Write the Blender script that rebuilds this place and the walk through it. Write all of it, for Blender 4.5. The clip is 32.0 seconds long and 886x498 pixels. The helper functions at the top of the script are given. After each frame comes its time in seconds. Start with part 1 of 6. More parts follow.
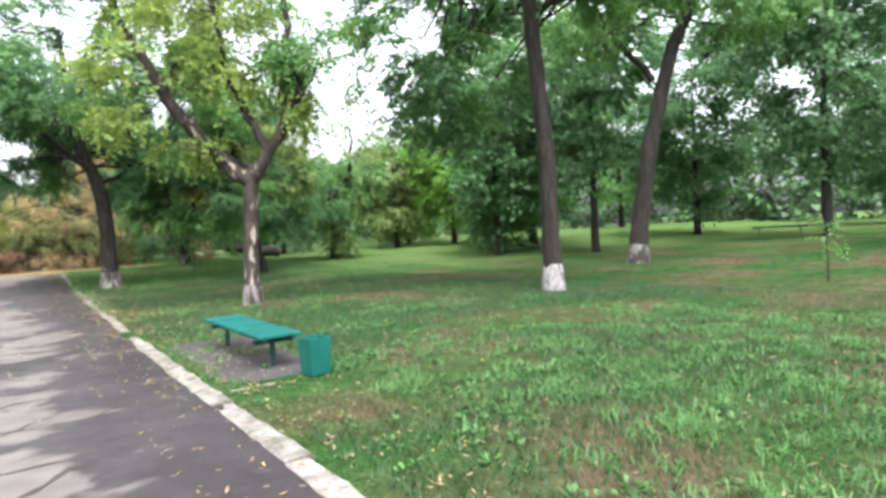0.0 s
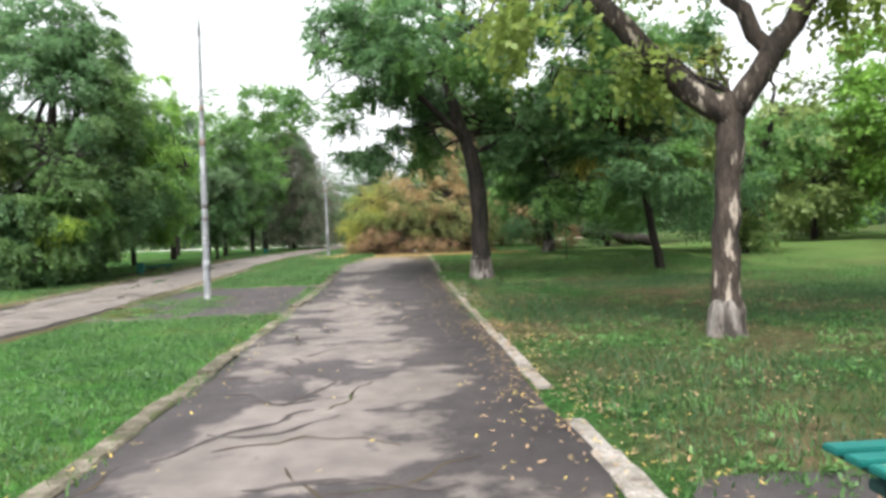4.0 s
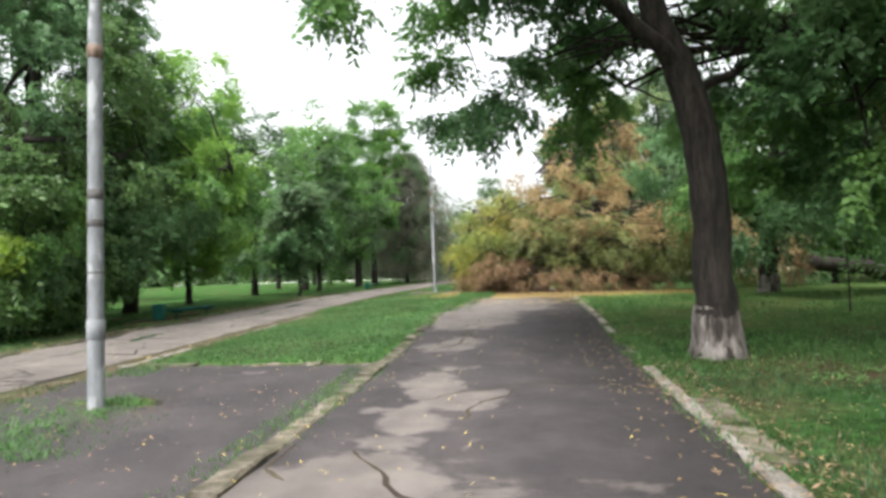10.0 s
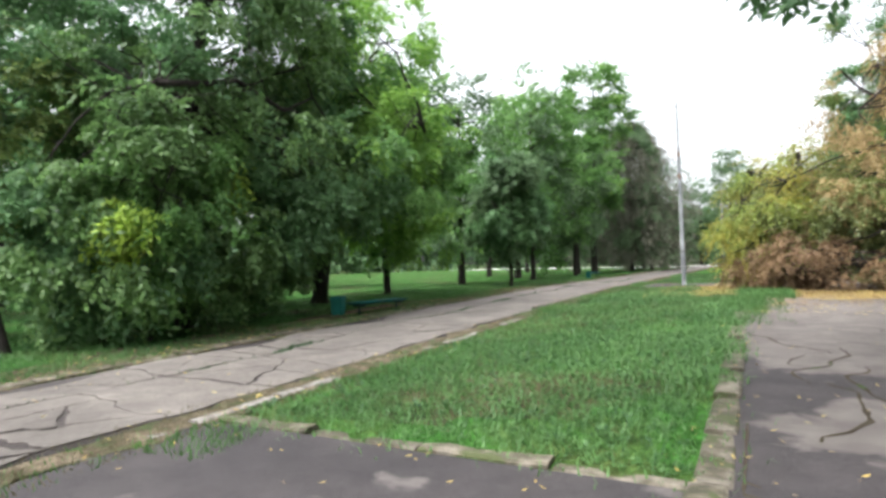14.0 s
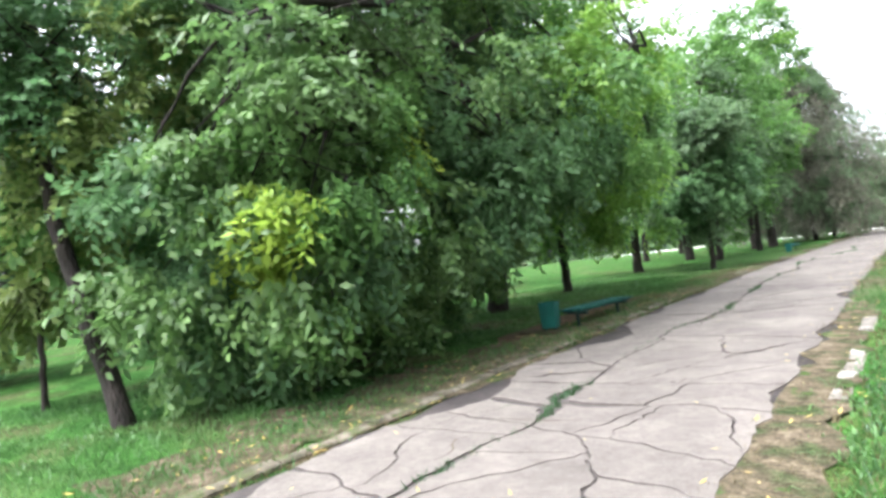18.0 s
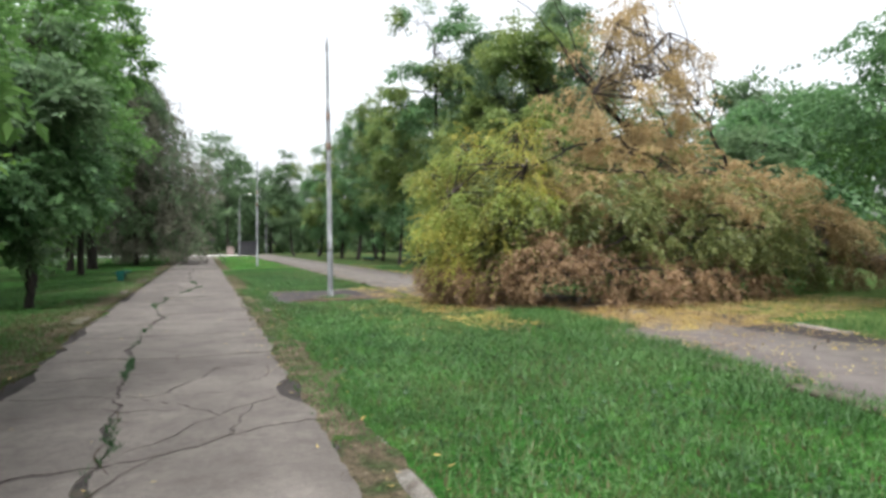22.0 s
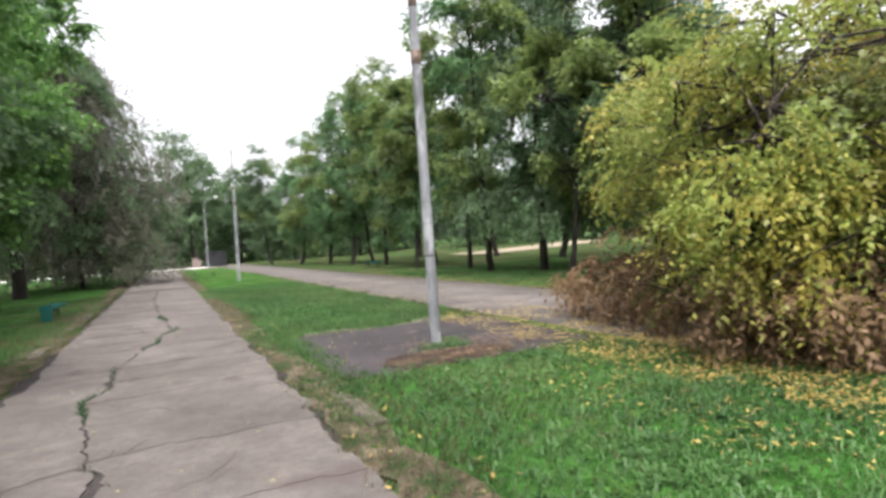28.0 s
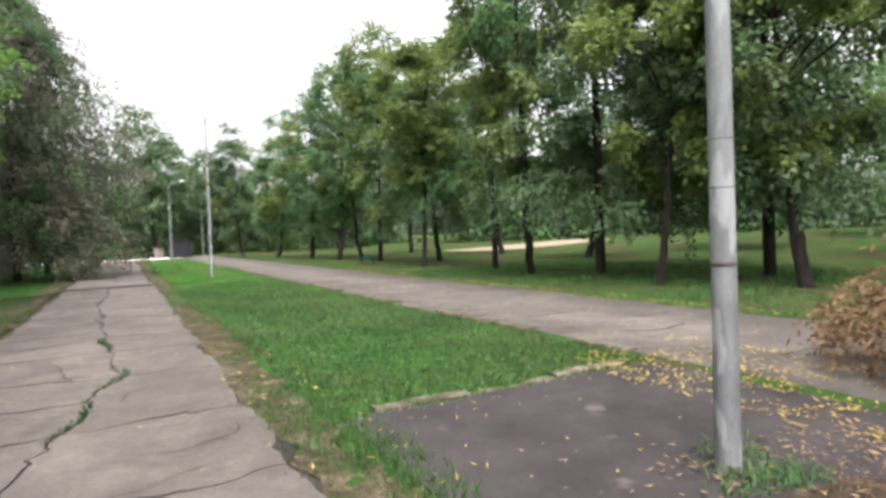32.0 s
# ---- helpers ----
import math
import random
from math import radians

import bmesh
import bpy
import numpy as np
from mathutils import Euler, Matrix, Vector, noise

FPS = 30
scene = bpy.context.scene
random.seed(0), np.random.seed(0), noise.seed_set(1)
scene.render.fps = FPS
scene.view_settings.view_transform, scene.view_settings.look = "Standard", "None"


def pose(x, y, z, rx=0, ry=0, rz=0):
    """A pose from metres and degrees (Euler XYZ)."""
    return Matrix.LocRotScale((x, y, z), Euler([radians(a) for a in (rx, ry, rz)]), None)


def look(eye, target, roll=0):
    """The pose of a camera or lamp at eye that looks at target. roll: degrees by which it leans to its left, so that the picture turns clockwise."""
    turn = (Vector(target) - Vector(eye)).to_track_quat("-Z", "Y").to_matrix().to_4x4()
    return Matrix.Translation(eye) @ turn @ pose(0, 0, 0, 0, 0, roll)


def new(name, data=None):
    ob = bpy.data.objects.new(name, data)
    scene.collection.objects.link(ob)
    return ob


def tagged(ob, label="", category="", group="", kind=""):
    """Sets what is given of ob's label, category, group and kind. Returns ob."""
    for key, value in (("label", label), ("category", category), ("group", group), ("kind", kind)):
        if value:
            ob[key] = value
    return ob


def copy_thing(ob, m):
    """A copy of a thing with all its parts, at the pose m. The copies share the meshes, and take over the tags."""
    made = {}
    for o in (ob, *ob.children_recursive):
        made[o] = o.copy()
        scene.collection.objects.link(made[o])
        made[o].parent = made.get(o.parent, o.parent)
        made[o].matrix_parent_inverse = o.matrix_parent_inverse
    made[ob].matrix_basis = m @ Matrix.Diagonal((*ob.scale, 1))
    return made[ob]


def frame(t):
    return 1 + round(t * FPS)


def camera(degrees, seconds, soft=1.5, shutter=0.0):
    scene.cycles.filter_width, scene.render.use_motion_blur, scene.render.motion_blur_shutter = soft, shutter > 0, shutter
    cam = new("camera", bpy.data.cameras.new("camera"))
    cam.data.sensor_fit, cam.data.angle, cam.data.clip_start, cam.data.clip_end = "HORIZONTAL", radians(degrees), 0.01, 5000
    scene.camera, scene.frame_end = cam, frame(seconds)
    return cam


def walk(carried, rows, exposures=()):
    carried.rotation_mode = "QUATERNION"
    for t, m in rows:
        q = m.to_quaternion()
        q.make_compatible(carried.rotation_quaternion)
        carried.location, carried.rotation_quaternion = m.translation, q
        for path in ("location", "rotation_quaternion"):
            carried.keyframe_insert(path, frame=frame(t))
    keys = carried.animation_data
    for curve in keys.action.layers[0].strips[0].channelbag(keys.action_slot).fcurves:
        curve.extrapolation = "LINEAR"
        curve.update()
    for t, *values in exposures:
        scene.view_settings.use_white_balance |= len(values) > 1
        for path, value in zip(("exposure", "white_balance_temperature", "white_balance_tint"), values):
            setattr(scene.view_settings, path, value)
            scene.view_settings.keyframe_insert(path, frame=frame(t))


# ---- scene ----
cam = camera(73.5, 32.0, soft=3.2)
# seconds, eye x, y, z, yaw, pitch, lean
PATH_ROWS = [
    (0.0, 0.161, -3.174, 1.587, -35.41, -1.55, -3.04),
    (0.5, 0.209, -2.388, 1.579, -36.80, -0.12, -3.06),
    (1.0, 0.330, -1.600, 1.580, -37.44, 1.26, -2.21),
    (1.5, 0.300, -0.850, 1.580, -30.06, 1.19, -0.48),
    (2.0, 0.330, 0.150, 1.590, -24.59, 2.05, -1.34),
    (2.5, 0.370, 1.330, 1.580, -17.38, 0.91, -2.23),
    (3.0, 0.350, 2.270, 1.572, -9.75, -0.95, -2.60),
    (3.5, 0.300, 2.960, 1.570, -6.35, -1.55, -2.45),
    (5.5, 0.300, 6.632, 1.562, 0.52, 1.78, -1.20),
    (6.0, 0.302, 7.466, 1.566, 0.86, 3.04, -3.40),
    (6.5, 0.303, 8.207, 1.574, 5.11, 2.09, -2.70),
    (7.0, 0.273, 8.932, 1.576, 7.79, 1.66, -2.80),
    (7.5, 0.221, 9.623, 1.569, 8.60, 1.49, -1.50),
    (8.0, 0.219, 10.337, 1.550, 5.58, 3.55, -1.10),
    (8.5, 0.246, 11.026, 1.522, 4.95, 5.02, -1.60),
    (9.0, 0.240, 11.752, 1.507, 4.92, 4.96, -1.70),
    (9.5, 0.203, 12.443, 1.512, 5.40, 3.47, -1.30),
    (10.0, 0.112, 13.117, 1.522, 7.68, 2.21, -1.70),
    (10.5, -0.013, 13.726, 1.545, 11.80, 0.95, -1.70),
    (11.0, -0.192, 14.347, 1.576, 16.11, 0.89, -2.00),
    (11.5, -0.413, 15.044, 1.558, 18.15, 0.89, -1.90),
    (12.0, -0.605, 15.713, 1.557, 20.80, 0.72, -2.50),
    (12.5, -0.786, 16.298, 1.563, 18.85, 1.35, -2.10),
    (13.0, -1.034, 16.863, 1.558, 18.80, 1.52, -1.70),
    (13.5, -1.330, 17.410, 1.542, 21.93, 0.92, -1.60),
    (14.0, -1.708, 17.979, 1.510, 27.95, 1.49, -1.30),
    (14.5, -2.247, 18.493, 1.467, 34.71, 2.09, -1.60),
    (15.0, -2.780, 18.900, 1.445, 41.15, 2.30, -2.10),
    (15.5, -3.284, 19.271, 1.448, 45.93, 2.81, -3.60),
    (17.5, -4.956, 20.004, 1.540, 43.15, 3.89, -7.30),
    (18.0, -5.399, 20.281, 1.574, 38.89, 1.89, -6.50),
    (18.5, -5.885, 20.785, 1.648, 33.99, 0.29, -5.45),
    (19.0, -6.312, 21.378, 1.739, 28.35, -2.03, -4.40),
    (19.5, -6.598, 22.028, 1.824, 19.01, -3.56, -4.60),
    (19.9, -6.917, 22.634, 1.855, 8.66, -2.55, -2.60),
    (20.0, -6.972, 22.799, 1.859, 3.56, -2.15, -2.60),
    (20.5, -7.076, 23.630, 1.862, -10.17, -0.40, 0.10),
    (21.0, -7.172, 24.303, 1.870, -18.15, 0.34, -0.10),
    (21.5, -7.247, 24.871, 1.911, -22.53, -0.52, 0.10),
    (22.0, -7.298, 25.447, 1.958, -22.02, -0.57, -0.30),
    (22.5, -7.325, 26.046, 1.998, -24.87, 0.26, -2.60),
    (23.0, -7.343, 26.691, 2.028, -25.86, 1.38, -1.20),
    (23.5, -7.347, 27.387, 2.027, -27.36, 0.83, -2.40),
    (24.0, -7.363, 28.101, 2.022, -26.44, 1.72, -1.50),
    (24.5, -7.406, 28.759, 2.018, -24.94, 1.63, -2.80),
    (25.0, -7.454, 29.427, 1.995, -22.01, 1.98, -2.00),
    (25.5, -7.470, 30.172, 1.977, -23.40, 0.60, -2.70),
    (27.5, -7.529, 32.983, 1.995, -27.01, -1.69, -5.10),
    (28.0, -7.539, 33.711, 1.998, -25.31, -0.95, -3.70),
    (28.5, -7.558, 34.416, 2.001, -24.90, -0.34, -4.50),
    (29.0, -7.589, 35.097, 2.006, -23.87, -1.63, -3.90),
    (29.5, -7.595, 35.766, 2.013, -24.81, -1.17, -3.20),
    (30.0, -7.552, 36.434, 2.017, -25.98, -0.52, -2.00),
    (30.5, -7.477, 37.117, 1.999, -27.83, 0.14, -2.50),
    (31.0, -7.402, 37.784, 1.997, -27.87, -0.29, -1.50),
    (31.5, -7.349, 38.408, 2.014, -29.18, -0.97, -2.20),
    (32.0, -7.337, 38.989, 2.027, -28.37, -1.52, -2.20),
]


def eye_pose(x, y, z, yaw, pitch, lean):
    a, b = radians(yaw), radians(pitch)
    way = Vector((-math.sin(a) * math.cos(b), math.cos(a) * math.cos(b), math.sin(b)))
    return look((x, y, z), Vector((x, y, z)) + way, lean)


# seconds, stops, kelvin, tint
EXPOSURES = [(0.0, 1.07, 6100, 10), (2.2, 0.93, 6150, 10), (3.5, 0.72, 6420, 10), (6.0, 0.74, 6450, 10), (8.0, 0.68, 6450, 10), (13.0, 0.66, 6400, 10), (15.5, 1.06, 6060, 10), (18.0, 1.52, 6080, 12),
             (19.2, 1.5, 6200, 10), (20.2, 0.97, 6300, 10), (21.5, 0.42, 6300, 10), (25.0, 0.22, 6100, 13), (28.0, 0.54, 6420, 16), (32.0, 0.56, 6560, 15)]
walk(cam, [(r[0], eye_pose(*r[1:])) for r in PATH_ROWS], EXPOSURES)

# ---- light: a bright overcast sky with a very soft sun ----
SUN_HEIGHT, SUN_TURN = 62.0, 200.0
world = bpy.data.worlds.new("overcast_sky")
scene.world = world
world.use_nodes = True
wt = world.node_tree
wt.nodes.clear()
sky = wt.nodes.new("ShaderNodeTexSky")
sky.sky_type = "NISHITA"
sky.sun_disc = False
sky.sun_elevation, sky.sun_rotation = radians(SUN_HEIGHT), radians(SUN_TURN)
sky.air_density, sky.dust_density, sky.ozone_density = 1.0, 6.0, 1.0
pale = wt.nodes.new("ShaderNodeHueSaturation")
pale.inputs["Saturation"].default_value = 0.12
pale.inputs["Value"].default_value = 2.2
back = wt.nodes.new("ShaderNodeBackground")
back.inputs["Strength"].default_value = 0.15
wout = wt.nodes.new("ShaderNodeOutputWorld")
wt.links.new(sky.outputs[0], pale.inputs["Color"])
wt.links.new(pale.outputs[0], back.inputs["Color"])
wt.links.new(back.outputs[0], wout.inputs["Surface"])

sun_data = bpy.data.lights.new("sun", "SUN")
sun_data.energy, sun_data.angle, sun_data.color = 1.3, radians(25), (1.0, 0.96, 0.9)
sun = new("sun", sun_data)
sa, se = radians(SUN_TURN), radians(SUN_HEIGHT)
sun_from = Vector((math.sin(sa) * math.cos(se), math.cos(sa) * math.cos(se), math.sin(se)))
sun.matrix_world = look(sun_from * 60, (0, 0, 0))

# ---- the lie of the land ----
LAND = [(-400.0, 0.0), (8.0, 0.0), (18.0, 0.1), (25.0, 0.25), (32.0, 0.4), (40.0, 0.5), (900.0, 0.5)]
LAND_Y = np.array([p[0] for p in LAND])
LAND_Z = np.array([p[1] for p in LAND])


def land(y):
    return float(np.interp(y, LAND_Y, LAND_Z))


def swell(x):
    """The lawn climbs gently to the east."""
    k = min(max((x - 15.0) / 30.0, 0.0), 1.0)
    return 0.75 * k * k * (3 - 2 * k)


RISE_Y, RISE_Z = (21.7, 27.0, 35.0, 40.0), (0.0, 0.17, 0.17, 0.0)


def rise(x, y):
    """The median climbs a little from the cracked path to the park path."""
    return float(np.interp(y, RISE_Y, RISE_Z)) * min(max((x + 6.0) / 3.95, 0.0), 1.0)


# ---- materials ----
def material(name, colors, scale=3.0, detail=6.0, rough=0.85, bump=0.2, bump_scale=60.0, fine=0.25, metal=0.0,
             spots=None, per_object=0.0, bump_distance=0.02, mottle=None, stretch=1.0):
    """A base of two or three colours mixed by a broad noise, fine grain over it, bump and optional spots."""
    m = bpy.data.materials.new(name)
    m.use_nodes = True
    nt = m.node_tree
    nt.nodes.clear()
    N, L = nt.nodes.new, nt.links.new
    out = N("ShaderNodeOutputMaterial")
    p = N("ShaderNodeBsdfPrincipled")
    L(p.outputs[0], out.inputs["Surface"])
    src = N("ShaderNodeNewGeometry")
    geo = N("ShaderNodeMapping")
    geo.inputs["Scale"].default_value = (1.0, 1.0, stretch)
    L(src.outputs["Position"], geo.inputs["Vector"])
    broad = N("ShaderNodeTexNoise")
    broad.inputs["Scale"].default_value, broad.inputs["Detail"].default_value = scale, detail
    L(geo.outputs[0], broad.inputs["Vector"])
    ramp = N("ShaderNodeValToRGB")
    els = ramp.color_ramp.elements
    lo, hi = 0.34, 0.66
    for i, c in enumerate(colors):
        at = lo + (hi - lo) * i / max(1, len(colors) - 1)
        e = els[i] if i < 2 else els.new(at)
        e.position, e.color = at, (*c, 1)
    L(broad.outputs["Fac"], ramp.inputs["Fac"])
    last = ramp.outputs["Color"]
    grain = N("ShaderNodeTexNoise")
    grain.inputs["Scale"].default_value, grain.inputs["Detail"].default_value = bump_scale, 4.0
    L(geo.outputs[0], grain.inputs["Vector"])
    if fine:
        mix = N("ShaderNodeMix")
        mix.data_type, mix.blend_type = "RGBA", "OVERLAY"
        mix.inputs[0].default_value = fine
        L(last, mix.inputs[6])
        L(grain.outputs["Color"], mix.inputs[7])
        bw = N("ShaderNodeRGBToBW")
        L(grain.outputs["Color"], bw.inputs[0])
        L(bw.outputs[0], mix.inputs[7])
        last = mix.outputs[2]
    for size, depth in mottle or ():
        mo = N("ShaderNodeTexNoise")
        mo.inputs["Scale"].default_value, mo.inputs["Detail"].default_value = size, 5.0
        mo.inputs["Roughness"].default_value = 0.65
        L(geo.outputs[0], mo.inputs["Vector"])
        mm = N("ShaderNodeMapRange")
        mm.inputs[1].default_value, mm.inputs[2].default_value = 0.36, 0.64
        mm.inputs[3].default_value, mm.inputs[4].default_value = 1 - depth, 1 + depth
        L(mo.outputs["Fac"], mm.inputs[0])
        hv = N("ShaderNodeHueSaturation")
        L(mm.outputs[0], hv.inputs["Value"])
        L(last, hv.inputs["Color"])
        last = hv.outputs[0]
    if spots:
        sc, thr, col = spots
        sp = N("ShaderNodeTexNoise")
        sp.inputs["Scale"].default_value, sp.inputs["Detail"].default_value = sc, 5.0
        L(geo.outputs[0], sp.inputs["Vector"])
        mr = N("ShaderNodeMapRange")
        mr.inputs[1].default_value, mr.inputs[2].default_value = thr, thr + 0.06
        L(sp.outputs["Fac"], mr.inputs[0])
        mx = N("ShaderNodeMix")
        mx.data_type = "RGBA"
        L(mr.outputs[0], mx.inputs[0])
        L(last, mx.inputs[6])
        mx.inputs[7].default_value = (*col, 1)
        last = mx.outputs[2]
    if per_object:
        oi = N("ShaderNodeObjectInfo")
        hs = N("ShaderNodeHueSaturation")
        mr2 = N("ShaderNodeMapRange")
        mr2.inputs[3].default_value, mr2.inputs[4].default_value = 1 - per_object, 1 + per_object
        L(oi.outputs["Random"], mr2.inputs[0])
        L(mr2.outputs[0], hs.inputs["Value"])
        L(last, hs.inputs["Color"])
        last = hs.outputs[0]
    L(last, p.inputs["Base Color"])
    p.inputs["Roughness"].default_value, p.inputs["Metallic"].default_value = rough, metal
    p.inputs["Specular IOR Level"].default_value = 0.3 if rough < 0.99 else 0.04
    if bump:
        b = N("ShaderNodeBump")
        b.inputs["Strength"].default_value, b.inputs["Distance"].default_value = bump, bump_distance
        L(grain.outputs["Fac"], b.inputs["Height"])
        L(b.outputs[0], p.inputs["Normal"])
    return m


def leaf_material(name, low, high, glow=0.35, rough=0.5):
    """Thin leaves: each blade its own tint, some light passing through."""
    m = bpy.data.materials.new(name)
    m.use_nodes = True
    nt = m.node_tree
    nt.nodes.clear()
    N, L = nt.nodes.new, nt.links.new
    out = N("ShaderNodeOutputMaterial")
    geo = N("ShaderNodeNewGeometry")
    ramp = N("ShaderNodeValToRGB")
    ramp.color_ramp.elements[0].color = (*low, 1)
    ramp.color_ramp.elements[1].color = (*high, 1)
    noise_ = N("ShaderNodeTexNoise")
    noise_.inputs["Scale"].default_value, noise_.inputs["Detail"].default_value = 0.7, 3.0
    L(geo.outputs["Position"], noise_.inputs["Vector"])
    mixf = N("ShaderNodeMath")
    mixf.operation = "MULTIPLY_ADD"
    mixf.inputs[1].default_value, mixf.inputs[2].default_value = 0.55, 0.0
    L(geo.outputs["Random Per Island"], mixf.inputs[0])
    addf = N("ShaderNodeMath")
    addf.operation = "MULTIPLY_ADD"
    addf.inputs[1].default_value = 1.0
    mr = N("ShaderNodeMapRange")
    mr.inputs[1].default_value, mr.inputs[2].default_value = 0.35, 0.7
    mr.inputs[3].default_value, mr.inputs[4].default_value = 0.0, 0.5
    L(noise_.outputs["Fac"], mr.inputs[0])
    L(mr.outputs[0], addf.inputs[0])
    L(mixf.outputs[0], addf.inputs[2])
    L(addf.outputs[0], ramp.inputs["Fac"])
    p = N("ShaderNodeBsdfPrincipled")
    p.inputs["Roughness"].default_value = rough
    p.inputs["Specular IOR Level"].default_value = 0.4
    t = N("ShaderNodeBsdfTranslucent")
    L(ramp.outputs[0], p.inputs["Base Color"])
    L(ramp.outputs[0], t.inputs["Color"])
    ms = N("ShaderNodeMixShader")
    ms.inputs[0].default_value = glow
    L(p.outputs[0], ms.inputs[1])
    L(t.outputs[0], ms.inputs[2])
    L(ms.outputs[0], out.inputs["Surface"])
    return m


M_SOIL = material("lawn_soil", [(0.019, 0.058, 0.014), (0.031, 0.062, 0.018), (0.05, 0.056, 0.024), (0.076, 0.057, 0.034)], scale=0.42, detail=8, rough=1.0, bump=0.8,
                  bump_scale=45, fine=0.7, spots=(0.9, 0.62, (0.08, 0.059, 0.036)), bump_distance=0.05, mottle=((2.0, 0.25), (7.0, 0.34), (26.0, 0.4)))
M_TURF = material("median_turf", [(0.025, 0.082, 0.015), (0.04, 0.11, 0.021), (0.07, 0.092, 0.03)], scale=0.8, detail=8, rough=1.0, bump=0.8, bump_scale=50, fine=0.6, bump_distance=0.05, mottle=((2.0, 0.25), (7.0, 0.34), (24.0, 0.4)))
M_MOSS = material("mossy_dirt", [(0.026, 0.024, 0.02), (0.038, 0.05, 0.018), (0.05, 0.075, 0.02), (0.085, 0.064, 0.036)], scale=2.4, detail=8, rough=1.0, bump=0.9, bump_scale=60, fine=0.6, mottle=((9.0, 0.35), (34.0, 0.4)))
M_STRAW = material("reddish_dead_grass", [(0.036, 0.031, 0.027), (0.06, 0.043, 0.032), (0.095, 0.068, 0.048)], scale=5, detail=8, rough=1.0, bump=0.9, bump_scale=80, fine=0.6, mottle=((16.0, 0.35), (50.0, 0.4)))
M_DARK = material("dark_asphalt", [(0.033, 0.029, 0.03), (0.053, 0.046, 0.046)], scale=1.2, rough=0.85, bump=0.4, bump_scale=180, fine=0.35,
                  spots=(1.6, 0.66, (0.11, 0.097, 0.09)), mottle=((4.0, 0.14), (70.0, 0.22)))
M_PALE = material("weathered_asphalt", [(0.098, 0.086, 0.077), (0.138, 0.122, 0.109)], scale=0.9, rough=0.9, bump=0.4, bump_scale=170, fine=0.3,
                  spots=(0.9, 0.67, (0.092, 0.077, 0.071)), per_object=0.05, mottle=((0.7, 0.12), (3.2, 0.14), (14.0, 0.1), (80.0, 0.18)))
M_UNDER = material("worn_under_asphalt", [(0.04, 0.034, 0.032), (0.062, 0.053, 0.05)], scale=2.5, rough=0.95, bump=0.5, bump_scale=120, fine=0.4, spots=(2.2, 0.66, (0.075, 0.064, 0.048)), mottle=((14.0, 0.2),))
M_VERGE = material("scuffed_verge", [(0.044, 0.066, 0.026), (0.09, 0.075, 0.05), (0.15, 0.122, 0.086)], scale=3.4, detail=8, rough=1.0, bump=0.9, bump_scale=70, fine=0.6, spots=(4.0, 0.62, (0.05, 0.095, 0.024)), bump_distance=0.04, mottle=((11.0, 0.35), (40.0, 0.35)))
# Slightly darker than median_turf; tree shade is put into this lawn colour.
M_SHADE_LAWN = material("rough_shaded_lawn", [(0.025, 0.078, 0.016), (0.037, 0.095, 0.021), (0.064, 0.075, 0.032)], scale=0.7, detail=8, rough=1.0, bump=0.9, bump_scale=45, fine=0.65, bump_distance=0.05, mottle=((1.6, 0.25), (6.0, 0.3), (24.0, 0.4)))
M_CRACK = material("crack_dirt", [(0.045, 0.036, 0.03), (0.07, 0.06, 0.04)], scale=2, rough=1, bump=0.6, bump_scale=80, spots=(1.3, 0.6, (0.05, 0.09, 0.025)))
M_KERB = material("worn_whitewashed_kerb", [(0.095, 0.083, 0.066), (0.165, 0.15, 0.132), (0.225, 0.21, 0.192)], scale=5, rough=0.9, bump=0.7, bump_scale=40, fine=0.3,
                  spots=(7, 0.6, (0.17, 0.145, 0.115)), per_object=0.12, mottle=((12.0, 0.22), (45.0, 0.3)))
M_KERB_DULL = material("mossy_kerb", [(0.05, 0.047, 0.03), (0.095, 0.083, 0.06), (0.16, 0.14, 0.112)], scale=5, rough=0.95, bump=0.7, bump_scale=40, fine=0.3,
                  spots=(4.5, 0.55, (0.055, 0.064, 0.026)), per_object=0.18, mottle=((14.0, 0.25),))
M_DIRT = material("bare_dirt", [(0.06, 0.044, 0.03), (0.11, 0.078, 0.052)], scale=2.5, rough=1, bump=0.8, bump_scale=60, fine=0.5, spots=(3, 0.62, (0.07, 0.1, 0.03)))
M_SAND = material("pale_sand", [(0.24, 0.2, 0.15), (0.32, 0.27, 0.2)], scale=1.5, rough=1.0, bump=0.4, bump_scale=30, fine=0.3)
M_BARK = material("dark_bark", [(0.014, 0.0117, 0.0101), (0.035, 0.0282, 0.024)], scale=9, rough=0.95, bump=1.0, bump_scale=34, fine=0.7, bump_distance=0.05, stretch=0.16, mottle=((22.0, 0.4),))
M_BARK_PALE = material("peeling_bark", [(0.018, 0.014, 0.012), (0.04, 0.031, 0.025), (0.065, 0.05, 0.04)], scale=6, rough=0.95, bump=1.0, bump_scale=34, fine=0.6, bump_distance=0.05, spots=(8.0, 0.6, (0.3, 0.255, 0.21)), stretch=0.25, mottle=((20.0, 0.35),))
M_WHITEWASH = material("old_whitewash", [(0.17, 0.155, 0.148), (0.29, 0.275, 0.265)], scale=10, rough=0.95, bump=0.9, bump_scale=30, fine=0.4, spots=(7, 0.56, (0.05, 0.041, 0.036)), stretch=0.4, mottle=((18.0, 0.3),))
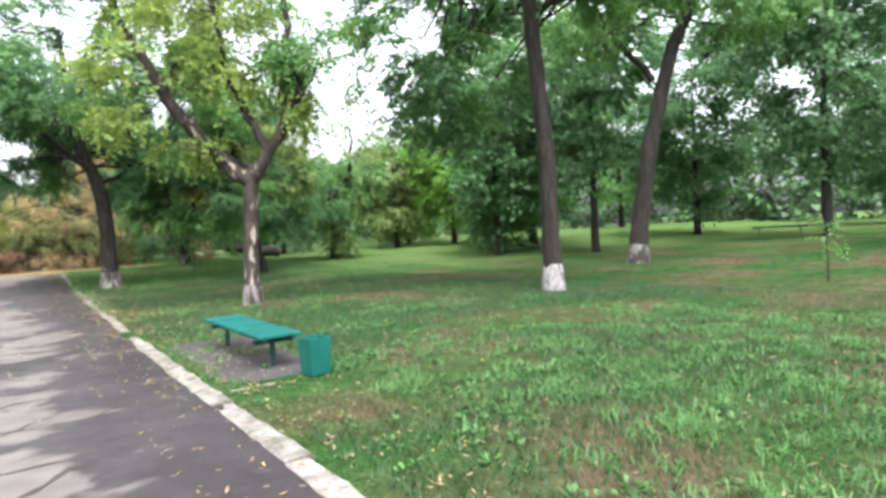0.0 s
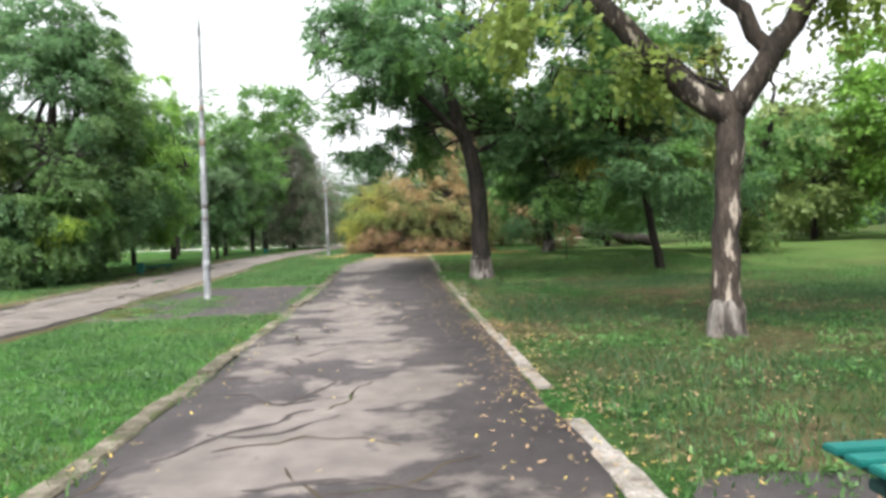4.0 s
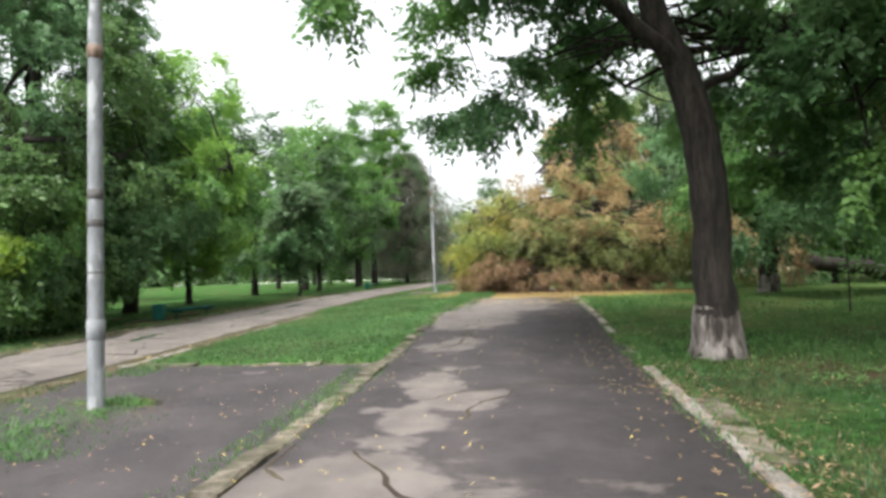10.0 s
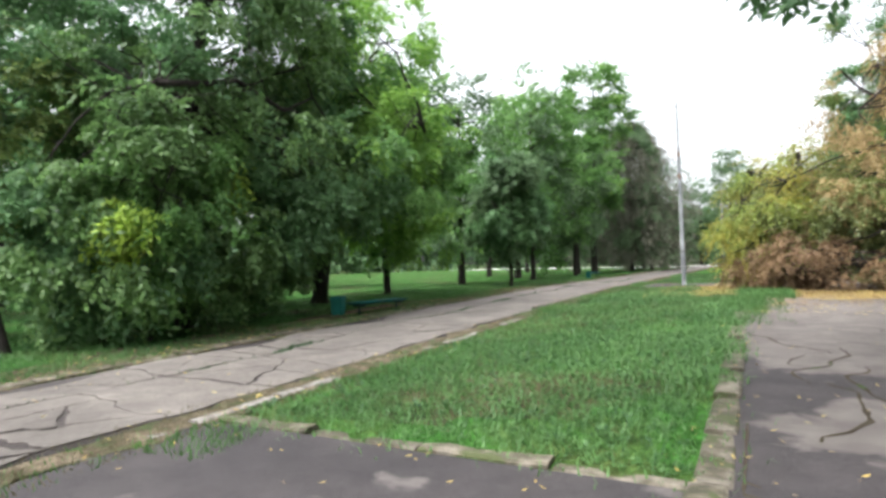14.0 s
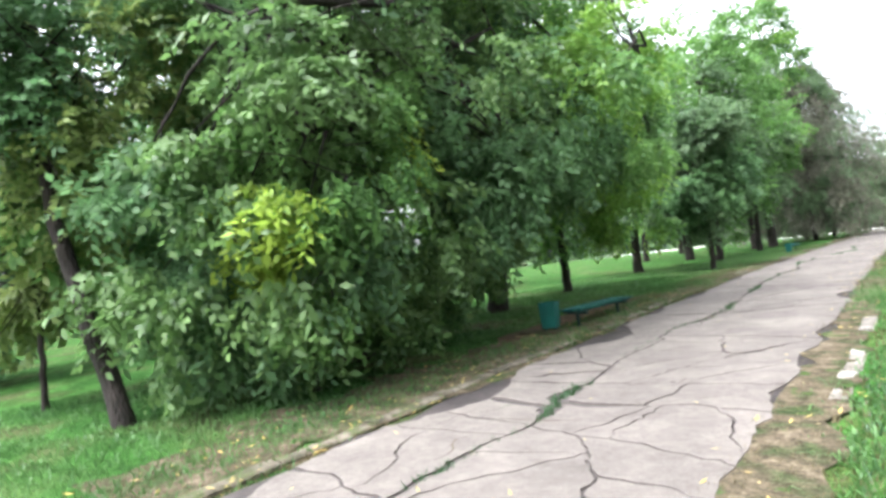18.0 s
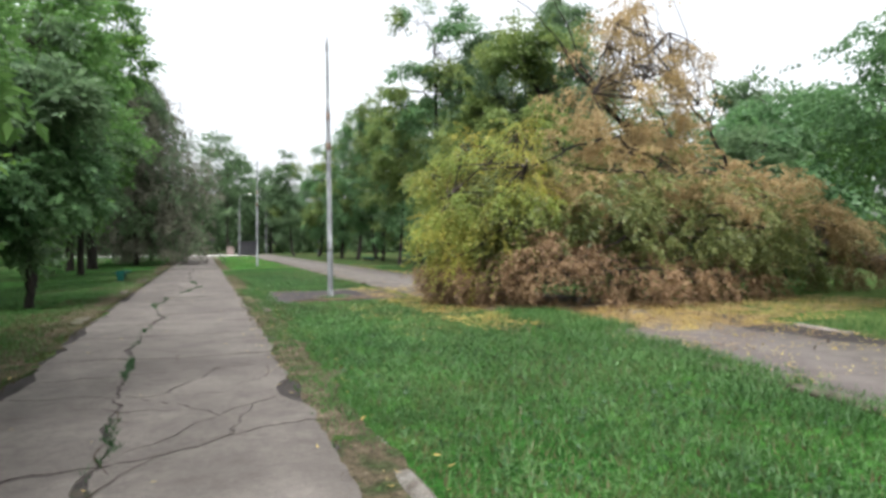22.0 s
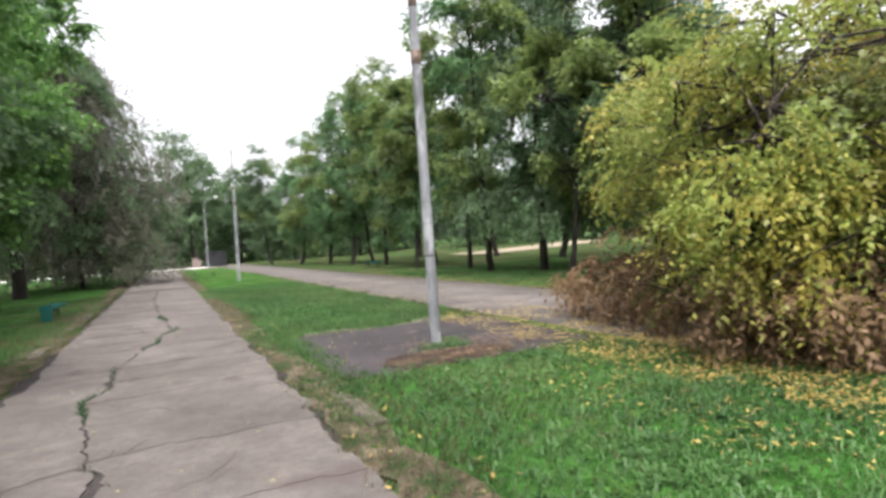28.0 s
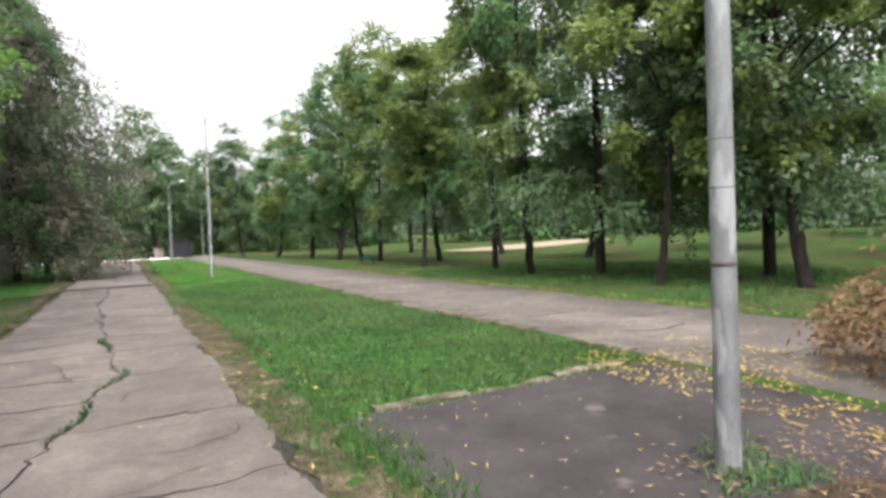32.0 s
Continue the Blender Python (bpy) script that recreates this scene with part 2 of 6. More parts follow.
M_WHITEWASH_WORN = material("worn_off_whitewash", [(0.06, 0.05, 0.044), (0.12, 0.104, 0.095), (0.2, 0.185, 0.17)], scale=7, rough=0.95, bump=0.9, bump_scale=30, fine=0.4, spots=(6, 0.53, (0.034, 0.028, 0.024)), stretch=0.3, mottle=((18.0, 0.35),))
M_TEAL = material("teal_paint", [(0.004, 0.076, 0.066), (0.008, 0.108, 0.093)], scale=4, rough=0.5, bump=0.15, bump_scale=90, fine=0.15, spots=(7, 0.67, (0.1, 0.16, 0.13)), per_object=0.14)
M_TEAL_DARK = material("dark_green_paint", [(0.005, 0.075, 0.06), (0.008, 0.1, 0.08)], scale=4, rough=0.5, bump=0.15, bump_scale=90, fine=0.15)
M_LEG = material("blackened_green_paint", [(0.008, 0.028, 0.025), (0.014, 0.045, 0.04)], scale=6, rough=0.6, bump=0.2, bump_scale=70)
M_POLE = material("grey_concrete_pole", [(0.15, 0.157, 0.165), (0.225, 0.233, 0.243)], scale=3.5, rough=0.75, bump=0.3, bump_scale=50, fine=0.25, spots=(6, 0.57, (0.33, 0.34, 0.35)), stretch=0.35, mottle=((9.0, 0.18),))
M_SEAM = material("dark_joint", [(0.07, 0.066, 0.064), (0.13, 0.125, 0.12)], scale=14, rough=0.8, bump=0.4, bump_scale=70)
M_RUST = material("rusty_band", [(0.1, 0.065, 0.045), (0.2, 0.15, 0.12)], scale=12, rough=0.8, bump=0.4, bump_scale=70)
M_WHITE = material("pale_plaster", [(0.62, 0.61, 0.58), (0.75, 0.74, 0.71)], scale=2, rough=0.8, bump=0.1, bump_scale=30, fine=0.1)
M_BLACK = material("black_panel", [(0.012, 0.012, 0.014), (0.025, 0.025, 0.028)], scale=3, rough=0.5, bump=0.1, bump_scale=40)
M_PINK = material("faded_pink_wall", [(0.16, 0.125, 0.115), (0.2, 0.16, 0.145)], scale=2, rough=0.8, bump=0.1, bump_scale=30)

L_GREEN = leaf_material("leaf_green", (0.062, 0.15, 0.042), (0.2, 0.365, 0.1), glow=0.52)
L_MAPLE = leaf_material("leaf_maple", (0.11, 0.185, 0.04), (0.34, 0.42, 0.1), glow=0.58)
L_DEEP = leaf_material("leaf_deep_green", (0.054, 0.128, 0.052), (0.165, 0.3, 0.122), glow=0.52)
L_ELM = leaf_material("leaf_elm_green", (0.05, 0.11, 0.036), (0.16, 0.272, 0.082), glow=0.5)
L_LIGHT = leaf_material("leaf_light_green", (0.1, 0.225, 0.042), (0.3, 0.5, 0.095), glow=0.54)
L_LIME = leaf_material("leaf_lime_green", (0.16, 0.29, 0.035), (0.42, 0.54, 0.09), glow=0.45)
L_YELLOW = leaf_material("leaf_yellowing", (0.135, 0.17, 0.043), (0.52, 0.455, 0.095), glow=0.47)
L_OLIVE = leaf_material("leaf_olive", (0.085, 0.145, 0.043), (0.26, 0.325, 0.098), glow=0.5)
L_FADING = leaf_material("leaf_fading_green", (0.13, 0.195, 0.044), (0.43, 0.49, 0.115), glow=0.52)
# Olive leaf with the shade of the inner crown put into its colour.
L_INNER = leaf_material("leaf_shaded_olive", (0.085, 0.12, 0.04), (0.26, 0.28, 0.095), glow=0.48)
L_TAN = leaf_material("leaf_dried_tan", (0.23, 0.165, 0.08), (0.56, 0.425, 0.22), glow=0.5, rough=0.8)
L_BROWN = leaf_material("leaf_dried_brown", (0.12, 0.075, 0.043), (0.32, 0.21, 0.114), glow=0.32, rough=0.8)
L_DEAD = leaf_material("needle_greyed", (0.092, 0.096, 0.07), (0.205, 0.198, 0.148), glow=0.35, rough=0.8)
L_DUSK = leaf_material("leaf_dusky_green", (0.058, 0.112, 0.054), (0.185, 0.28, 0.135), glow=0.54)
L_GRASS = leaf_material("grass_blade", (0.034, 0.096, 0.024), (0.12, 0.242, 0.07), glow=0.42)
# Darker than grass_blade: canopy shade over the lawn is put into this colour.
L_LAWN = leaf_material("lawn_blade", (0.017, 0.056, 0.017), (0.05, 0.12, 0.042), glow=0.3)
L_DRYGRASS = leaf_material("grass_dry", (0.066, 0.06, 0.028), (0.165, 0.138, 0.07), glow=0.3)
L_LITTER = leaf_material("litter_leaf", (0.2, 0.125, 0.04), (0.5, 0.39, 0.1), glow=0.1)
L_CARPET = leaf_material("carpet_leaf", (0.15, 0.1, 0.048), (0.37, 0.265, 0.1), glow=0.1)
L_LITTER_BROWN = leaf_material("litter_brown_leaf", (0.12, 0.08, 0.05), (0.32, 0.21, 0.12), glow=0.1)
L_WOODS = leaf_material("far_foliage", (0.036, 0.088, 0.036), (0.125, 0.23, 0.075), glow=0.35)


# ---- mesh helpers ----
def part(name, bm, mat, parent=None, label=""):
    me = bpy.data.meshes.new(name)
    bm.to_mesh(me)
    bm.free()
    me.materials.append(mat)
    ob = new(name, me)
    ob.parent = parent
    if label:
        tagged(ob, label)
    return ob


def np_mesh(name, verts, faces, mat, smooth=False):
    """A mesh from numpy arrays; all faces with the same number of corners."""
    verts = np.asarray(verts, dtype=np.float32).reshape(-1, 3)
    faces = np.asarray(faces, dtype=np.int32)
    n, k = faces.shape
    me = bpy.data.meshes.new(name)
    me.vertices.add(len(verts))
    me.vertices.foreach_set("co", verts.ravel())
    me.loops.add(n * k)
    me.loops.foreach_set("vertex_index", faces.ravel())
    me.polygons.add(n)
    me.polygons.foreach_set("loop_start", np.arange(0, n * k, k, dtype=np.int32))
    me.polygons.foreach_set("loop_total", np.full(n, k, dtype=np.int32))
    if smooth:
        me.polygons.foreach_set("use_smooth", np.ones(n, dtype=bool))
    me.update(calc_edges=True)
    me.materials.append(mat)
    return me


def np_part(name, verts, faces, mat, parent=None, label="", smooth=False):
    ob = new(name, np_mesh(name, verts, faces, mat, smooth))
    ob.parent = parent
    if label:
        tagged(ob, label)
    return ob


def empty(name, m, label, category, group="", kind=""):
    ob = new(name)
    ob.empty_display_size = 0.2
    ob.matrix_basis = m
    return tagged(ob, label, category, group, kind)


def box(bm, x0, y0, z0, x1, y1, z1, bevel=0.0):
    r = bmesh.ops.create_cube(bm, size=1.0)
    vs = r["verts"]
    for v in vs:
        v.co = Vector(((x0 + x1) / 2 + v.co.x * (x1 - x0), (y0 + y1) / 2 + v.co.y * (y1 - y0), (z0 + z1) / 2 + v.co.z * (z1 - z0)))
    if bevel:
        es = {e for v in vs for e in v.link_edges}
        bmesh.ops.bevel(bm, geom=list(es), offset=bevel, segments=2, affect="EDGES")
    return vs


def tube(points, radii, sides=7):
    """Rings of a tapered tube along points: verts and quads."""
    P = np.array(points, float)
    n = len(P)
    d = np.gradient(P, axis=0)
    d /= np.linalg.norm(d, axis=1)[:, None] + 1e-9
    ref = np.array([0.31, 0.87, 0.12])
    u = np.cross(d, ref)
    u /= np.linalg.norm(u, axis=1)[:, None] + 1e-9
    w = np.cross(d, u)
    a = np.linspace(0, 2 * np.pi, sides, endpoint=False)
    V = P[:, None] + np.array(radii)[:, None, None] * (np.cos(a)[None, :, None] * u[:, None] + np.sin(a)[None, :, None] * w[:, None])
    F = []
    for i in range(n - 1):
        for j in range(sides):
            k = (j + 1) % sides
            F.append((i * sides + j, i * sides + k, (i + 1) * sides + k, (i + 1) * sides + j))
    return V.reshape(-1, 3), F


class Builder:
    """Joins tubes into one mesh."""

    def __init__(self):
        self.v, self.f, self.n = [], [], 0

    def add(self, v, f):
        self.v.append(v)
        self.f += [tuple(i + self.n for i in q) for q in f]
        self.n += len(v)

    def arrays(self):
        return np.concatenate(self.v), np.array(self.f)


# ---- trees ----
def spray(rng, length, count, leaf, width, droop):
    """A twig's worth of leaves along +x, hanging by droop: (count, 4, 3)."""
    out = []
    for i in range(count):
        s = (i + rng.random() * 0.6) / count
        px = length * s
        pz = -droop * s * s * length
        side = 1 if i % 2 else -1
        a = side * rng.uniform(0.5, 1.25)
        dirv = np.array([math.cos(a), math.sin(a), rng.uniform(-0.75, 0.3) - 0.2 * droop])
        dirv /= np.linalg.norm(dirv)
        across = np.cross(dirv, [0, 0, 1.0])
        across /= np.linalg.norm(across) + 1e-9
        across = across * math.cos(0.5) + np.cross(across, dirv) * math.sin(rng.uniform(-1, 1))
        L = leaf * rng.uniform(0.7, 1.25)
        Wd = width * rng.uniform(0.8, 1.2)
        b = np.array([px, 0, pz])
        out.append([b, b + dirv * L * 0.45 + across * Wd * 0.5, b + dirv * L + np.array([0, 0, -0.12 * L]), b + dirv * L * 0.45 - across * Wd * 0.5])
    return np.array(out)


def crown_points(rng, blobs, count, gaps=0.0, gap_scale=0.7, shell=0.5, seed=0.0):
    """Points in a union of ellipsoids, denser to the outside, thinned where a noise makes gaps."""
    vol = np.array([b[3] * b[4] * b[5] for b in blobs]) ** 0.8
    vol /= vol.sum()
    pts, outs = [], []
    tries = 0
    while len(pts) < count and tries < count * 6:
        tries += 1
        b = blobs[rng.choice(len(blobs), p=vol)]
        d = rng.normal(size=3)
        d /= np.linalg.norm(d)
        r = shell + (1 - shell) * rng.random() ** 0.6
        rough = 1 + 0.22 * noise.noise(Vector(d * 2.3 + seed + b[0]))
        p = np.array(b[:3]) + d * np.array(b[3:6]) * r * rough
        if gaps and noise.noise(Vector(p * gap_scale) + Vector((seed, seed, 0))) < gaps - 0.45:
            continue
        pts.append(p)
        outs.append(d)
    return np.array(pts), np.array(outs)


def gathered(rng, pts, pull, each):
    """Sprays drawn together into flattened boughs, with dark gaps between them."""
    hubs = pts[rng.choice(len(pts), max(4, len(pts) // each), replace=False)]
    near = np.empty(len(pts), int)
    for k in range(0, len(pts), 1000):
        near[k:k + 1000] = np.argmin(((pts[k:k + 1000, None] - hubs[None]) ** 2 * (1, 1, 2.2)).sum(-1), axis=1)
    hub = hubs[near]
    amount = pull * rng.uniform(0.7, 1.1, len(hubs))[near][:, None]
    return pts + (hub - pts) * amount * (0.85, 0.85, 1.15)


def place_sprays(rng, pts, outs, templates, size=(0.8, 1.3), hang=0.35, up=0.0):
    """Each template turned to grow outward at each point: quads (n, 4, 3)."""
    res = []
    which = rng.integers(len(templates), size=len(pts))
    for k, tpl in enumerate(templates):
        sel = which == k
        p, o = pts[sel], outs[sel]
        n = len(p)
        if not n:
            continue
        az = np.arctan2(o[:, 1], o[:, 0]) + rng.normal(0, 0.8, n)
        el = np.clip(o[:, 2] * 0.5 + up, -1, 1) - hang + rng.normal(0, 0.4, n)
        x = np.stack([np.cos(az) * np.cos(el), np.sin(az) * np.cos(el), np.sin(el)], -1)
        y = np.stack([-np.sin(az), np.cos(az), np.zeros(n)], -1)
        z = np.cross(x, y)
        ro = rng.normal(0, 0.5, n)
        y2 = y * np.cos(ro)[:, None] + z * np.sin(ro)[:, None]
        z2 = np.cross(x, y2)
        s = rng.uniform(*size, n)
        R = np.stack([x, y2, z2], -1) * s[:, None, None]
        q = np.einsum("nij,lcj->nlci", R, tpl) + p[:, None, None, :]
        res.append(q.reshape(-1, 4, 3))
    return np.concatenate(res)


def wander(rng, a, b, n, amp, sag=0.0):
    a, b = np.array(a, float), np.array(b, float)
    s = np.linspace(0, 1, n)[:, None]
    p = a + (b - a) * s
    off = rng.normal(0, amp, (n, 3)) * np.sin(s * np.pi) * 0.9
    p = p + off
    p[:, 2] += (sag * 4 * s * (1 - s))[:, 0]
    return p


def make_tree(name, label, category, base, trunk, limbs, blobs, leaves, seed, sprays=1200, leaf=(0.16, 0.075), spray_len=0.6, per=16, droop=0.5,
              gaps=0.3, bark=None, white=0.0, shell=0.5, hang=0.35, second=None, twigs=1.0, tri=False, wash=None, clump=0.0, per_clump=34):
    """A tree: trunk points with radii, limbs as lists of points with radii, leaves in blobs. All places are relative to the foot."""
    rng = np.random.default_rng(seed)
    ob = empty(name, pose(base[0], base[1], land(base[1]) + swell(base[0])), label, category)
    bark = bark or M_BARK
    bl = Builder()
    tp = np.array([p[:3] for p in trunk], float)
    tr = np.array([p[3] for p in trunk], float)
    # smooth resample with slight wander
    s = np.linspace(0, 1, len(tp))
    ss = np.linspace(0, 1, len(tp) * 4)
    P = np.stack([np.interp(ss, s, tp[:, k]) for k in range(3)], -1)
    P[1:-1, :2] += rng.normal(0, 0.018, (len(P) - 2, 2))
    R = np.interp(ss, s, tr) * (1 + rng.normal(0, 0.03, len(ss)))
    P = np.vstack([[P[0, 0], P[0, 1], -0.15], P])
    R = np.concatenate([[R[0] * 1.18], R])
    R[1] *= 1.08
    bl.add(*tube(P, R, 12))
    ends = [tp[-1]]
    for lb in limbs:
        lp = np.array([p[:3] for p in lb], float)
        lr = np.array([p[3] for p in lb], float)
        s = np.linspace(0, 1, len(lp))
        ss = np.linspace(0, 1, len(lp) * 3)
        Q = np.stack([np.interp(ss, s, lp[:, k]) for k in range(3)], -1)
        Q[1:] += rng.normal(0, 0.05, (len(Q) - 1, 3))
        bl.add(*tube(Q, np.interp(ss, s, lr), 8))
        ends += [Q[len(Q) // 2], Q[-1]]
    v, f = bl.arrays()
    np_part("trunk", v, f, bark, ob, smooth=True)
    bl = Builder()
    pts, outs = crown_points(rng, blobs, sprays, gaps, seed=seed * 1.7, shell=shell)
    if clump:
        pts = gathered(rng, pts, clump, per_clump)
    # boughs from trunk and limbs into the crown
    ends = np.array(ends)
    nb = int((14 + 6 * len(blobs)) * twigs)
    for i in rng.choice(len(pts), nb, replace=False):
        t = pts[i]
        src = P[len(P) // 2:] if not limbs else np.vstack([P[-4:], ends])
        low = src[src[:, 2] < t[2] + 0.8]
        src = low if len(low) else src
        a = src[np.argmin(np.linalg.norm(src - t, axis=1) + rng.random(len(src)) * 1.5)]
        reach = float(np.linalg.norm(t - a))
        q = wander(rng, a, t, 7, 0.05 + 0.045 * reach, 0.09 * reach)
        r0 = 0.0095 * reach + 0.013
        bl.add(*tube(q, np.linspace(r0, 0.007, 7), 5))
        for _ in range(2):
            j = rng.integers(2, 5)
            e = q[j] + rng.normal(0, 0.6, 3)
            bl.add(*tube(wander(rng, q[j], e, 4, 0.05), np.linspace(r0 * 0.4, 0.006, 4), 4))
    v, f = bl.arrays()
    tagged(np_part("branchwork", v, f, bark, ob, smooth=True), "thin dark boughs and twigs", kind="stuff")
    if white:
        k = max(2, int(np.searchsorted(P[:, 2], white)))
        zz = np.linspace(-0.1, white, 6)
        pp = np.stack([np.interp(zz, P[:, 2], P[:, 0]), np.interp(zz, P[:, 2], P[:, 1]), zz], -1)
        rr = np.interp(zz, P[:, 2], R) * 1.03 + 0.008
        wv, wf = tube(pp, rr, 22)
        th = np.linspace(0, 2 * np.pi, 22, endpoint=False)
        wv[-22:, 2] += 0.05 * np.sin(2 * th + seed) + 0.03 * np.sin(5 * th + 2 * seed) + rng.normal(0, 0.008, 22) - 0.03
        wv[-22:, :2] += (pp[-1, :2] - wv[-22:, :2]) * 0.06
        np_part("painted_base", wv, wf, wash or M_WHITEWASH, ob, "old white lime paint round the foot", smooth=True)
    tpl = [spray(rng, spray_len, per, leaf[0], leaf[1], droop) for _ in range(4)]
    if second:
        mask = np.array([noise.noise(Vector(p * 0.45) + Vector((7, seed, 3))) for p in pts]) > second[1]
        groups = [("crown", leaves, ~mask), ("foliage", second[0], mask)]
    else:
        groups = [("crown", leaves, np.ones(len(pts), bool))]
    for nm, mt, sel in groups:
        if sel.sum() < 4:
            continue
        q = place_sprays(rng, pts[sel], outs[sel], tpl, hang=hang)
        n = len(q)
        if tri:
            np_part(nm, q[:, 1:].reshape(-1, 3), np.arange(n * 3).reshape(n, 3), mt, ob)
        else:
            np_part(nm, q.reshape(-1, 3), np.arange(n * 4).reshape(n, 4), mt, ob)
    return ob


def simple_tree(name, label, base, height, radius, low, leaves, seed, trunk_r=0.18, sprays=900, leaf=(0.2, 0.09), spray_len=0.7, per=14, gaps=0.3, lean=(0, 0),
                second=None, white=0.0, droop=0.5, hang=0.35, category="tree", bark=None, shell=0.45, twigs=1.0, squash=1.0, tri=False, clump=0.5, per_clump=30):
    """A broad-leaved tree whose crown is a handful of uneven lumps round the top of its trunk."""
    rng = np.random.default_rng(seed + 1000)
    ch = height - low
    cx, cy = lean
    blobs = [(cx * 0.7, cy * 0.7, low + ch * 0.5, radius * 0.72, radius * 0.72 * squash, ch * 0.5)]
    for i in range(5):
        a = i * 2.4 + rng.random()
        r = radius * rng.uniform(0.35, 0.62)
        k = rng.uniform(0.16, 0.78)
        blobs.append((cx * k + math.cos(a) * r, cy * k + math.sin(a) * r * squash, low + ch * k, radius * rng.uniform(0.34, 0.5), radius * rng.uniform(0.34, 0.5), ch * rng.uniform(0.16, 0.26)))
    trunk = [(0, 0, 0, trunk_r), (cx * 0.25, cy * 0.25, low * 0.6 + 0.2, trunk_r * 0.85), (cx * 0.6, cy * 0.6, low + ch * 0.35, trunk_r * 0.45), (cx, cy, low + ch * 0.8, trunk_r * 0.15)]
    return make_tree(name, label, category, base, trunk, [], blobs, leaves, seed, sprays, leaf, spray_len, per, droop, gaps, bark, white, shell, hang, second, twigs=twigs, tri=tri, clump=clump, per_clump=per_clump)


# ---- ground, paths, kerbs ----
def lit_lawn_beyond(m):
    """Mixes the far lawn's light into its colour, less in the tree row's shade."""
    nt = m.node_tree
    N, L = nt.nodes.new, nt.links.new
    p = next(n for n in nt.nodes if n.bl_idname == "ShaderNodeBsdfPrincipled")
    old = p.inputs["Base Color"].links[0].from_socket
    geo = N("ShaderNodeNewGeometry")
    dot = N("ShaderNodeVectorMath")
    dot.operation = "DOT_PRODUCT"
    dot.inputs[1].default_value = (0.5, 0.86, 0.0)
    L(geo.outputs["Position"], dot.inputs[0])
    patches = N("ShaderNodeTexNoise")
    patches.inputs["Scale"].default_value, patches.inputs["Detail"].default_value = 0.35, 6.0
    L(geo.outputs["Position"], patches.inputs["Vector"])
    wide = N("ShaderNodeMath")
    wide.operation = "MULTIPLY_ADD"
    wide.inputs[1].default_value = 14.0
    L(patches.outputs[0], wide.inputs[0])
    L(dot.outputs["Value"], wide.inputs[2])
    reach = N("ShaderNodeMapRange")
    reach.inputs[1].default_value, reach.inputs[2].default_value = 27.0, 39.0
    reach.inputs[3].default_value, reach.inputs[4].default_value = 0.0, 0.8
    L(wide.outputs[0], reach.inputs[0])
    sep = N("ShaderNodeSeparateXYZ")
    L(geo.outputs["Position"], sep.inputs[0])
    row = N("ShaderNodeMapRange")
    row.inputs[1].default_value, row.inputs[2].default_value = 36.0, 44.0
    row.inputs[3].default_value, row.inputs[4].default_value = 1.0, 0.2
    L(sep.outputs["Y"], row.inputs[0])
    much = N("ShaderNodeMath")
    much.operation = "MULTIPLY"
    L(reach.outputs[0], much.inputs[0])
    L(row.outputs[0], much.inputs[1])
    tone = N("ShaderNodeMix")
    tone.data_type = "RGBA"
    tone.inputs["A"].default_value, tone.inputs["B"].default_value = (0.062, 0.145, 0.032, 1), (0.125, 0.165, 0.055, 1)
    L(patches.outputs[0], tone.inputs["Factor"])
    mix = N("ShaderNodeMix")
    mix.data_type = "RGBA"
    L(much.outputs[0], mix.inputs["Factor"])
    L(old, mix.inputs["A"])
    L(tone.outputs["Result"], mix.inputs["B"])
    L(mix.outputs["Result"], p.inputs["Base Color"])


lit_lawn_beyond(M_SOIL)


def strip(name, x0, x1, y0, y1, lift, mat, label, category, step=1.0, ragged=0.0, seed=0, thick=0.0, kind="structure"):
    """A band along y that follows the land, with ragged sides."""
    rng = np.random.default_rng(seed)
    n = max(2, int((y1 - y0) / step) + 1)
    ys = np.linspace(y0, y1, n)
    zs = np.interp(ys, LAND_Y, LAND_Z) + lift
    r0 = rng.normal(0, ragged, n) if ragged else np.zeros(n)
    r1 = rng.normal(0, ragged, n) if ragged else np.zeros(n)
    a = np.stack([x0 + r0, ys, zs - thick], -1)
    b = np.stack([x0 + r0, ys, zs], -1)
    c = np.stack([x1 + r1, ys, zs], -1)
    d = np.stack([x1 + r1, ys, zs - thick], -1)
    V = np.stack([a, b, c, d], 1).reshape(-1, 3)
    F = []
    for i in range(n - 1):
        for k in range(3):
            F.append((i * 4 + k, i * 4 + k + 1, i * 4 + k + 5, i * 4 + k + 4))
    F.append((0, 3, 2, 1))
    F.append((n * 4 - 4, n * 4 - 3, n * 4 - 2, n * 4 - 1))
    ob = np_part(name, V, F, mat)
    return tagged(ob, label, category, kind=kind)


gx = np.array([-600, -200, -80, -40, -20, -6, -2.05, 0, 10, 15, 18, 21, 24, 27, 30, 33, 36, 39, 42, 45, 60, 80, 200, 600.0])
gy = np.array([-600, -200, -60, -20, 0, 8, 13, 18, 21.7, 25, 27, 32, 35, 40, 50, 70, 100, 160, 300, 900.0])
gz = np.interp(gy, LAND_Y, LAND_Z)
gv = np.array([(x, y, z + swell(x)) for y, z in zip(gy, gz) for x in gx])
nx = len(gx)
gf = [(j * nx + i, j * nx + i + 1, (j + 1) * nx + i + 1, (j + 1) * nx + i) for j in range(len(gy) - 1) for i in range(nx - 1)]
tagged(np_part("ground", gv, gf, M_SOIL), "patchy green park lawn with bare brown soil", "lawn", kind="structure")

PATH1 = (-1.9, 1.6)
PATH2 = (-9.25, -6.32)


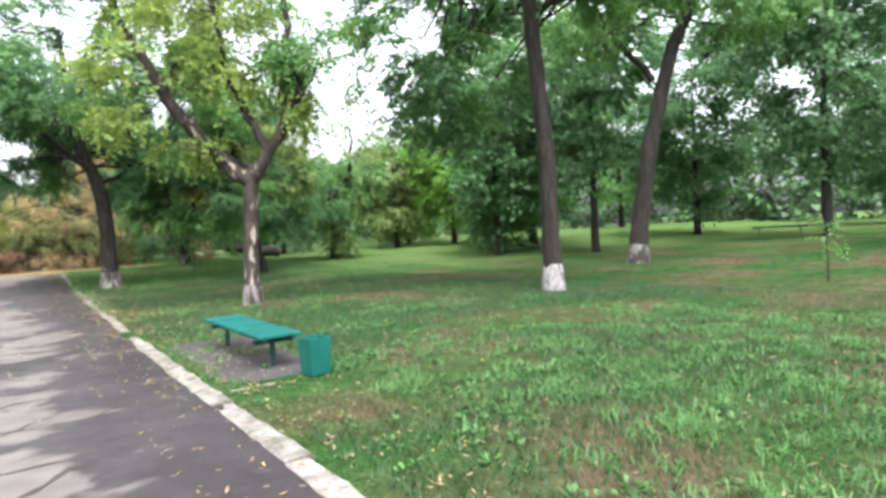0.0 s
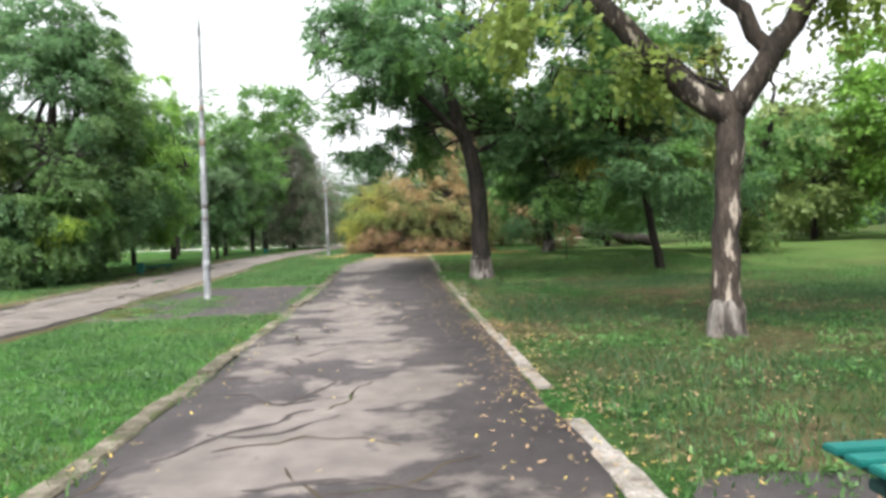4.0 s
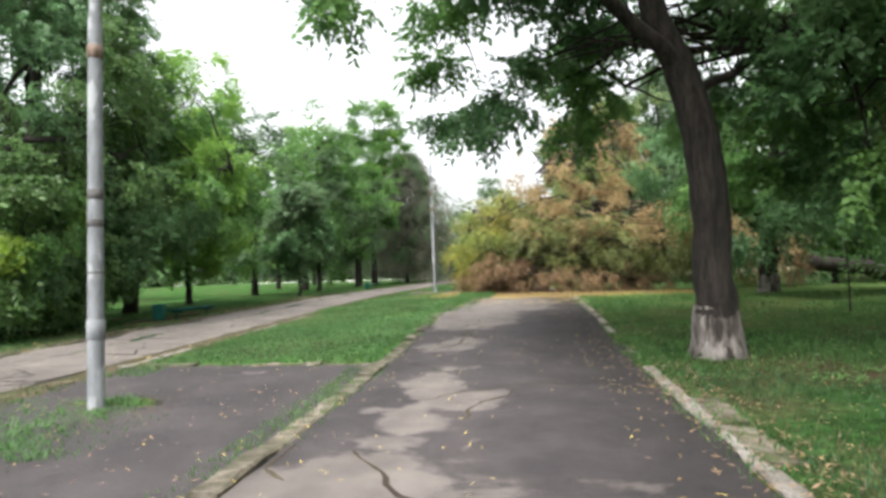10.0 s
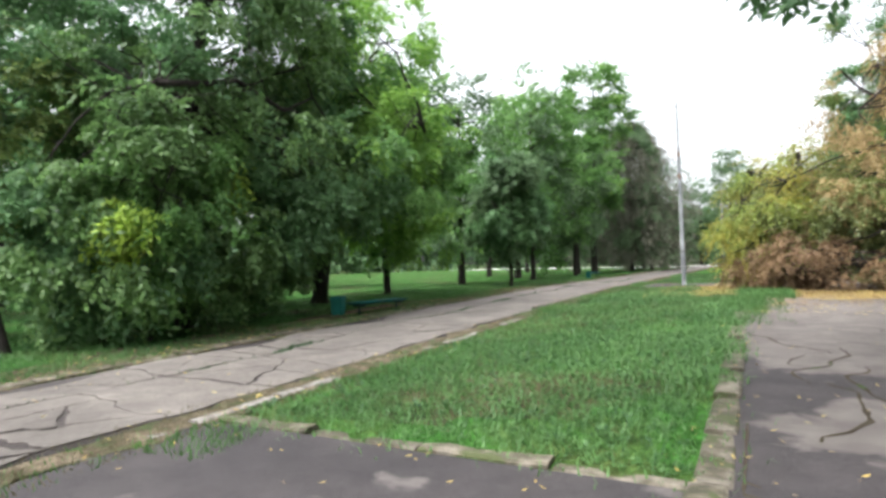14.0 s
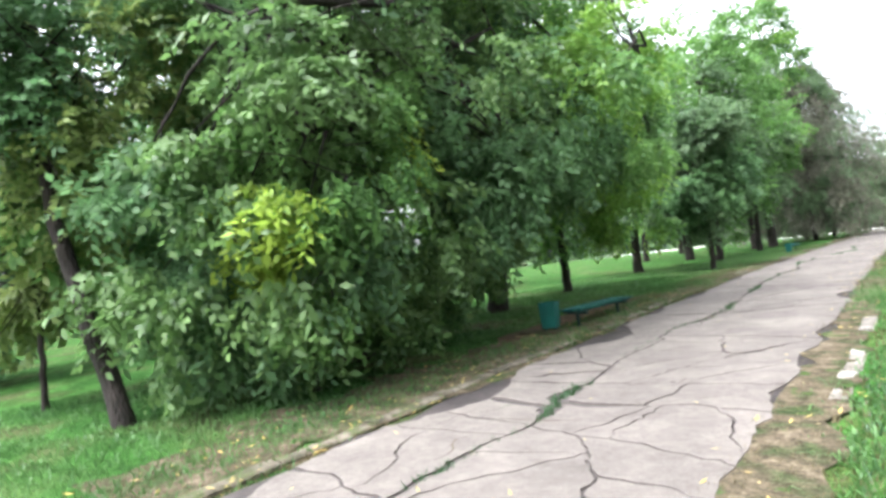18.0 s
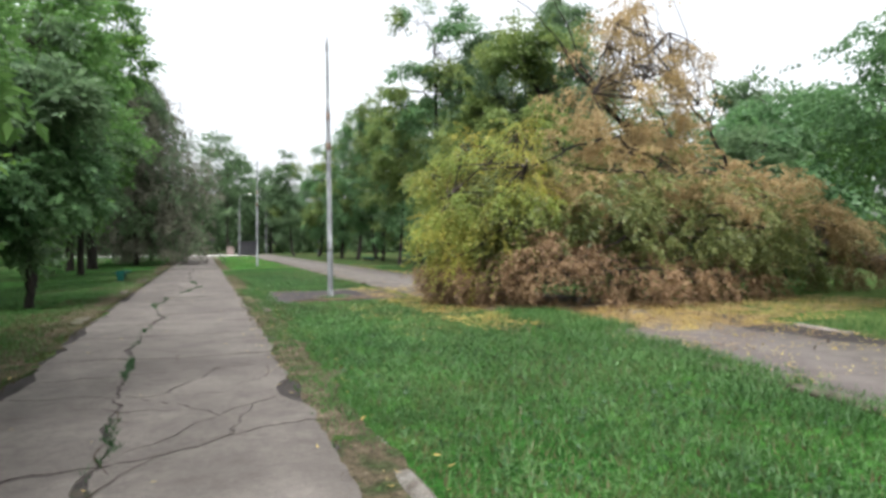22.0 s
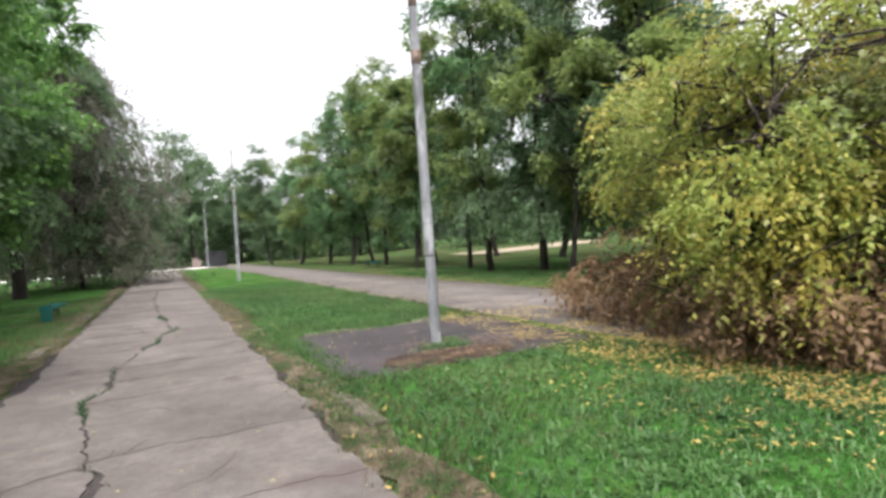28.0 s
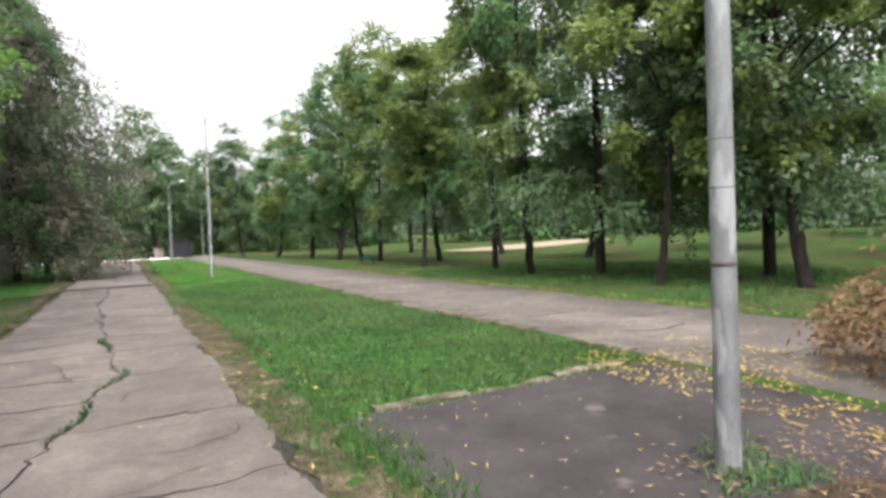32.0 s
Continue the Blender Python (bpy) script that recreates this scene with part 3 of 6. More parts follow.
def worn_path_material():
    m = M_DARK.copy()
    m.name = "worn_dark_asphalt"
    nt = m.node_tree
    N, L = nt.nodes.new, nt.links.new
    p = next(n for n in nt.nodes if n.bl_idname == "ShaderNodeBsdfPrincipled")
    old = p.inputs["Base Color"].links[0].from_socket
    geo = N("ShaderNodeNewGeometry")
    mp = N("ShaderNodeMapping")
    mp.inputs["Scale"].default_value = (0.8, 1.0, 1.0)
    L(geo.outputs["Position"], mp.inputs["Vector"])
    nz = N("ShaderNodeTexNoise")
    nz.inputs["Scale"].default_value, nz.inputs["Detail"].default_value, nz.inputs["Roughness"].default_value = 0.8, 7.0, 0.6
    nz.inputs["Distortion"].default_value = 0.25
    L(mp.outputs[0], nz.inputs["Vector"])
    sep = N("ShaderNodeSeparateXYZ")
    L(geo.outputs["Position"], sep.inputs[0])
    off = N("ShaderNodeMath")
    off.operation = "ADD"
    drift = N("ShaderNodeMapRange")
    drift.inputs[1].default_value, drift.inputs[2].default_value = 13.0, 17.0
    drift.inputs[3].default_value, drift.inputs[4].default_value = 0.55, 1.0
    L(sep.outputs["Y"], drift.inputs[0])
    L(drift.outputs[0], off.inputs[1])
    L(sep.outputs["X"], off.inputs[0])
    ab = N("ShaderNodeMath")
    ab.operation = "ABSOLUTE"
    L(off.outputs[0], ab.inputs[0])
    ml = N("ShaderNodeMath")
    ml.operation = "MULTIPLY"
    narrow = N("ShaderNodeMapRange")
    narrow.inputs[1].default_value, narrow.inputs[2].default_value = 17.0, 19.5
    narrow.inputs[3].default_value, narrow.inputs[4].default_value = -0.13, -0.3
    L(sep.outputs["Y"], narrow.inputs[0])
    L(narrow.outputs[0], ml.inputs[1])
    L(ab.outputs[0], ml.inputs[0])
    ad = N("ShaderNodeMath")
    ad.operation = "ADD"
    L(nz.outputs["Fac"], ad.inputs[0])
    L(ml.outputs[0], ad.inputs[1])
    mr = N("ShaderNodeMapRange")
    mr.inputs[1].default_value, mr.inputs[2].default_value = 0.375, 0.425
    beyond = N("ShaderNodeMapRange")
    beyond.inputs[1].default_value, beyond.inputs[2].default_value = 24.5, 29.0
    beyond.inputs[3].default_value, beyond.inputs[4].default_value = 0.0, 0.42
    L(sep.outputs["Y"], beyond.inputs[0])
    whole = N("ShaderNodeMath")
    whole.operation = "ADD"
    L(ad.outputs[0], whole.inputs[0])
    L(beyond.outputs[0], whole.inputs[1])
    L(whole.outputs[0], mr.inputs[0])
    fine = N("ShaderNodeTexNoise")
    fine.inputs["Scale"].default_value = 3.0
    L(geo.outputs["Position"], fine.inputs["Vector"])
    rp = N("ShaderNodeValToRGB")
    rp.color_ramp.elements[0].position, rp.color_ramp.elements[0].color = 0.3, (0.096, 0.083, 0.076, 1)
    rp.color_ramp.elements[1].position, rp.color_ramp.elements[1].color = 0.7, (0.146, 0.128, 0.117, 1)
    L(fine.outputs["Fac"], rp.inputs["Fac"])
    mx = N("ShaderNodeMix")
    mx.data_type = "RGBA"
    L(mr.outputs[0], mx.inputs[0])
    L(old, mx.inputs[6])
    L(rp.outputs[0], mx.inputs[7])
    L(mx.outputs[2], p.inputs["Base Color"])
    return m


M_PATH1 = worn_path_material()
strip("path_park_far", PATH1[0], PATH1[1], 34.2, 112, 0.02, M_PALE, "pale worn asphalt park path beyond the fallen tree", "path", step=0.6, ragged=0.035, seed=13, thick=0.1)
strip("path_park", PATH1[0], PATH1[1], -14, 34.2, 0.02, M_PATH1, "dark worn asphalt park path with pale patches", "path", step=0.6, ragged=0.035, seed=3, thick=0.1)
strip("path_side_bed", PATH2[0], PATH2[1], -10, 104, 0.018, M_UNDER, "dark soil and weeds in the cracks of the path", "path", step=0.6, ragged=0.06, seed=4, thick=0.1)


CRACK_Y = (12, 18, 22, 24, 26.2, 27.7, 29.2, 30.8, 34.6, 36.2, 38, 41, 43.4, 45.8, 47.1, 50, 56, 64)
CRACK_X = (-8.2, -8.4, -8.14, -8.0, -8.22, -8.28, -8.12, -8.0, -8.27, -8.25, -8.03, -8.3, -8.05, -7.62, -7.38, -7.7, -7.9, -7.8)


def long_crack(y):
    return float(np.interp(y, CRACK_Y, CRACK_X))


def cut(poly, px, py, ang):
    """A convex outline cut in two by a line through a point."""
    nx_, ny_ = -math.sin(ang), math.cos(ang)
    one, two = [], []
    for (ax, ay), (bx, by) in zip(poly, poly[1:] + poly[:1]):
        da, db = (ax - px) * nx_ + (ay - py) * ny_, (bx - px) * nx_ + (by - py) * ny_
        (one if da >= 0 else two).append((ax, ay))
        if da * db < 0:
            k = da / (da - db)
            c = (ax + (bx - ax) * k, ay + (by - ay) * k)
            one.append(c)
            two.append(c)
    return one, two


def area(poly):
    return abs(sum(a[0] * b[1] - b[0] * a[1] for a, b in zip(poly, poly[1:] + poly[:1]))) / 2


def cells(x0, x1, y0, y1, rng):
    """Cracked plates: rows between slanting cross cracks, split by one long crack and then by stray ones."""
    ys = [y0]
    while ys[-1] < y1:
        ys.append(ys[-1] + (rng.uniform(1.3, 2.6) if ys[-1] < 34 else rng.uniform(1.2, 2.3)))
    slope = [rng.uniform(-0.3, 0.3) if y < 34 else rng.uniform(-0.1, 0.1) for y in ys]

    def cross(i, x):
        return ys[i] + slope[i] * (x - (x0 + x1) / 2)

    polys = []
    for i in range(len(ys) - 1):
        la, lb = long_crack(ys[i]), long_crack(ys[i + 1])
        for a0, a1, b0, b1 in ((x0, x0, la, lb), (la, lb, x1, x1)):
            todo = [[(a0, cross(i, a0)), (b0, cross(i, b0)), (b1, cross(i + 1, b1)), (a1, cross(i + 1, a1))]]
            while todo:
                p = todo.pop()
                limit = 0.75 if ys[i] < 34 else 2.4
                if area(p) > limit and rng.random() < (0.86 if ys[i] < 34 else 0.5) and len(p) > 2:
                    cx, cy = sum(q[0] for q in p) / len(p), sum(q[1] for q in p) / len(p)
                    wide = max(q[0] for q in p) - min(q[0] for q in p) > max(q[1] for q in p) - min(q[1] for q in p)
                    ang = (math.pi / 2 if wide else 0) + rng.normal(0, 0.5)
                    one, two = cut(p, cx + rng.normal(0, 0.2), cy + rng.normal(0, 0.2), ang)
                    if min(area(one), area(two)) > 0.14:
                        todo += [one, two]
                        continue
                polys.append(p)
    return polys


def warp(x, y):
    w = noise.noise_vector(Vector((x * 1.1, y * 1.1, 4.2))) * 0.16 + noise.noise_vector(Vector((x * 3.6, y * 3.6, 1.2))) * 0.07 + noise.noise_vector(Vector((x * 9, y * 9, 2.2))) * 0.045
    return x + w.x, y + w.y


def left_edge(y):
    bite = (0.8 if y < 31 else 0.25) * max(0.0, noise.noise(Vector((3.0, y * 0.62, 2.0))) + 0.16)
    return PATH2[0] + 0.05 + bite + 0.09 * noise.noise(Vector((5.0, y * 2.6, 1.0))) + 0.04 * noise.noise(Vector((5.0, y * 8, 1.0)))


def right_edge(y):
    bite = (0.5 if y < 34 else 0.15) * max(0.0, noise.noise(Vector((8.0, y * 0.8, 2.0))) + 0.02)
    return PATH2[1] - 0.05 - bite + 0.06 * noise.noise(Vector((6.0, y * 2.6, 1.0))) + 0.03 * noise.noise(Vector((6.0, y * 8, 1.0)))


def plate_mesh(poly, gap, rng):
    pts = []
    for a, b in zip(poly, poly[1:] + poly[:1]):
        n = max(1, int(math.dist(a, b) / 0.085))
        for k in range(n):
            pts.append((a[0] + (b[0] - a[0]) * k / n, a[1] + (b[1] - a[1]) * k / n))
    cx, cy = sum(p[0] for p in pts) / len(pts), sum(p[1] for p in pts) / len(pts)
    bm = bmesh.new()
    top, low = [], []
    tilt = rng.uniform(-0.004, 0.004), rng.uniform(-0.004, 0.004)
    for x, y in pts:
        near = 1.35 if y < 31 else 1.0
        g = gap * near * (0.7 + 7.0 * max(0.0, noise.noise(Vector((x * 0.9, y * 0.9, 9.0))) - 0.12))
        if abs(x - long_crack(y)) < 0.05:
            g += gap * near * (0.5 + 3.0 * max(0.0, noise.noise(Vector((1.0, y * 0.7, 5.0)))))
        d = math.hypot(x - cx, y - cy) + 1e-6
        wx, wy = warp(x, y)
        X, Y = wx - (x - cx) / d * g, wy - (y - cy) / d * g
        # the sides of the path are worn away in bites
        X = min(max(X, left_edge(Y)), right_edge(Y))
        Z = land(Y) + 0.034 + (X - cx) * tilt[0] + (Y - cy) * tilt[1]
        top.append(bm.verts.new((X, Y, Z)))
        low.append(bm.verts.new((X - (x - cx) / d * 0.006, Y - (y - cy) / d * 0.006, Z - 0.03)))
    bm.faces.new(top)
    n = len(top)
    for i in range(n):
        bm.faces.new((top[i], low[i], low[(i + 1) % n], top[(i + 1) % n]))
    bmesh.ops.recalc_face_normals(bm, faces=bm.faces)
    return bm


side_path = empty("path_side", pose(0, 0, 0), "pale cracked asphalt park path with weeds in the cracks", "path", kind="structure")
rng_path = np.random.default_rng(11)
for poly in cells(PATH2[0] + 0.02, PATH2[1] - 0.02, 12.0, 62.0, rng_path):
    if max(p[0] for p in poly) < left_edge(sum(p[1] for p in poly) / len(poly)) + 0.15:
        continue
    part("plate", plate_mesh(poly, 0.0125, rng_path), M_PALE, side_path)
strip("path_side_far", PATH2[0] + 0.1, PATH2[1] - 0.1, 64.0, 103, 0.03, M_PALE, "pale worn asphalt of the far path", "path", ragged=0.05, seed=5)
strip("path_side_near", PATH2[0] + 0.1, PATH2[1] - 0.1, -10, 11.2, 0.03, M_PALE, "pale worn asphalt of the path", "path", ragged=0.05, seed=6)


def pad(name, outline, lift, mat, label, category):
    bm = bmesh.new()
    top = [bm.verts.new((x, y, land(y) + swell(x) + lift)) for x, y in outline]
    low = [bm.verts.new((x, y, land(y) + swell(x) - 0.05)) for x, y in outline]
    bm.faces.new(top)
    n = len(top)
    for i in range(n):
        bm.faces.new((top[i], low[i], low[(i + 1) % n], top[(i + 1) % n]))
    bmesh.ops.recalc_face_normals(bm, faces=bm.faces)
    return tagged(part(name, bm, mat), label, category, kind="structure")


def rounded(x0, y0, x1, y1, r, wob=0.05, seed=1, n=6, dense=0.4):
    rng = random.Random(seed)
    pts = []
    for cx, cy, a0 in ((x1 - r, y1 - r, 0), (x0 + r, y1 - r, 90), (x0 + r, y0 + r, 180), (x1 - r, y0 + r, 270)):
        for k in range(n + 1):
            a = radians(a0 + 90 * k / n)
            pts.append((cx + r * math.cos(a), cy + r * math.sin(a)))
    res = []
    for a, b in zip(pts, pts[1:] + pts[:1]):
        m = max(1, int(math.dist(a, b) / dense))
        for k in range(m):
            res.append((a[0] + (b[0] - a[0]) * k / m + rng.uniform(-wob, wob), a[1] + (b[1] - a[1]) * k / m + rng.uniform(-wob, wob)))
    return res


pad("paved_pad", rounded(-6.0, 15.9, -2.08, 21.62, 0.12, wob=0.012, seed=2), 0.016, M_DARK, "dark asphalt pad round a lamp post", "pad")
pad("paved_pad", rounded(-5.8, 40.1, -2.2, 43.7, 0.18, wob=0.03, seed=3), 0.016, M_DARK, "dark asphalt pad round a lamp post", "pad")
pad("bench_pad", rounded(1.95, 3.6, 3.3, 7.3, 0.3, wob=0.025, seed=4, dense=0.3), 0.006, M_DARK, "worn dark asphalt patch under a bench", "pad")
pad("bench_pad", rounded(-11.0, 28.2, -9.45, 32.2, 0.3, seed=5), 0.012, M_DIRT, "trodden bare dirt under a bench", "pad")


def kerb_mesh(length, width, height, rng, mat):
    bm = bmesh.new()
    n = 5
    rows = []
    for i in range(n + 1):
        y = length * i / n
        w0, w1, h = rng.uniform(-0.009, 0.009), rng.uniform(-0.009, 0.009), height + rng.uniform(-0.01, 0.008)
        rows.append([bm.verts.new(c) for c in ((w0, y, -0.12), (w0, y, h - 0.02), (w0 + 0.025, y, h), (width + w1 - 0.025, y, h + rng.uniform(-0.008, 0.008)), (width + w1, y, h - 0.02), (width + w1, y, -0.12))])
    for a, b in zip(rows, rows[1:]):
        for k in range(5):
            bm.faces.new((a[k], a[k + 1], b[k + 1], b[k]))
    bm.faces.new(rows[0])
    bm.faces.new(rows[-1][::-1])
    bmesh.ops.recalc_face_normals(bm, faces=bm.faces)
    me = bpy.data.meshes.new("kerbstone")
    bm.to_mesh(me)
    bm.free()
    me.materials.append(mat)
    return me


rng_k = np.random.default_rng(21)
KERB_SHAPES = {(w, d): [kerb_mesh(0.96, w, 0.0, rng_k, M_KERB_DULL if d else M_KERB) for _ in range(5)] for w in (0.16, 0.22, 0.3) for d in (0, 1)}


def kerb_line(name, label, x, y0, y1, width, rise, along_x=False, missing=0.0, sink=0.02, seed=1, dull=1):
    rng = np.random.default_rng(seed)
    top = empty(name, pose(0, 0, 0), label, "kerb", kind="structure")
    y = y0
    while y < y1 - 0.5:
        if rng.random() >= missing:
            ob = new("kerbstone", KERB_SHAPES[(width, dull)][rng.integers(5)])
            ob.parent = top
            z = rise + rng.uniform(-sink, sink)
            if along_x:
                ob.matrix_basis = pose(y + 0.98, x + rng.uniform(-0.02, 0.02), land(x) + z, 0, rng.uniform(-1, 1), 90 + rng.uniform(-1, 1))
            else:
                slope = math.degrees(math.atan2(land(y + 0.96) - land(y), 0.96))
                ob.matrix_basis = pose(x + rng.uniform(-0.01, 0.01), y, land(y) + z, slope + rng.uniform(-0.4, 0.4), rng.uniform(-1.5, 1.5), rng.uniform(-0.6, 0.6))
        y += 0.99
    return top


kerb_line("kerb_park_right", "worn whitewashed concrete kerb beside the lawn", 1.58, -9, 7.5, 0.22, 0.035, sink=0.008, seed=1, dull=0)
kerb_line("kerb_park_right_far", "broken concrete kerb half hidden by grass and leaves", 1.62, 7.55, 34, 0.16, 0.026, missing=0.08, sink=0.018, seed=2, dull=0)
kerb_line("kerb_slabs", "loose tilted concrete slabs beside the kerb", 1.74, 17.6, 19.7, 0.3, 0.04, sink=0.02, seed=22)
kerb_line("kerb_park_left", "worn mossy concrete kerb along the median", -2.1, -8, 33.5, 0.22, 0.04, missing=0.06, sink=0.03, seed=3)
kerb_line("kerb_park_left_far", "worn concrete kerb along the median", -2.1, 44.2, 100, 0.22, 0.04, missing=0.15, sink=0.03, seed=13)
kerb_line("kerb_pad", "low worn concrete edging of the pad", 21.65, -5.9, -2.2, 0.16, 0.03, along_x=True, missing=0.08, seed=4)
kerb_line("kerb_pad_near", "low broken concrete edging of the pad", 15.75, -5.9, -2.2, 0.16, 0.03, along_x=True, missing=0.25, seed=14)
kerb_line("kerb_pad_far", "low worn concrete edging of the pad", 43.75, -5.5, -2.3, 0.16, 0.03, along_x=True, missing=0.0, seed=5)
kerb_line("kerb_side_right", "broken whitewashed kerb along the cracked path", -6.1, 20.5, 30.2, 0.16, 0.03, missing=0.2, sink=0.03, seed=6, dull=0)
kerb_line("kerb_side_right_far", "sunken mossy kerb along the cracked path", -6.1, 30.4, 60, 0.16, 0.03, missing=0.75, sink=0.03, seed=16)
kerb_line("kerb_side_left", "sunken concrete kerb along the cracked path", -9.52, 20, 33, 0.16, 0.045, missing=0.06, sink=0.012, seed=7)
kerb_line("kerb_side_left_far", "broken tilted kerb stones beside the cracked path", -9.6, 38, 60, 0.22, 0.05, missing=0.8, sink=0.03, seed=17)
for nm, a, z in (("turf_near", -8, 15.8), ("turf_middle", 21.7, 40.1), ("turf_far", 43.85, 100)):
    strip(nm, -6.0, -2.05, a, z, 0.008, M_TURF, "lush short green turf of the median", "lawn", step=0.5, ragged=0.08, seed=int(z))
strip("verge_dirt", -6.4, -5.93, 18, 100, 0.026, M_VERGE, "scuffed dirt and dry grass beside the cracked path", "verge", step=0.3, ragged=0.07, seed=8)
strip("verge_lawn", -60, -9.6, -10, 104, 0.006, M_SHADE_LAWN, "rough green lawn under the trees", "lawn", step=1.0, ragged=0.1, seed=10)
strip("verge_dirt_left", -9.95, -9.32, 15, 100, 0.026, M_VERGE, "scuffed dirt and dry grass beside the cracked path", "verge", step=0.3, ragged=0.14, seed=9)
strip("verge_scuffed", -10.9, -9.8, 22, 33.5, 0.010, M_VERGE, "trodden dry grass in front of the bench", "verge", step=0.3, ragged=0.22, seed=12)
strip("cross_road", -60, -1.95, 104, 110, 0.02, M_WHITE, "pale concrete road across the end of the path", "road", step=3)


# ---- benches and bins ----
def make_bench(m, label, length=2.7, group="park benches"):
    ob = empty("park_bench", m, label, "bench", group)
    n = 18
    pitch = length / n
    rng = random.Random(5)
    for i in range(n):
        bm = bmesh.new()
        dz = rng.uniform(-0.004, 0.004)
        box(bm, -0.28, i * pitch + 0.018, 0.402 + dz, 0.28, (i + 1) * pitch - 0.026, 0.44 + dz, 0.008)
        part("slat", bm, M_TEAL, ob)
    for x in (-0.2, 0.16):
        bm = bmesh.new()
        box(bm, x, 0.03, 0.355, x + 0.045, length - 0.03, 0.404, 0.006)
        part("rail", bm, M_LEG, ob)
    for y in (0.3, length - 0.36):
        bm = bmesh.new()
        box(bm, -0.24, y - 0.02, 0.30, 0.24, y + 0.08, 0.354, 0.006)
        part("crossbar", bm, M_LEG, ob)
        for x in (-0.045,):
            bm = bmesh.new()
            box(bm, x + 0.01, y, -0.06, x + 0.07, y + 0.05, 0.30, 0.006)
            part("leg", bm, M_LEG, ob)
    return ob


def make_bin(m, label):
    ob = empty("litter_bin", m, label, "bin", "litter bins")
    h, a, b, t = 0.45, 0.122, 0.143, 0.01
    corners = [(-1, -1), (1, -1), (1, 1), (-1, 1)]
    for i in range(4):
        p, q = corners[i], corners[(i + 1) % 4]
        bm = bmesh.new()
        vs = [(p[0] * a, p[1] * a, 0.03), (q[0] * a, q[1] * a, 0.03), (q[0] * b, q[1] * b, h), (p[0] * b, p[1] * b, h)]
        k = 1 - t / b
        o = [bm.verts.new(v) for v in vs] + [bm.verts.new((v[0] * k, v[1] * k, v[2])) for v in vs]
        for f in ((0, 1, 2, 3), (7, 6, 5, 4), (0, 4, 5, 1), (1, 5, 6, 2), (2, 6, 7, 3), (3, 7, 4, 0)):
            bm.faces.new([o[j] for j in f])
        bmesh.ops.recalc_face_normals(bm, faces=bm.faces)
        part("side_panel", bm, M_TEAL_DARK, ob)
    bm = bmesh.new()
    box(bm, -a * 0.98, -a * 0.98, 0.02, a * 0.98, a * 0.98, 0.04)
    part("floor_plate", bm, M_TEAL_DARK, ob)
    for x, y in ((-0.08, -0.08), (0.05, 0.05)):
        bm = bmesh.new()
        box(bm, x, y, -0.05, x + 0.03, y + 0.03, 0.02)
        part("foot", bm, M_TEAL_DARK, ob)
    return ob


bench = make_bench(pose(2.72, 3.98, 0), "teal painted slatted bench on an asphalt patch")
litter_bin = make_bin(pose(2.9, 3.38, 0, 0, 0, 8), "teal painted flared sheet metal litter bin")
def shrunk(x, y, turn, s):
    return pose(x, y, land(y) + swell(x), 0, 0, turn) @ Matrix.Diagonal((s, s, s, 1))


for x, y, r, s, lab in ((-10.03, 29.15, -2, 0.75, "dark teal slatted bench beside the cracked path"), (-10.4, 52.45, 0, 0.78, "green slatted bench on the verge by the path"), (4.4, 68.3, 0, 0.85, "green slatted bench under the far trees")):
    tagged(copy_thing(bench, shrunk(x, y, r, s)), lab)
tagged(copy_thing(bench, pose(35.0, 11.6, swell(35.0), 0, 0, 38)), "far green bench under the trees")
for x, y, r, s, lab in ((-10.3, 28.95, 12, 0.97, "dark teal flared litter bin on a concrete slab"), (-10.35, 52.1, 5, 0.95, "teal flared litter bin beside a bench"), (36.1, 11.2, 35, 1.0, "far green litter bin beside a bench")):
    tagged(copy_thing(litter_bin, shrunk(x, y, r, s) @ pose(0, 0, 0.06 if r == 12 else 0)), lab)
bm = bmesh.new()
box(bm, -10.75, 28.62, land(28.8) - 0.1, -9.98, 29.1, land(28.8) + 0.04, 0.02)
tagged(part("concrete_slab", bm, M_CRACK), "dark concrete slab under a litter bin", "slab")


bm = bmesh.new()
box(bm, 1.9, 3.32, -0.05, 2.4, 3.37, 0.018, 0.008)
tagged(part("edging_stone", bm, M_KERB_DULL), "short pale concrete edging strip beside the bin", "edging")


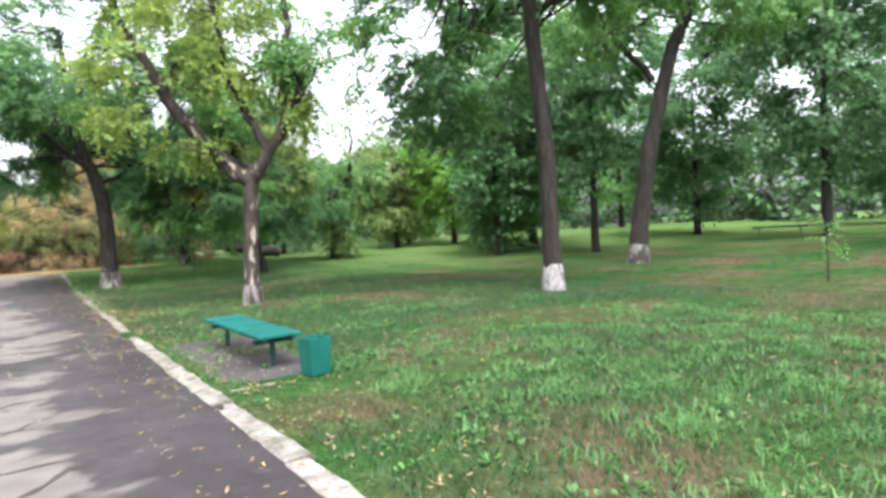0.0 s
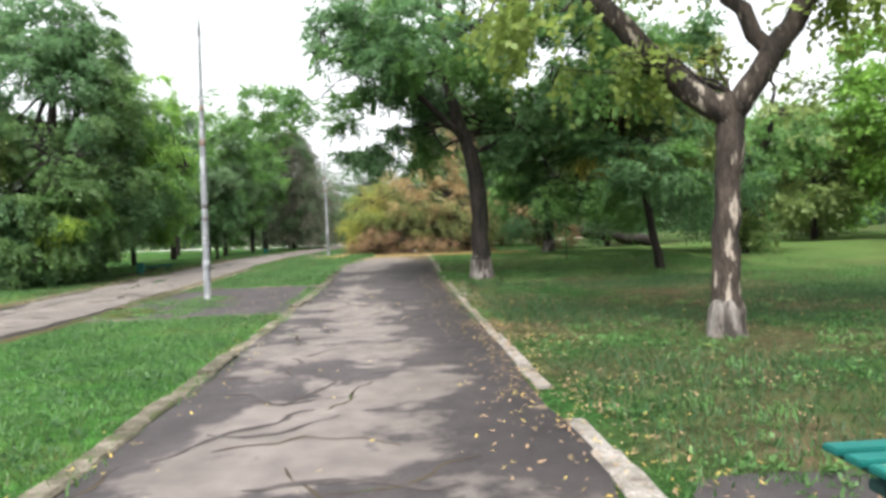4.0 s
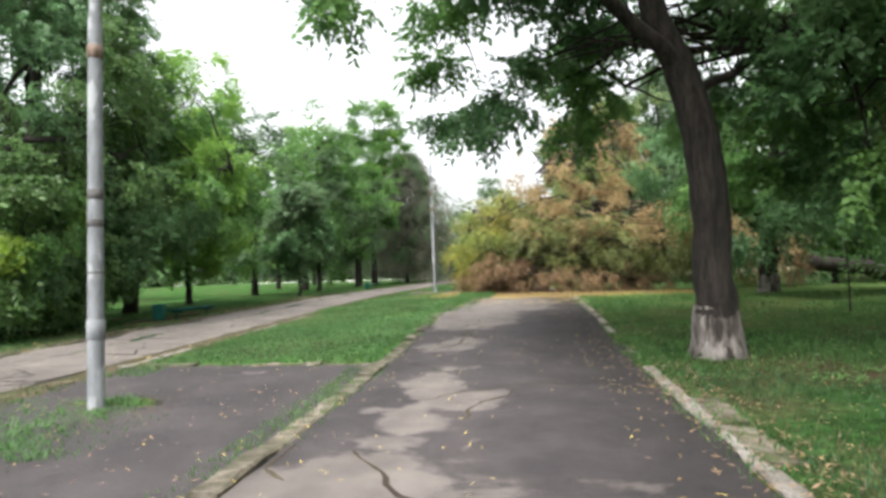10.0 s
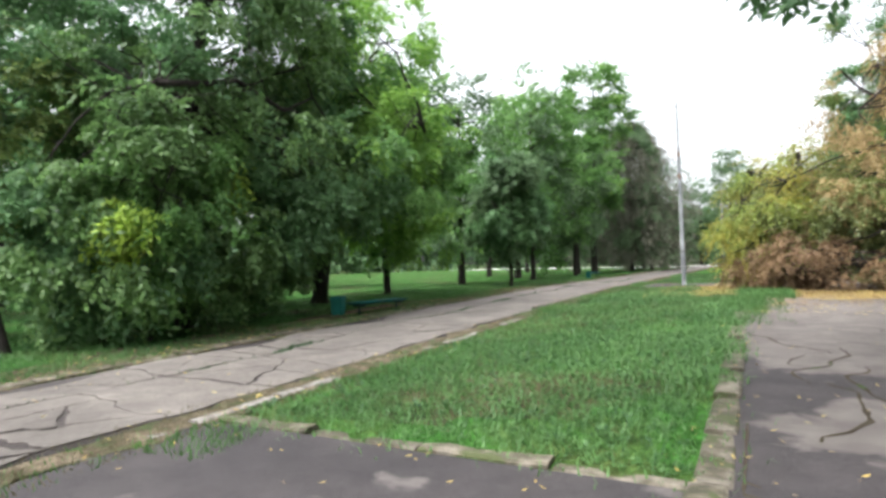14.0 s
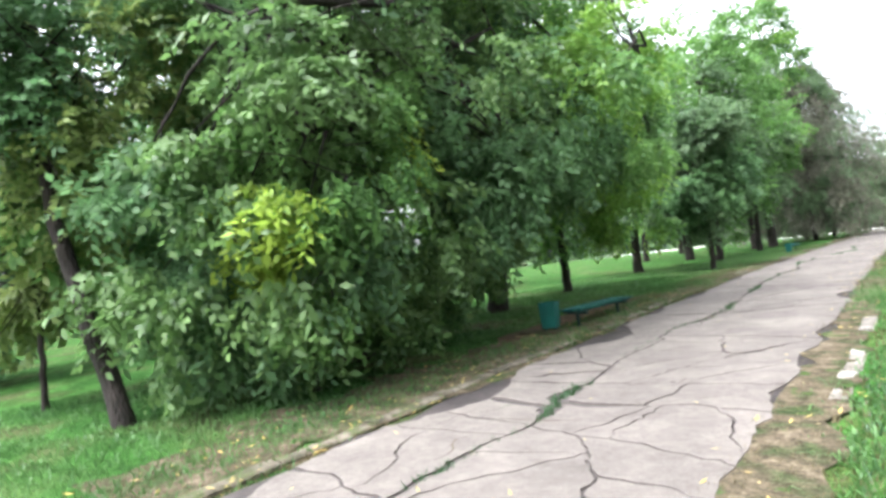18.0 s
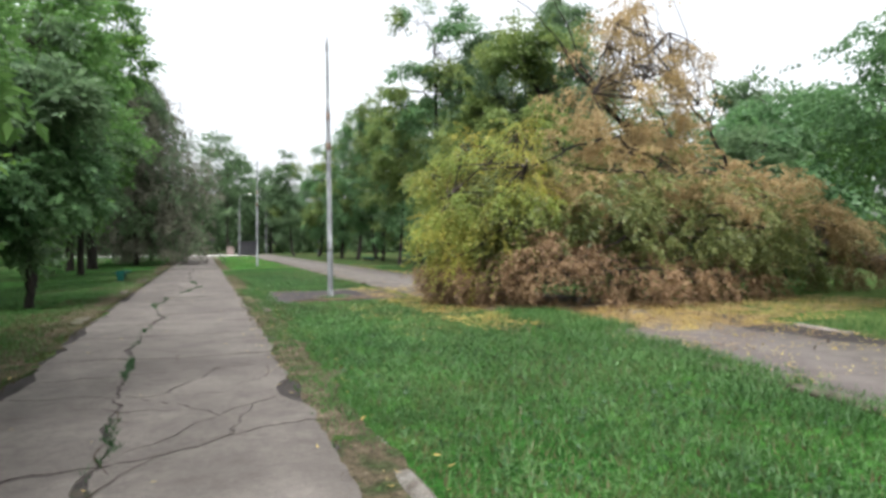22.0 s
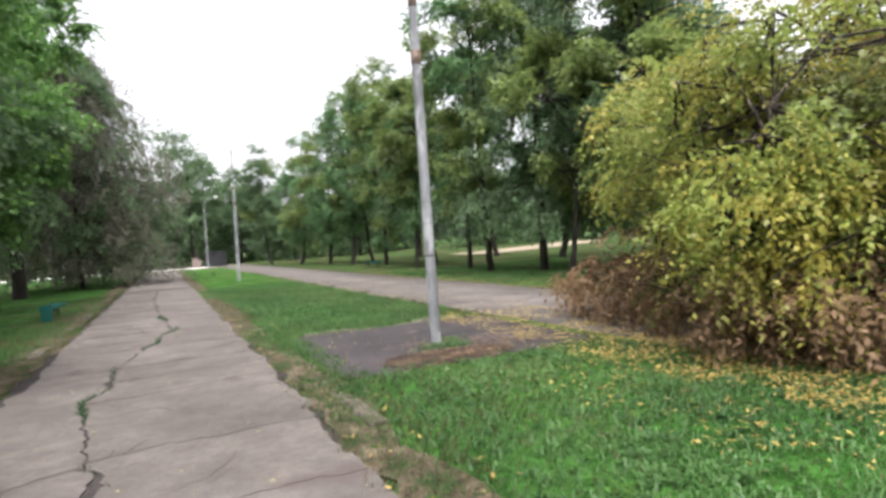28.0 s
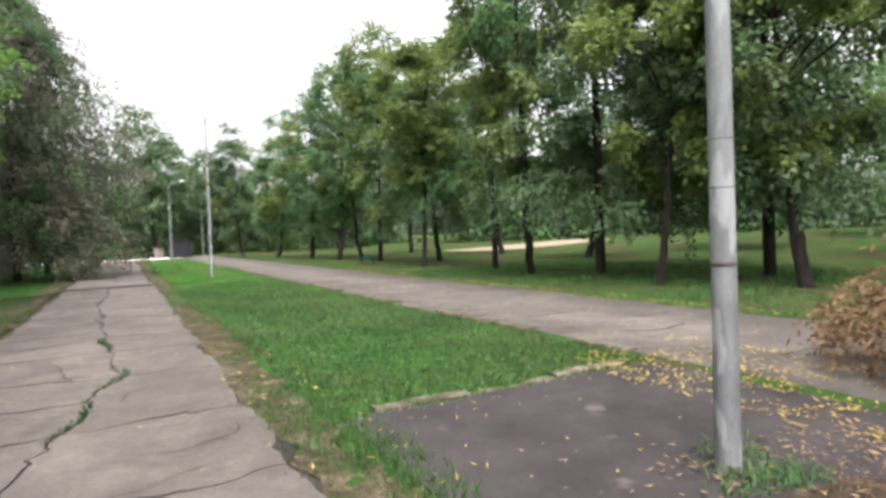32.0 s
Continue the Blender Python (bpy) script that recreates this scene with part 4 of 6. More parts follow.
# ---- lamp posts ----
def make_pole(m, label, seams, bands, collar=0.0, girth=1.0, top=7.2, arm=False):
    """A stepped post: seams are thin rings (height, reach), bands are broad clamps (height, reach)."""
    ob = empty("lamp_post", m, label, "lamp post", "grey lamp posts")

    def radius(z):
        return girth * float(np.interp(z, (0, 1.0, 4.3, 4.32, 5.1, 5.12, 6.2, 6.6), (0.086, 0.082, 0.071, 0.062, 0.057, 0.048, 0.04, 0.034)))

    def ring(zs, rs, nm, mat, label=""):
        v, f = tube([(0, 0, z) for z in zs], rs, 18)
        np_part(nm, v, f, mat, ob, label, smooth=True)

    if collar:
        ring([-0.3, 0, collar - 0.2], [radius(0), radius(0), radius(0) * 0.98], "lower_tube", M_POLE)
        ring([collar - 0.21, collar - 0.2, collar - 0.01, collar], [0.084, 0.092, 0.092, 0.082], "collar", M_POLE)
        foot = collar - 0.01
    else:
        foot = -0.3
    ring([foot, 1.3, 2.6, 4.3], [radius(max(foot, 0)), radius(1.3), radius(2.6), radius(4.3)], "main_tube", M_POLE)
    for z, d in seams:
        ring([z, z + 0.006, z + d - 0.006, z + d], [radius(z) - 0.004, radius(z) + 0.0025, radius(z) + 0.0025, radius(z) - 0.004], "joint", M_SEAM)
    for z, d in bands:
        ring([z, z + 0.01, z + d - 0.01, z + d], [radius(z) - 0.006, radius(z) + 0.008, radius(z) + 0.007, radius(z) - 0.008], "band", M_RUST, "rusty clamp")
    ring([4.3, 4.32, 5.1], [radius(4.3) * 0.9, radius(4.32), radius(5.1)], "upper_tube", M_POLE)
    ring([5.1, 5.12, 6.2, 6.6], [radius(5.1) * 0.9, radius(5.12), radius(6.2), radius(6.6)], "top_tube", M_POLE)
    if arm:
        v, f = tube([(0, 0, 6.5), (0.05, 0, 7.2), (0.5, 0, 7.6), (1.2, 0, 7.7)], [0.034, 0.03, 0.028, 0.028], 8)
        np_part("arm", v, f, M_POLE, ob, smooth=True)
        v, f = tube([(1.15, 0, 7.7), (1.2, 0, 7.72), (1.5, 0, 7.74), (1.6, 0, 7.72)], [0.02, 0.08, 0.09, 0.03], 10)
        np_part("lamp_head", v, f, M_WHITE, ob, smooth=True)
    else:
        ring([6.58, 6.6, 6.72, 6.9, top], [0.03, 0.046, 0.044, 0.026, 0.007], "tip", M_POLE)
    return ob


make_pole(pose(-4.54, 19.05, land(19.05), 0.3, 0.5, 0), "tall grey stepped lamp post with a thick collar near its foot", ((1.49, 0.03), (2.0, 0.09), (2.3, 0.12)), ((3.86, 0.16), (4.72, 0.14)), collar=0.99)
pole = make_pole(pose(-4.13, 41.35, land(41.35), 0, -0.7, 40), "tall grey stepped lamp post with rusty joints", ((1.26, 0.04), (1.73, 0.014), (2.02, 0.014)), ((3.95, 0.2), (4.75, 0.2)), girth=0.9, top=7.05)
copy_thing(pole, pose(-3.99, 66.3, land(66.3), 0, 0.4, 40))
pole_arm = make_pole(pose(-3.1, 103, 0.5, 0, 0, 20), "grey lamp post with a curved arm", ((2.0, 0.05),), ((4.0, 0.2),), arm=True)
copy_thing(pole_arm, pose(1.5, 118, 0.5, 0, 0, 60))
copy_thing(pole, pose(4.6, 92, 0.5, 0, 0, 60))

pad("sandy_ground", rounded(17, 77.5, 31, 85, 1.5, wob=0.3, seed=41), 0.02, M_SAND, "pale sandy clearing beyond the row of trees", "clearing")
fence = empty("metal_fence", pose(-13.0, 98.0, 0.5), "low black metal fence at the end of the path", "fence")
for i in range(8):
    bm = bmesh.new()
    box(bm, i * 1.1 - 0.03, -0.03, -0.1, i * 1.1 + 0.03, 0.03, 1.05, 0.006)
    part("post", bm, M_BLACK, fence)
for z in (0.25, 0.92):
    bm = bmesh.new()
    box(bm, 0, -0.02, z, 7.7, 0.02, z + 0.05, 0.006)
    part("rail", bm, M_BLACK, fence)

# ---- kiosk at the far end ----
kiosk = empty("kiosk", pose(-2.0, 107.0, 0.5), "small black panelled kiosk at the end of the path", "kiosk")
bm = bmesh.new()
box(bm, -1.1, -1.0, 0, 1.1, 1.0, 1.75, 0.02)
part("body", bm, M_BLACK, kiosk)
bm = bmesh.new()
box(bm, -1.2, -1.1, 1.75, 1.2, 1.1, 1.85, 0.02)
part("roof", bm, M_BLACK, kiosk)
shed = empty("low_shed", pose(-3.95, 109.0, 0.5), "low faded brownish shed beside the kiosk", "shed")
bm = bmesh.new()
box(bm, -0.45, -0.4, 0, 0.45, 0.4, 1.1, 0.02)
part("wall", bm, M_PINK, shed)
bm = bmesh.new()
box(bm, -0.5, -0.5, 1.1, 0.5, 0.5, 1.16, 0.02)
part("coping", bm, M_PINK, shed)


# ---- trees of the lawn ----
make_tree("maple_tree", "yellowing maple with a low forked trunk and peeling bark", "tree", (4.85, 11.75),
          [(0, 0, 0, 0.24), (-0.02, 0.0, 0.9, 0.19), (0.05, 0.02, 2.0, 0.17), (0.12, 0.0, 2.9, 0.19), (0.1, 0.0, 3.4, 0.16)],
          [[(0.1, 0, 3.1, 0.19), (-0.7, 0.45, 3.9, 0.17), (-1.5, 1.0, 5.2, 0.15), (-2.1, 1.5, 6.6, 0.12), (-2.7, 2.0, 8.4, 0.09)],
           [(0.15, 0, 3.1, 0.18), (0.65, -0.4, 4.0, 0.15), (1.15, -0.7, 5.2, 0.13), (1.05, -0.6, 6.6, 0.09), (0.9, -0.6, 8.6, 0.06)],
           [(0.5, -0.3, 3.9, 0.12), (0.1, 0.0, 4.8, 0.1), (-0.3, 0.3, 5.9, 0.08), (-0.4, 0.2, 7.4, 0.045)]],
          [(-1.7, 1.2, 5.6, 2.0, 2.0, 1.8), (0.2, 0.2, 6.2, 1.8, 1.8, 1.8), (1.9, -0.6, 6.0, 1.5, 1.5, 1.8), (-0.8, 0.8, 8.3, 3.0, 2.8, 1.4), (-0.6, 0.9, 4.4, 1.6, 1.4, 0.9), (2.2, -0.4, 4.9, 0.9, 0.9, 0.8)],
          L_MAPLE, 31, sprays=1600, leaf=(0.115, 0.085), per=12, gaps=0.5, bark=M_BARK_PALE, white=0.5, second=(L_GREEN, 0.3), shell=0.25, wash=M_WHITEWASH_WORN, clump=0.5, per_clump=24)
make_tree("elm_tree", "large dark-trunked tree with a spreading crown over the path", "tree", (2.85, 22.2),
          [(0, 0, 0, 0.36), (0, 0, 0.9, 0.285), (-0.02, 0, 2.6, 0.26), (-0.2, 0.05, 3.8, 0.245), (-0.52, 0.1, 4.7, 0.22), (-0.8, 0.12, 5.7, 0.18), (-1.0, 0.2, 7.6, 0.13), (-1.1, 0.3, 9.5, 0.05)],
          [[(-0.3, 0.06, 4.2, 0.13), (-1.5, -0.4, 5.4, 0.1), (-3.2, -0.8, 6.4, 0.07), (-4.8, -1.2, 6.6, 0.03)],
           [(-0.1, 0, 3.9, 0.08), (0.9, 0.3, 4.5, 0.06), (2.4, 0.2, 4.5, 0.045), (4.2, 0.0, 4.0, 0.02)],
           [(-0.8, 0.1, 5.9, 0.11), (-0.6, -1.4, 7.2, 0.08), (-0.6, -3.0, 8.0, 0.04)]],
          [(-1.0, 0.2, 8.2, 3.6, 3.6, 2.4), (-3.4, -0.6, 6.6, 2.2, 2.6, 1.5), (2.3, -0.6, 6.6, 2.6, 2.6, 2.0), (3.6, -3.4, 7.0, 2.2, 2.0, 1.4), (-1.2, -2.2, 6.9, 2.6, 1.9, 1.6), (0.2, 2.6, 6.2, 3.0, 2.0, 2.2), (2.0, 0.2, 4.9, 1.7, 1.6, 1.2), (-4.6, -0.8, 5.5, 1.0, 1.6, 1.0), (-4.0, 1.6, 4.9, 1.3, 1.4, 1.0), (-2.6, 1.7, 5.0, 1.4, 1.4, 1.1), (-3.4, 0.2, 5.2, 1.3, 1.4, 0.9), (-1.6, 2.8, 5.0, 1.7, 1.4, 1.2), (1.9, -0.2, 3.5, 1.3, 1.4, 1.3), (3.6, -0.5, 3.2, 1.5, 1.5, 1.4), (2.6, 1.0, 2.7, 1.2, 1.1, 0.8), (1.2, 1.4, 3.4, 1.1, 1.1, 1.0), (4.6, -1.6, 4.6, 1.7, 1.6, 1.5), (5.0, -0.4, 6.2, 1.8, 1.8, 1.6), (4.4, -2.6, 3.2, 1.2, 1.2, 1.0), (-3.8, 1.2, 3.9, 0.7, 0.8, 0.6), (-3.2, 0.5, 4.4, 0.9, 0.9, 0.6), (-2.9, 2.4, 4.2, 0.9, 0.9, 0.6)],
          L_DEEP, 32, sprays=9000, leaf=(0.125, 0.06), per=14, spray_len=0.5, hang=0.15, droop=0.35, gaps=0.44, white=0.7, second=(L_GREEN, 0.05), shell=0.3, wash=M_WHITEWASH_WORN, clump=0.5, per_clump=30)
make_tree("low_branched_tree", "broad dark tree with low hanging branches", "tree", (7.8, 33.2),
          [(0, 0, 0, 0.3), (0.05, 0, 1.2, 0.24), (0.2, -0.1, 3, 0.2), (0.4, -0.2, 6, 0.1)], [],
          [(0.5, -1.5, 4.6, 3.4, 3.4, 2.6), (3.6, -3.0, 4.3, 3.2, 3.0, 2.6), (5.8, -4.5, 3.4, 2.8, 2.6, 2.0), (-2.2, -0.5, 4.4, 1.8, 2.0, 1.8), (2.0, -2, 7.0, 3.0, 3.0, 1.8), (-1.4, -3.2, 2.5, 2.0, 1.8, 1.8), (1.4, -5.0, 2.7, 2.4, 2.2, 2.0), (4.2, -6.5, 3.0, 2.6, 2.2, 2.2)],
          L_DEEP, 33, sprays=7200, leaf=(0.15, 0.085), per=15, spray_len=0.5, gaps=0.34, second=(L_GREEN, 0.1), white=0.6, droop=0.5, hang=0.25, tri=True, wash=M_WHITEWASH_WORN, clump=0.35, per_clump=40)
make_tree("young_maple", "slender leaning tree with thin yellow-green leaves", "tree", (8.9, 22.8),
          [(0, 0, 0, 0.16), (-0.25, 0, 1.2, 0.13), (-0.5, 0, 2.8, 0.11), (-0.6, 0, 4.4, 0.07), (-0.5, 0, 6.3, 0.03)], [],
          [(-0.8, -0.2, 4.9, 2.2, 2.0, 1.5), (-2.2, -0.4, 3.9, 1.2, 1.2, 0.8), (0.6, 0, 5.9, 1.8, 1.6, 1.2), (1.0, -0.5, 4.2, 1.2, 1.2, 0.8), (-0.2, 0, 7.2, 2.2, 2.0, 1.4)],
          L_OLIVE, 34, sprays=1150, leaf=(0.17, 0.09), per=12, gaps=0.36, second=(L_YELLOW, 0.15), shell=0.25, clump=0.5, per_clump=24)
make_tree("ivy_tree", "short old tree with leafy shoots along its trunk", "tree", (14.4, 27.2),
          [(0, 0, 0, 0.3), (0.1, 0, 1.5, 0.26), (-0.1, 0, 3, 0.22), (0.15, 0, 4.2, 0.2)],
          [[(0.1, 0, 3.8, 0.16), (0.9, -0.6, 4.6, 0.12), (1.0, -0.6, 6.2, 0.08), (1.1, -0.5, 7.2, 0.05)], [(0, 0, 3.6, 0.13), (-0.9, 0.6, 4.8, 0.09), (-1.2, 0.8, 6.4, 0.05)]],
          [(0, 0, 1.4, 0.6, 0.6, 1.3), (0.4, -0.3, 0.7, 0.7, 0.7, 0.6), (-1.2, 0.8, 5.2, 1.6, 1.6, 1.4), (1.4, -0.6, 4.6, 1.6, 1.6, 1.4)],
          L_OLIVE, 35, sprays=700, leaf=(0.2, 0.1), per=12, gaps=0.25, second=(L_GREEN, 0.0), shell=0.2)
make_tree("lime_tree", "tall straight dark tree with a white painted foot", "tree", (11.05, 7.4),
          [(0, 0, 0, 0.27), (-0.02, 0, 1.0, 0.225), (-0.1, 0, 4, 0.21), (-0.3, 0.1, 7, 0.18), (-0.3, 0.1, 11, 0.1)],
          [[(-0.2, 0.1, 6.8, 0.1), (1.2, -0.8, 7.8, 0.07), (2.5, -1.6, 8.8, 0.04)]],
          [(-0.5, 1.0, 9.4, 4.0, 4.0, 2.4), (-1.6, 3.2, 6.8, 2.2, 2.2, 1.7), (1.8, -1.5, 8.4, 2.4, 2.4, 1.6), (-0.6, 3.8, 5.2, 1.7, 1.6, 1.4), (0.6, 3.0, 6.2, 2.0, 2.0, 1.6)],
          L_DEEP, 36, sprays=2300, leaf=(0.15, 0.09), per=14, hang=0.15, droop=0.35, gaps=0.3, white=0.66, second=(L_GREEN, 0.0), shell=0.3, clump=0.5)
make_tree("leaning_lime_tree", "tall leaning dark tree with a faded painted foot", "tree", (19.2, 10.9),
          [(0, 0, 0, 0.4), (0.1, -0.05, 1.0, 0.33), (0.55, -0.4, 4.6, 0.29), (1.4, -0.9, 8.0, 0.26), (2.9, -1.9, 11.5, 0.2), (3.4, -2.2, 15, 0.1)],
          [[(0.7, -0.5, 6.8, 0.14), (-0.6, 0.4, 8.6, 0.1), (-1.4, 1.0, 11, 0.06)]],
          [(2.6, -1.6, 12.4, 4.4, 4.4, 2.6), (-0.6, 0.6, 10.2, 3.0, 3.0, 2.2), (3.4, -3.4, 9.6, 2.4, 2.4, 1.8)],
          L_GREEN, 37, sprays=1300, leaf=(0.2, 0.11), per=14, gaps=0.3, white=0.7, shell=0.3, wash=M_WHITEWASH_WORN, clump=0.5)
bm_sap = Builder()
bm_sap.add(*tube([(0, 0, -0.1), (0.01, 0, 0.7), (-0.02, 0.02, 1.5)], [0.02, 0.016, 0.008], 6))
sv, sf = bm_sap.arrays()
for x, y, h in ((15.2, 2.8, 1.0), (6.8, 26.5, 0.9)):
    sp = empty("sapling", pose(x, y, land(y)), "thin young sapling in the grass", "sapling")
    np_part("stem", sv, sf, M_BARK, sp)
    rng = np.random.default_rng(int(x))
    pp = np.stack([rng.normal(0, 0.12, 22), rng.normal(0, 0.12, 22), rng.uniform(0.6, 1.5, 22)], -1)
    q = place_sprays(rng, pp, rng.normal(0, 1, (22, 3)), [spray(rng, 0.25, 6, 0.09, 0.05, 0.4)])
    np_part("leaves", q.reshape(-1, 3), np.arange(len(q) * 4).reshape(-1, 4), L_GREEN, sp)

GREEN_LABEL = "broad-leaved park tree with dense green crown"
for i, (x, y, h, r, low, mat, tr, n) in enumerate((
        (31.5, 9.2, 15, 4.6, 3.0, L_DEEP, 0.26, 1400), (26.5, 24.0, 15, 5.4, 1.2, L_GREEN, 0.3, 2000), (21.0, 21.0, 11, 3.4, 1.8, L_DEEP, 0.2, 1300), (23.5, 16.5, 12, 3.6, 4.0, L_DEEP, 0.2, 800),
        (35, 18, 14, 5.4, 1.2, L_DEEP, 0.25, 1600), (22.5, 34, 9, 3.8, 0.6, L_OLIVE, 0.2, 800), (28, 41, 9, 4.6, 0.5, L_LIGHT, 0.22, 900), (18.7, 46.6, 10, 3.8, 1.2, L_DUSK, 0.24, 800),
        (43, 30, 14, 5.5, 1.8, L_GREEN, 0.28, 1000), (44, 10, 15, 6.0, 1.0, L_DEEP, 0.28, 1600), (14, 42, 7.5, 3.0, 0.8, L_DEEP, 0.18, 700), (28, -2, 15, 5, 2.2, L_DEEP, 0.28, 1400), (40, -1, 16, 6, 3, L_LIGHT, 0.28, 900), (25.5, 31, 13.5, 4.2, 1.0, L_LIGHT, 0.24, 1300), (22, 58, 12, 4.5, 2.2, L_DEEP, 0.25, 800), (33, 55, 12, 5, 1.5, L_GREEN, 0.25, 800))):
    simple_tree("park_tree", GREEN_LABEL, (x, y), h, r, low, mat, 60 + i, trunk_r=tr, sprays=n, tri=True, leaf=(0.36, 0.2), spray_len=0.9, per=14, gaps=0.3, droop=0.3, hang=0.1)

# ---- trees left of the cracked path ----
make_tree("weeping_elm", "dense dark elm whose drooping boughs reach the ground", "tree", (-12.6, 26.8),
          [(0, 0, 0, 0.34), (0, 0, 1.0, 0.28), (0.1, 0.1, 3, 0.24), (0.2, 0.1, 6, 0.16), (0.3, 0.1, 9, 0.06)],
          [[(0.1, 0, 2.0, 0.12), (0.9, -0.8, 3.4, 0.09), (1.8, -1.8, 4.4, 0.06), (2.4, -2.6, 4.2, 0.03)]],
          [(0, 0, 6.4, 3.4, 3.6, 3.4), (1.0, -1.6, 3.4, 2.0, 2.2, 2.4), (0.8, 1.4, 3.6, 1.8, 2.0, 2.2), (1.6, -0.6, 2.0, 1.2, 1.6, 1.4), (0.4, -2.6, 2.0, 1.5, 1.5, 1.6), (-1.6, 0.5, 4.0, 2.0, 2.4, 2.4), (0.2, 0.6, 9.4, 2.4, 2.6, 1.6), (1.2, 2.2, 1.9, 0.9, 1.0, 1.0), (2.3, 1.2, 3.7, 1.4, 1.8, 1.3), (2.2, 3.0, 3.6, 1.2, 1.6, 1.1), (2.0, 1.0, 2.5, 0.9, 1.2, 0.9), (1.8, -2.4, 2.9, 1.3, 1.4, 1.5), (-1.4, -1.4, 1.5, 1.5, 1.5, 1.3), (0.2, 1.6, 1.5, 1.3, 1.4, 1.2), (-2.5, 0.8, 2.3, 1.6, 1.8, 1.8), (1.3, -1.9, 1.3, 1.2, 1.3, 1.0), (0.3, -2.9, 1.2, 1.2, 1.0, 0.9), (1.3, 1.9, 6.6, 1.5, 1.5, 2.2), (1.1, 0.8, 8.6, 1.6, 1.7, 1.7), (2.1, 2.0, 2.2, 0.6, 0.8, 0.9), (2.6, 0.6, 2.3, 0.6, 0.8, 0.9), (2.5, 3.2, 2.5, 0.6, 0.8, 0.8)],
          L_ELM, 41, sprays=13200, leaf=(0.125, 0.06), per=12, spray_len=0.46, gaps=0.2, second=(L_DEEP, 0.04), droop=0.65, hang=0.4, shell=0.42, clump=0.5, per_clump=40)
make_tree("light_elm", "bright green young elm with drooping twigs", "tree", (-11.35, 24.9),
          [(0, 0, 0, 0.06), (0.1, 0, 1.5, 0.05), (0.3, 0, 3.5, 0.03)], [],
          [(0.5, 0.0, 2.6, 1.1, 1.2, 1.6), (0.2, 0.6, 3.6, 1.1, 1.2, 1.0), (0.6, -0.5, 1.6, 0.8, 0.9, 0.9)],
          L_GREEN, 42, sprays=1300, leaf=(0.12, 0.055), per=13, spray_len=0.42, gaps=0.36, second=(L_LIME, 0.02), droop=0.7, hang=0.55, shell=0.4, clump=0.5, per_clump=26)
make_tree("green_elm", "dense green elm leaning over the path edge", "tree", (-13.4, 32.0),
          [(0, 0, 0, 0.26), (0.2, 0, 1.5, 0.22), (0.6, 0.1, 4, 0.16), (0.9, 0.2, 7.4, 0.05)],
          [[(0.5, 0.1, 3.4, 0.1), (2.2, -0.5, 4.6, 0.065), (3.6, -1.0, 5.0, 0.04), (4.4, -1.3, 4.6, 0.02)]],
          [(1.0, 0.4, 5.4, 2.8, 3.2, 2.8), (2.2, 0.8, 3.6, 1.8, 2.4, 1.6), (2.2, 2.0, 5.0, 1.8, 1.8, 1.6), (1.6, -1.4, 3.6, 1.6, 1.4, 1.8), (-1.0, 0, 4.6, 2.0, 2.4, 2.2), (1.6, 1.0, 7.6, 2.0, 2.2, 1.8), (4.2, -1.2, 3.6, 0.9, 1.3, 1.0), (3.5, -0.8, 4.5, 1.4, 1.5, 1.3), (4.4, -1.4, 4.8, 0.8, 1.0, 0.8), (3.4, -1.6, 2.8, 0.8, 1.0, 0.7), (3.4, 0.8, 2.0, 0.8, 1.1, 0.8), (2.6, 1.6, 1.8, 1.0, 1.2, 0.9), (2.2, -1.6, 6.8, 1.4, 1.6, 1.8), (5.0, -3.6, 3.3, 0.5, 0.6, 0.5), (4.4, -2.6, 3.9, 0.6, 0.8, 0.5)],
          L_LIGHT, 43, sprays=6400, leaf=(0.125, 0.058), per=13, spray_len=0.46, gaps=0.38, second=(L_GREEN, 0.22), droop=0.6, hang=0.38, shell=0.45, clump=0.5, per_clump=36)
make_tree("leaning_tree", "leaning dark-trunked tree with thin olive crown", "tree", (-12.6, 23.15),
          [(0, 0, 0, 0.12), (-0.45, -0.1, 1.2, 0.1), (-0.9, -0.25, 2.6, 0.085), (-1.1, -0.3, 5.0, 0.05), (-1.1, -0.3, 8.0, 0.02)], [],
          [(-1.1, -0.3, 5.6, 1.3, 1.4, 2.4), (-0.6, 0.2, 4.2, 1.1, 1.2, 1.2), (-1.7, -0.6, 4.6, 1.0, 1.0, 1.2), (-1.0, -0.2, 7.4, 1.0, 1.0, 1.2), (-0.9, 0.3, 2.8, 0.8, 0.9, 0.7)],
          L_OLIVE, 44, sprays=1700, leaf=(0.11, 0.055), per=14, spray_len=0.5, hang=0.1, droop=0.3, gaps=0.36, second=(L_DEEP, 0.0), shell=0.4, clump=0.5, per_clump=24)
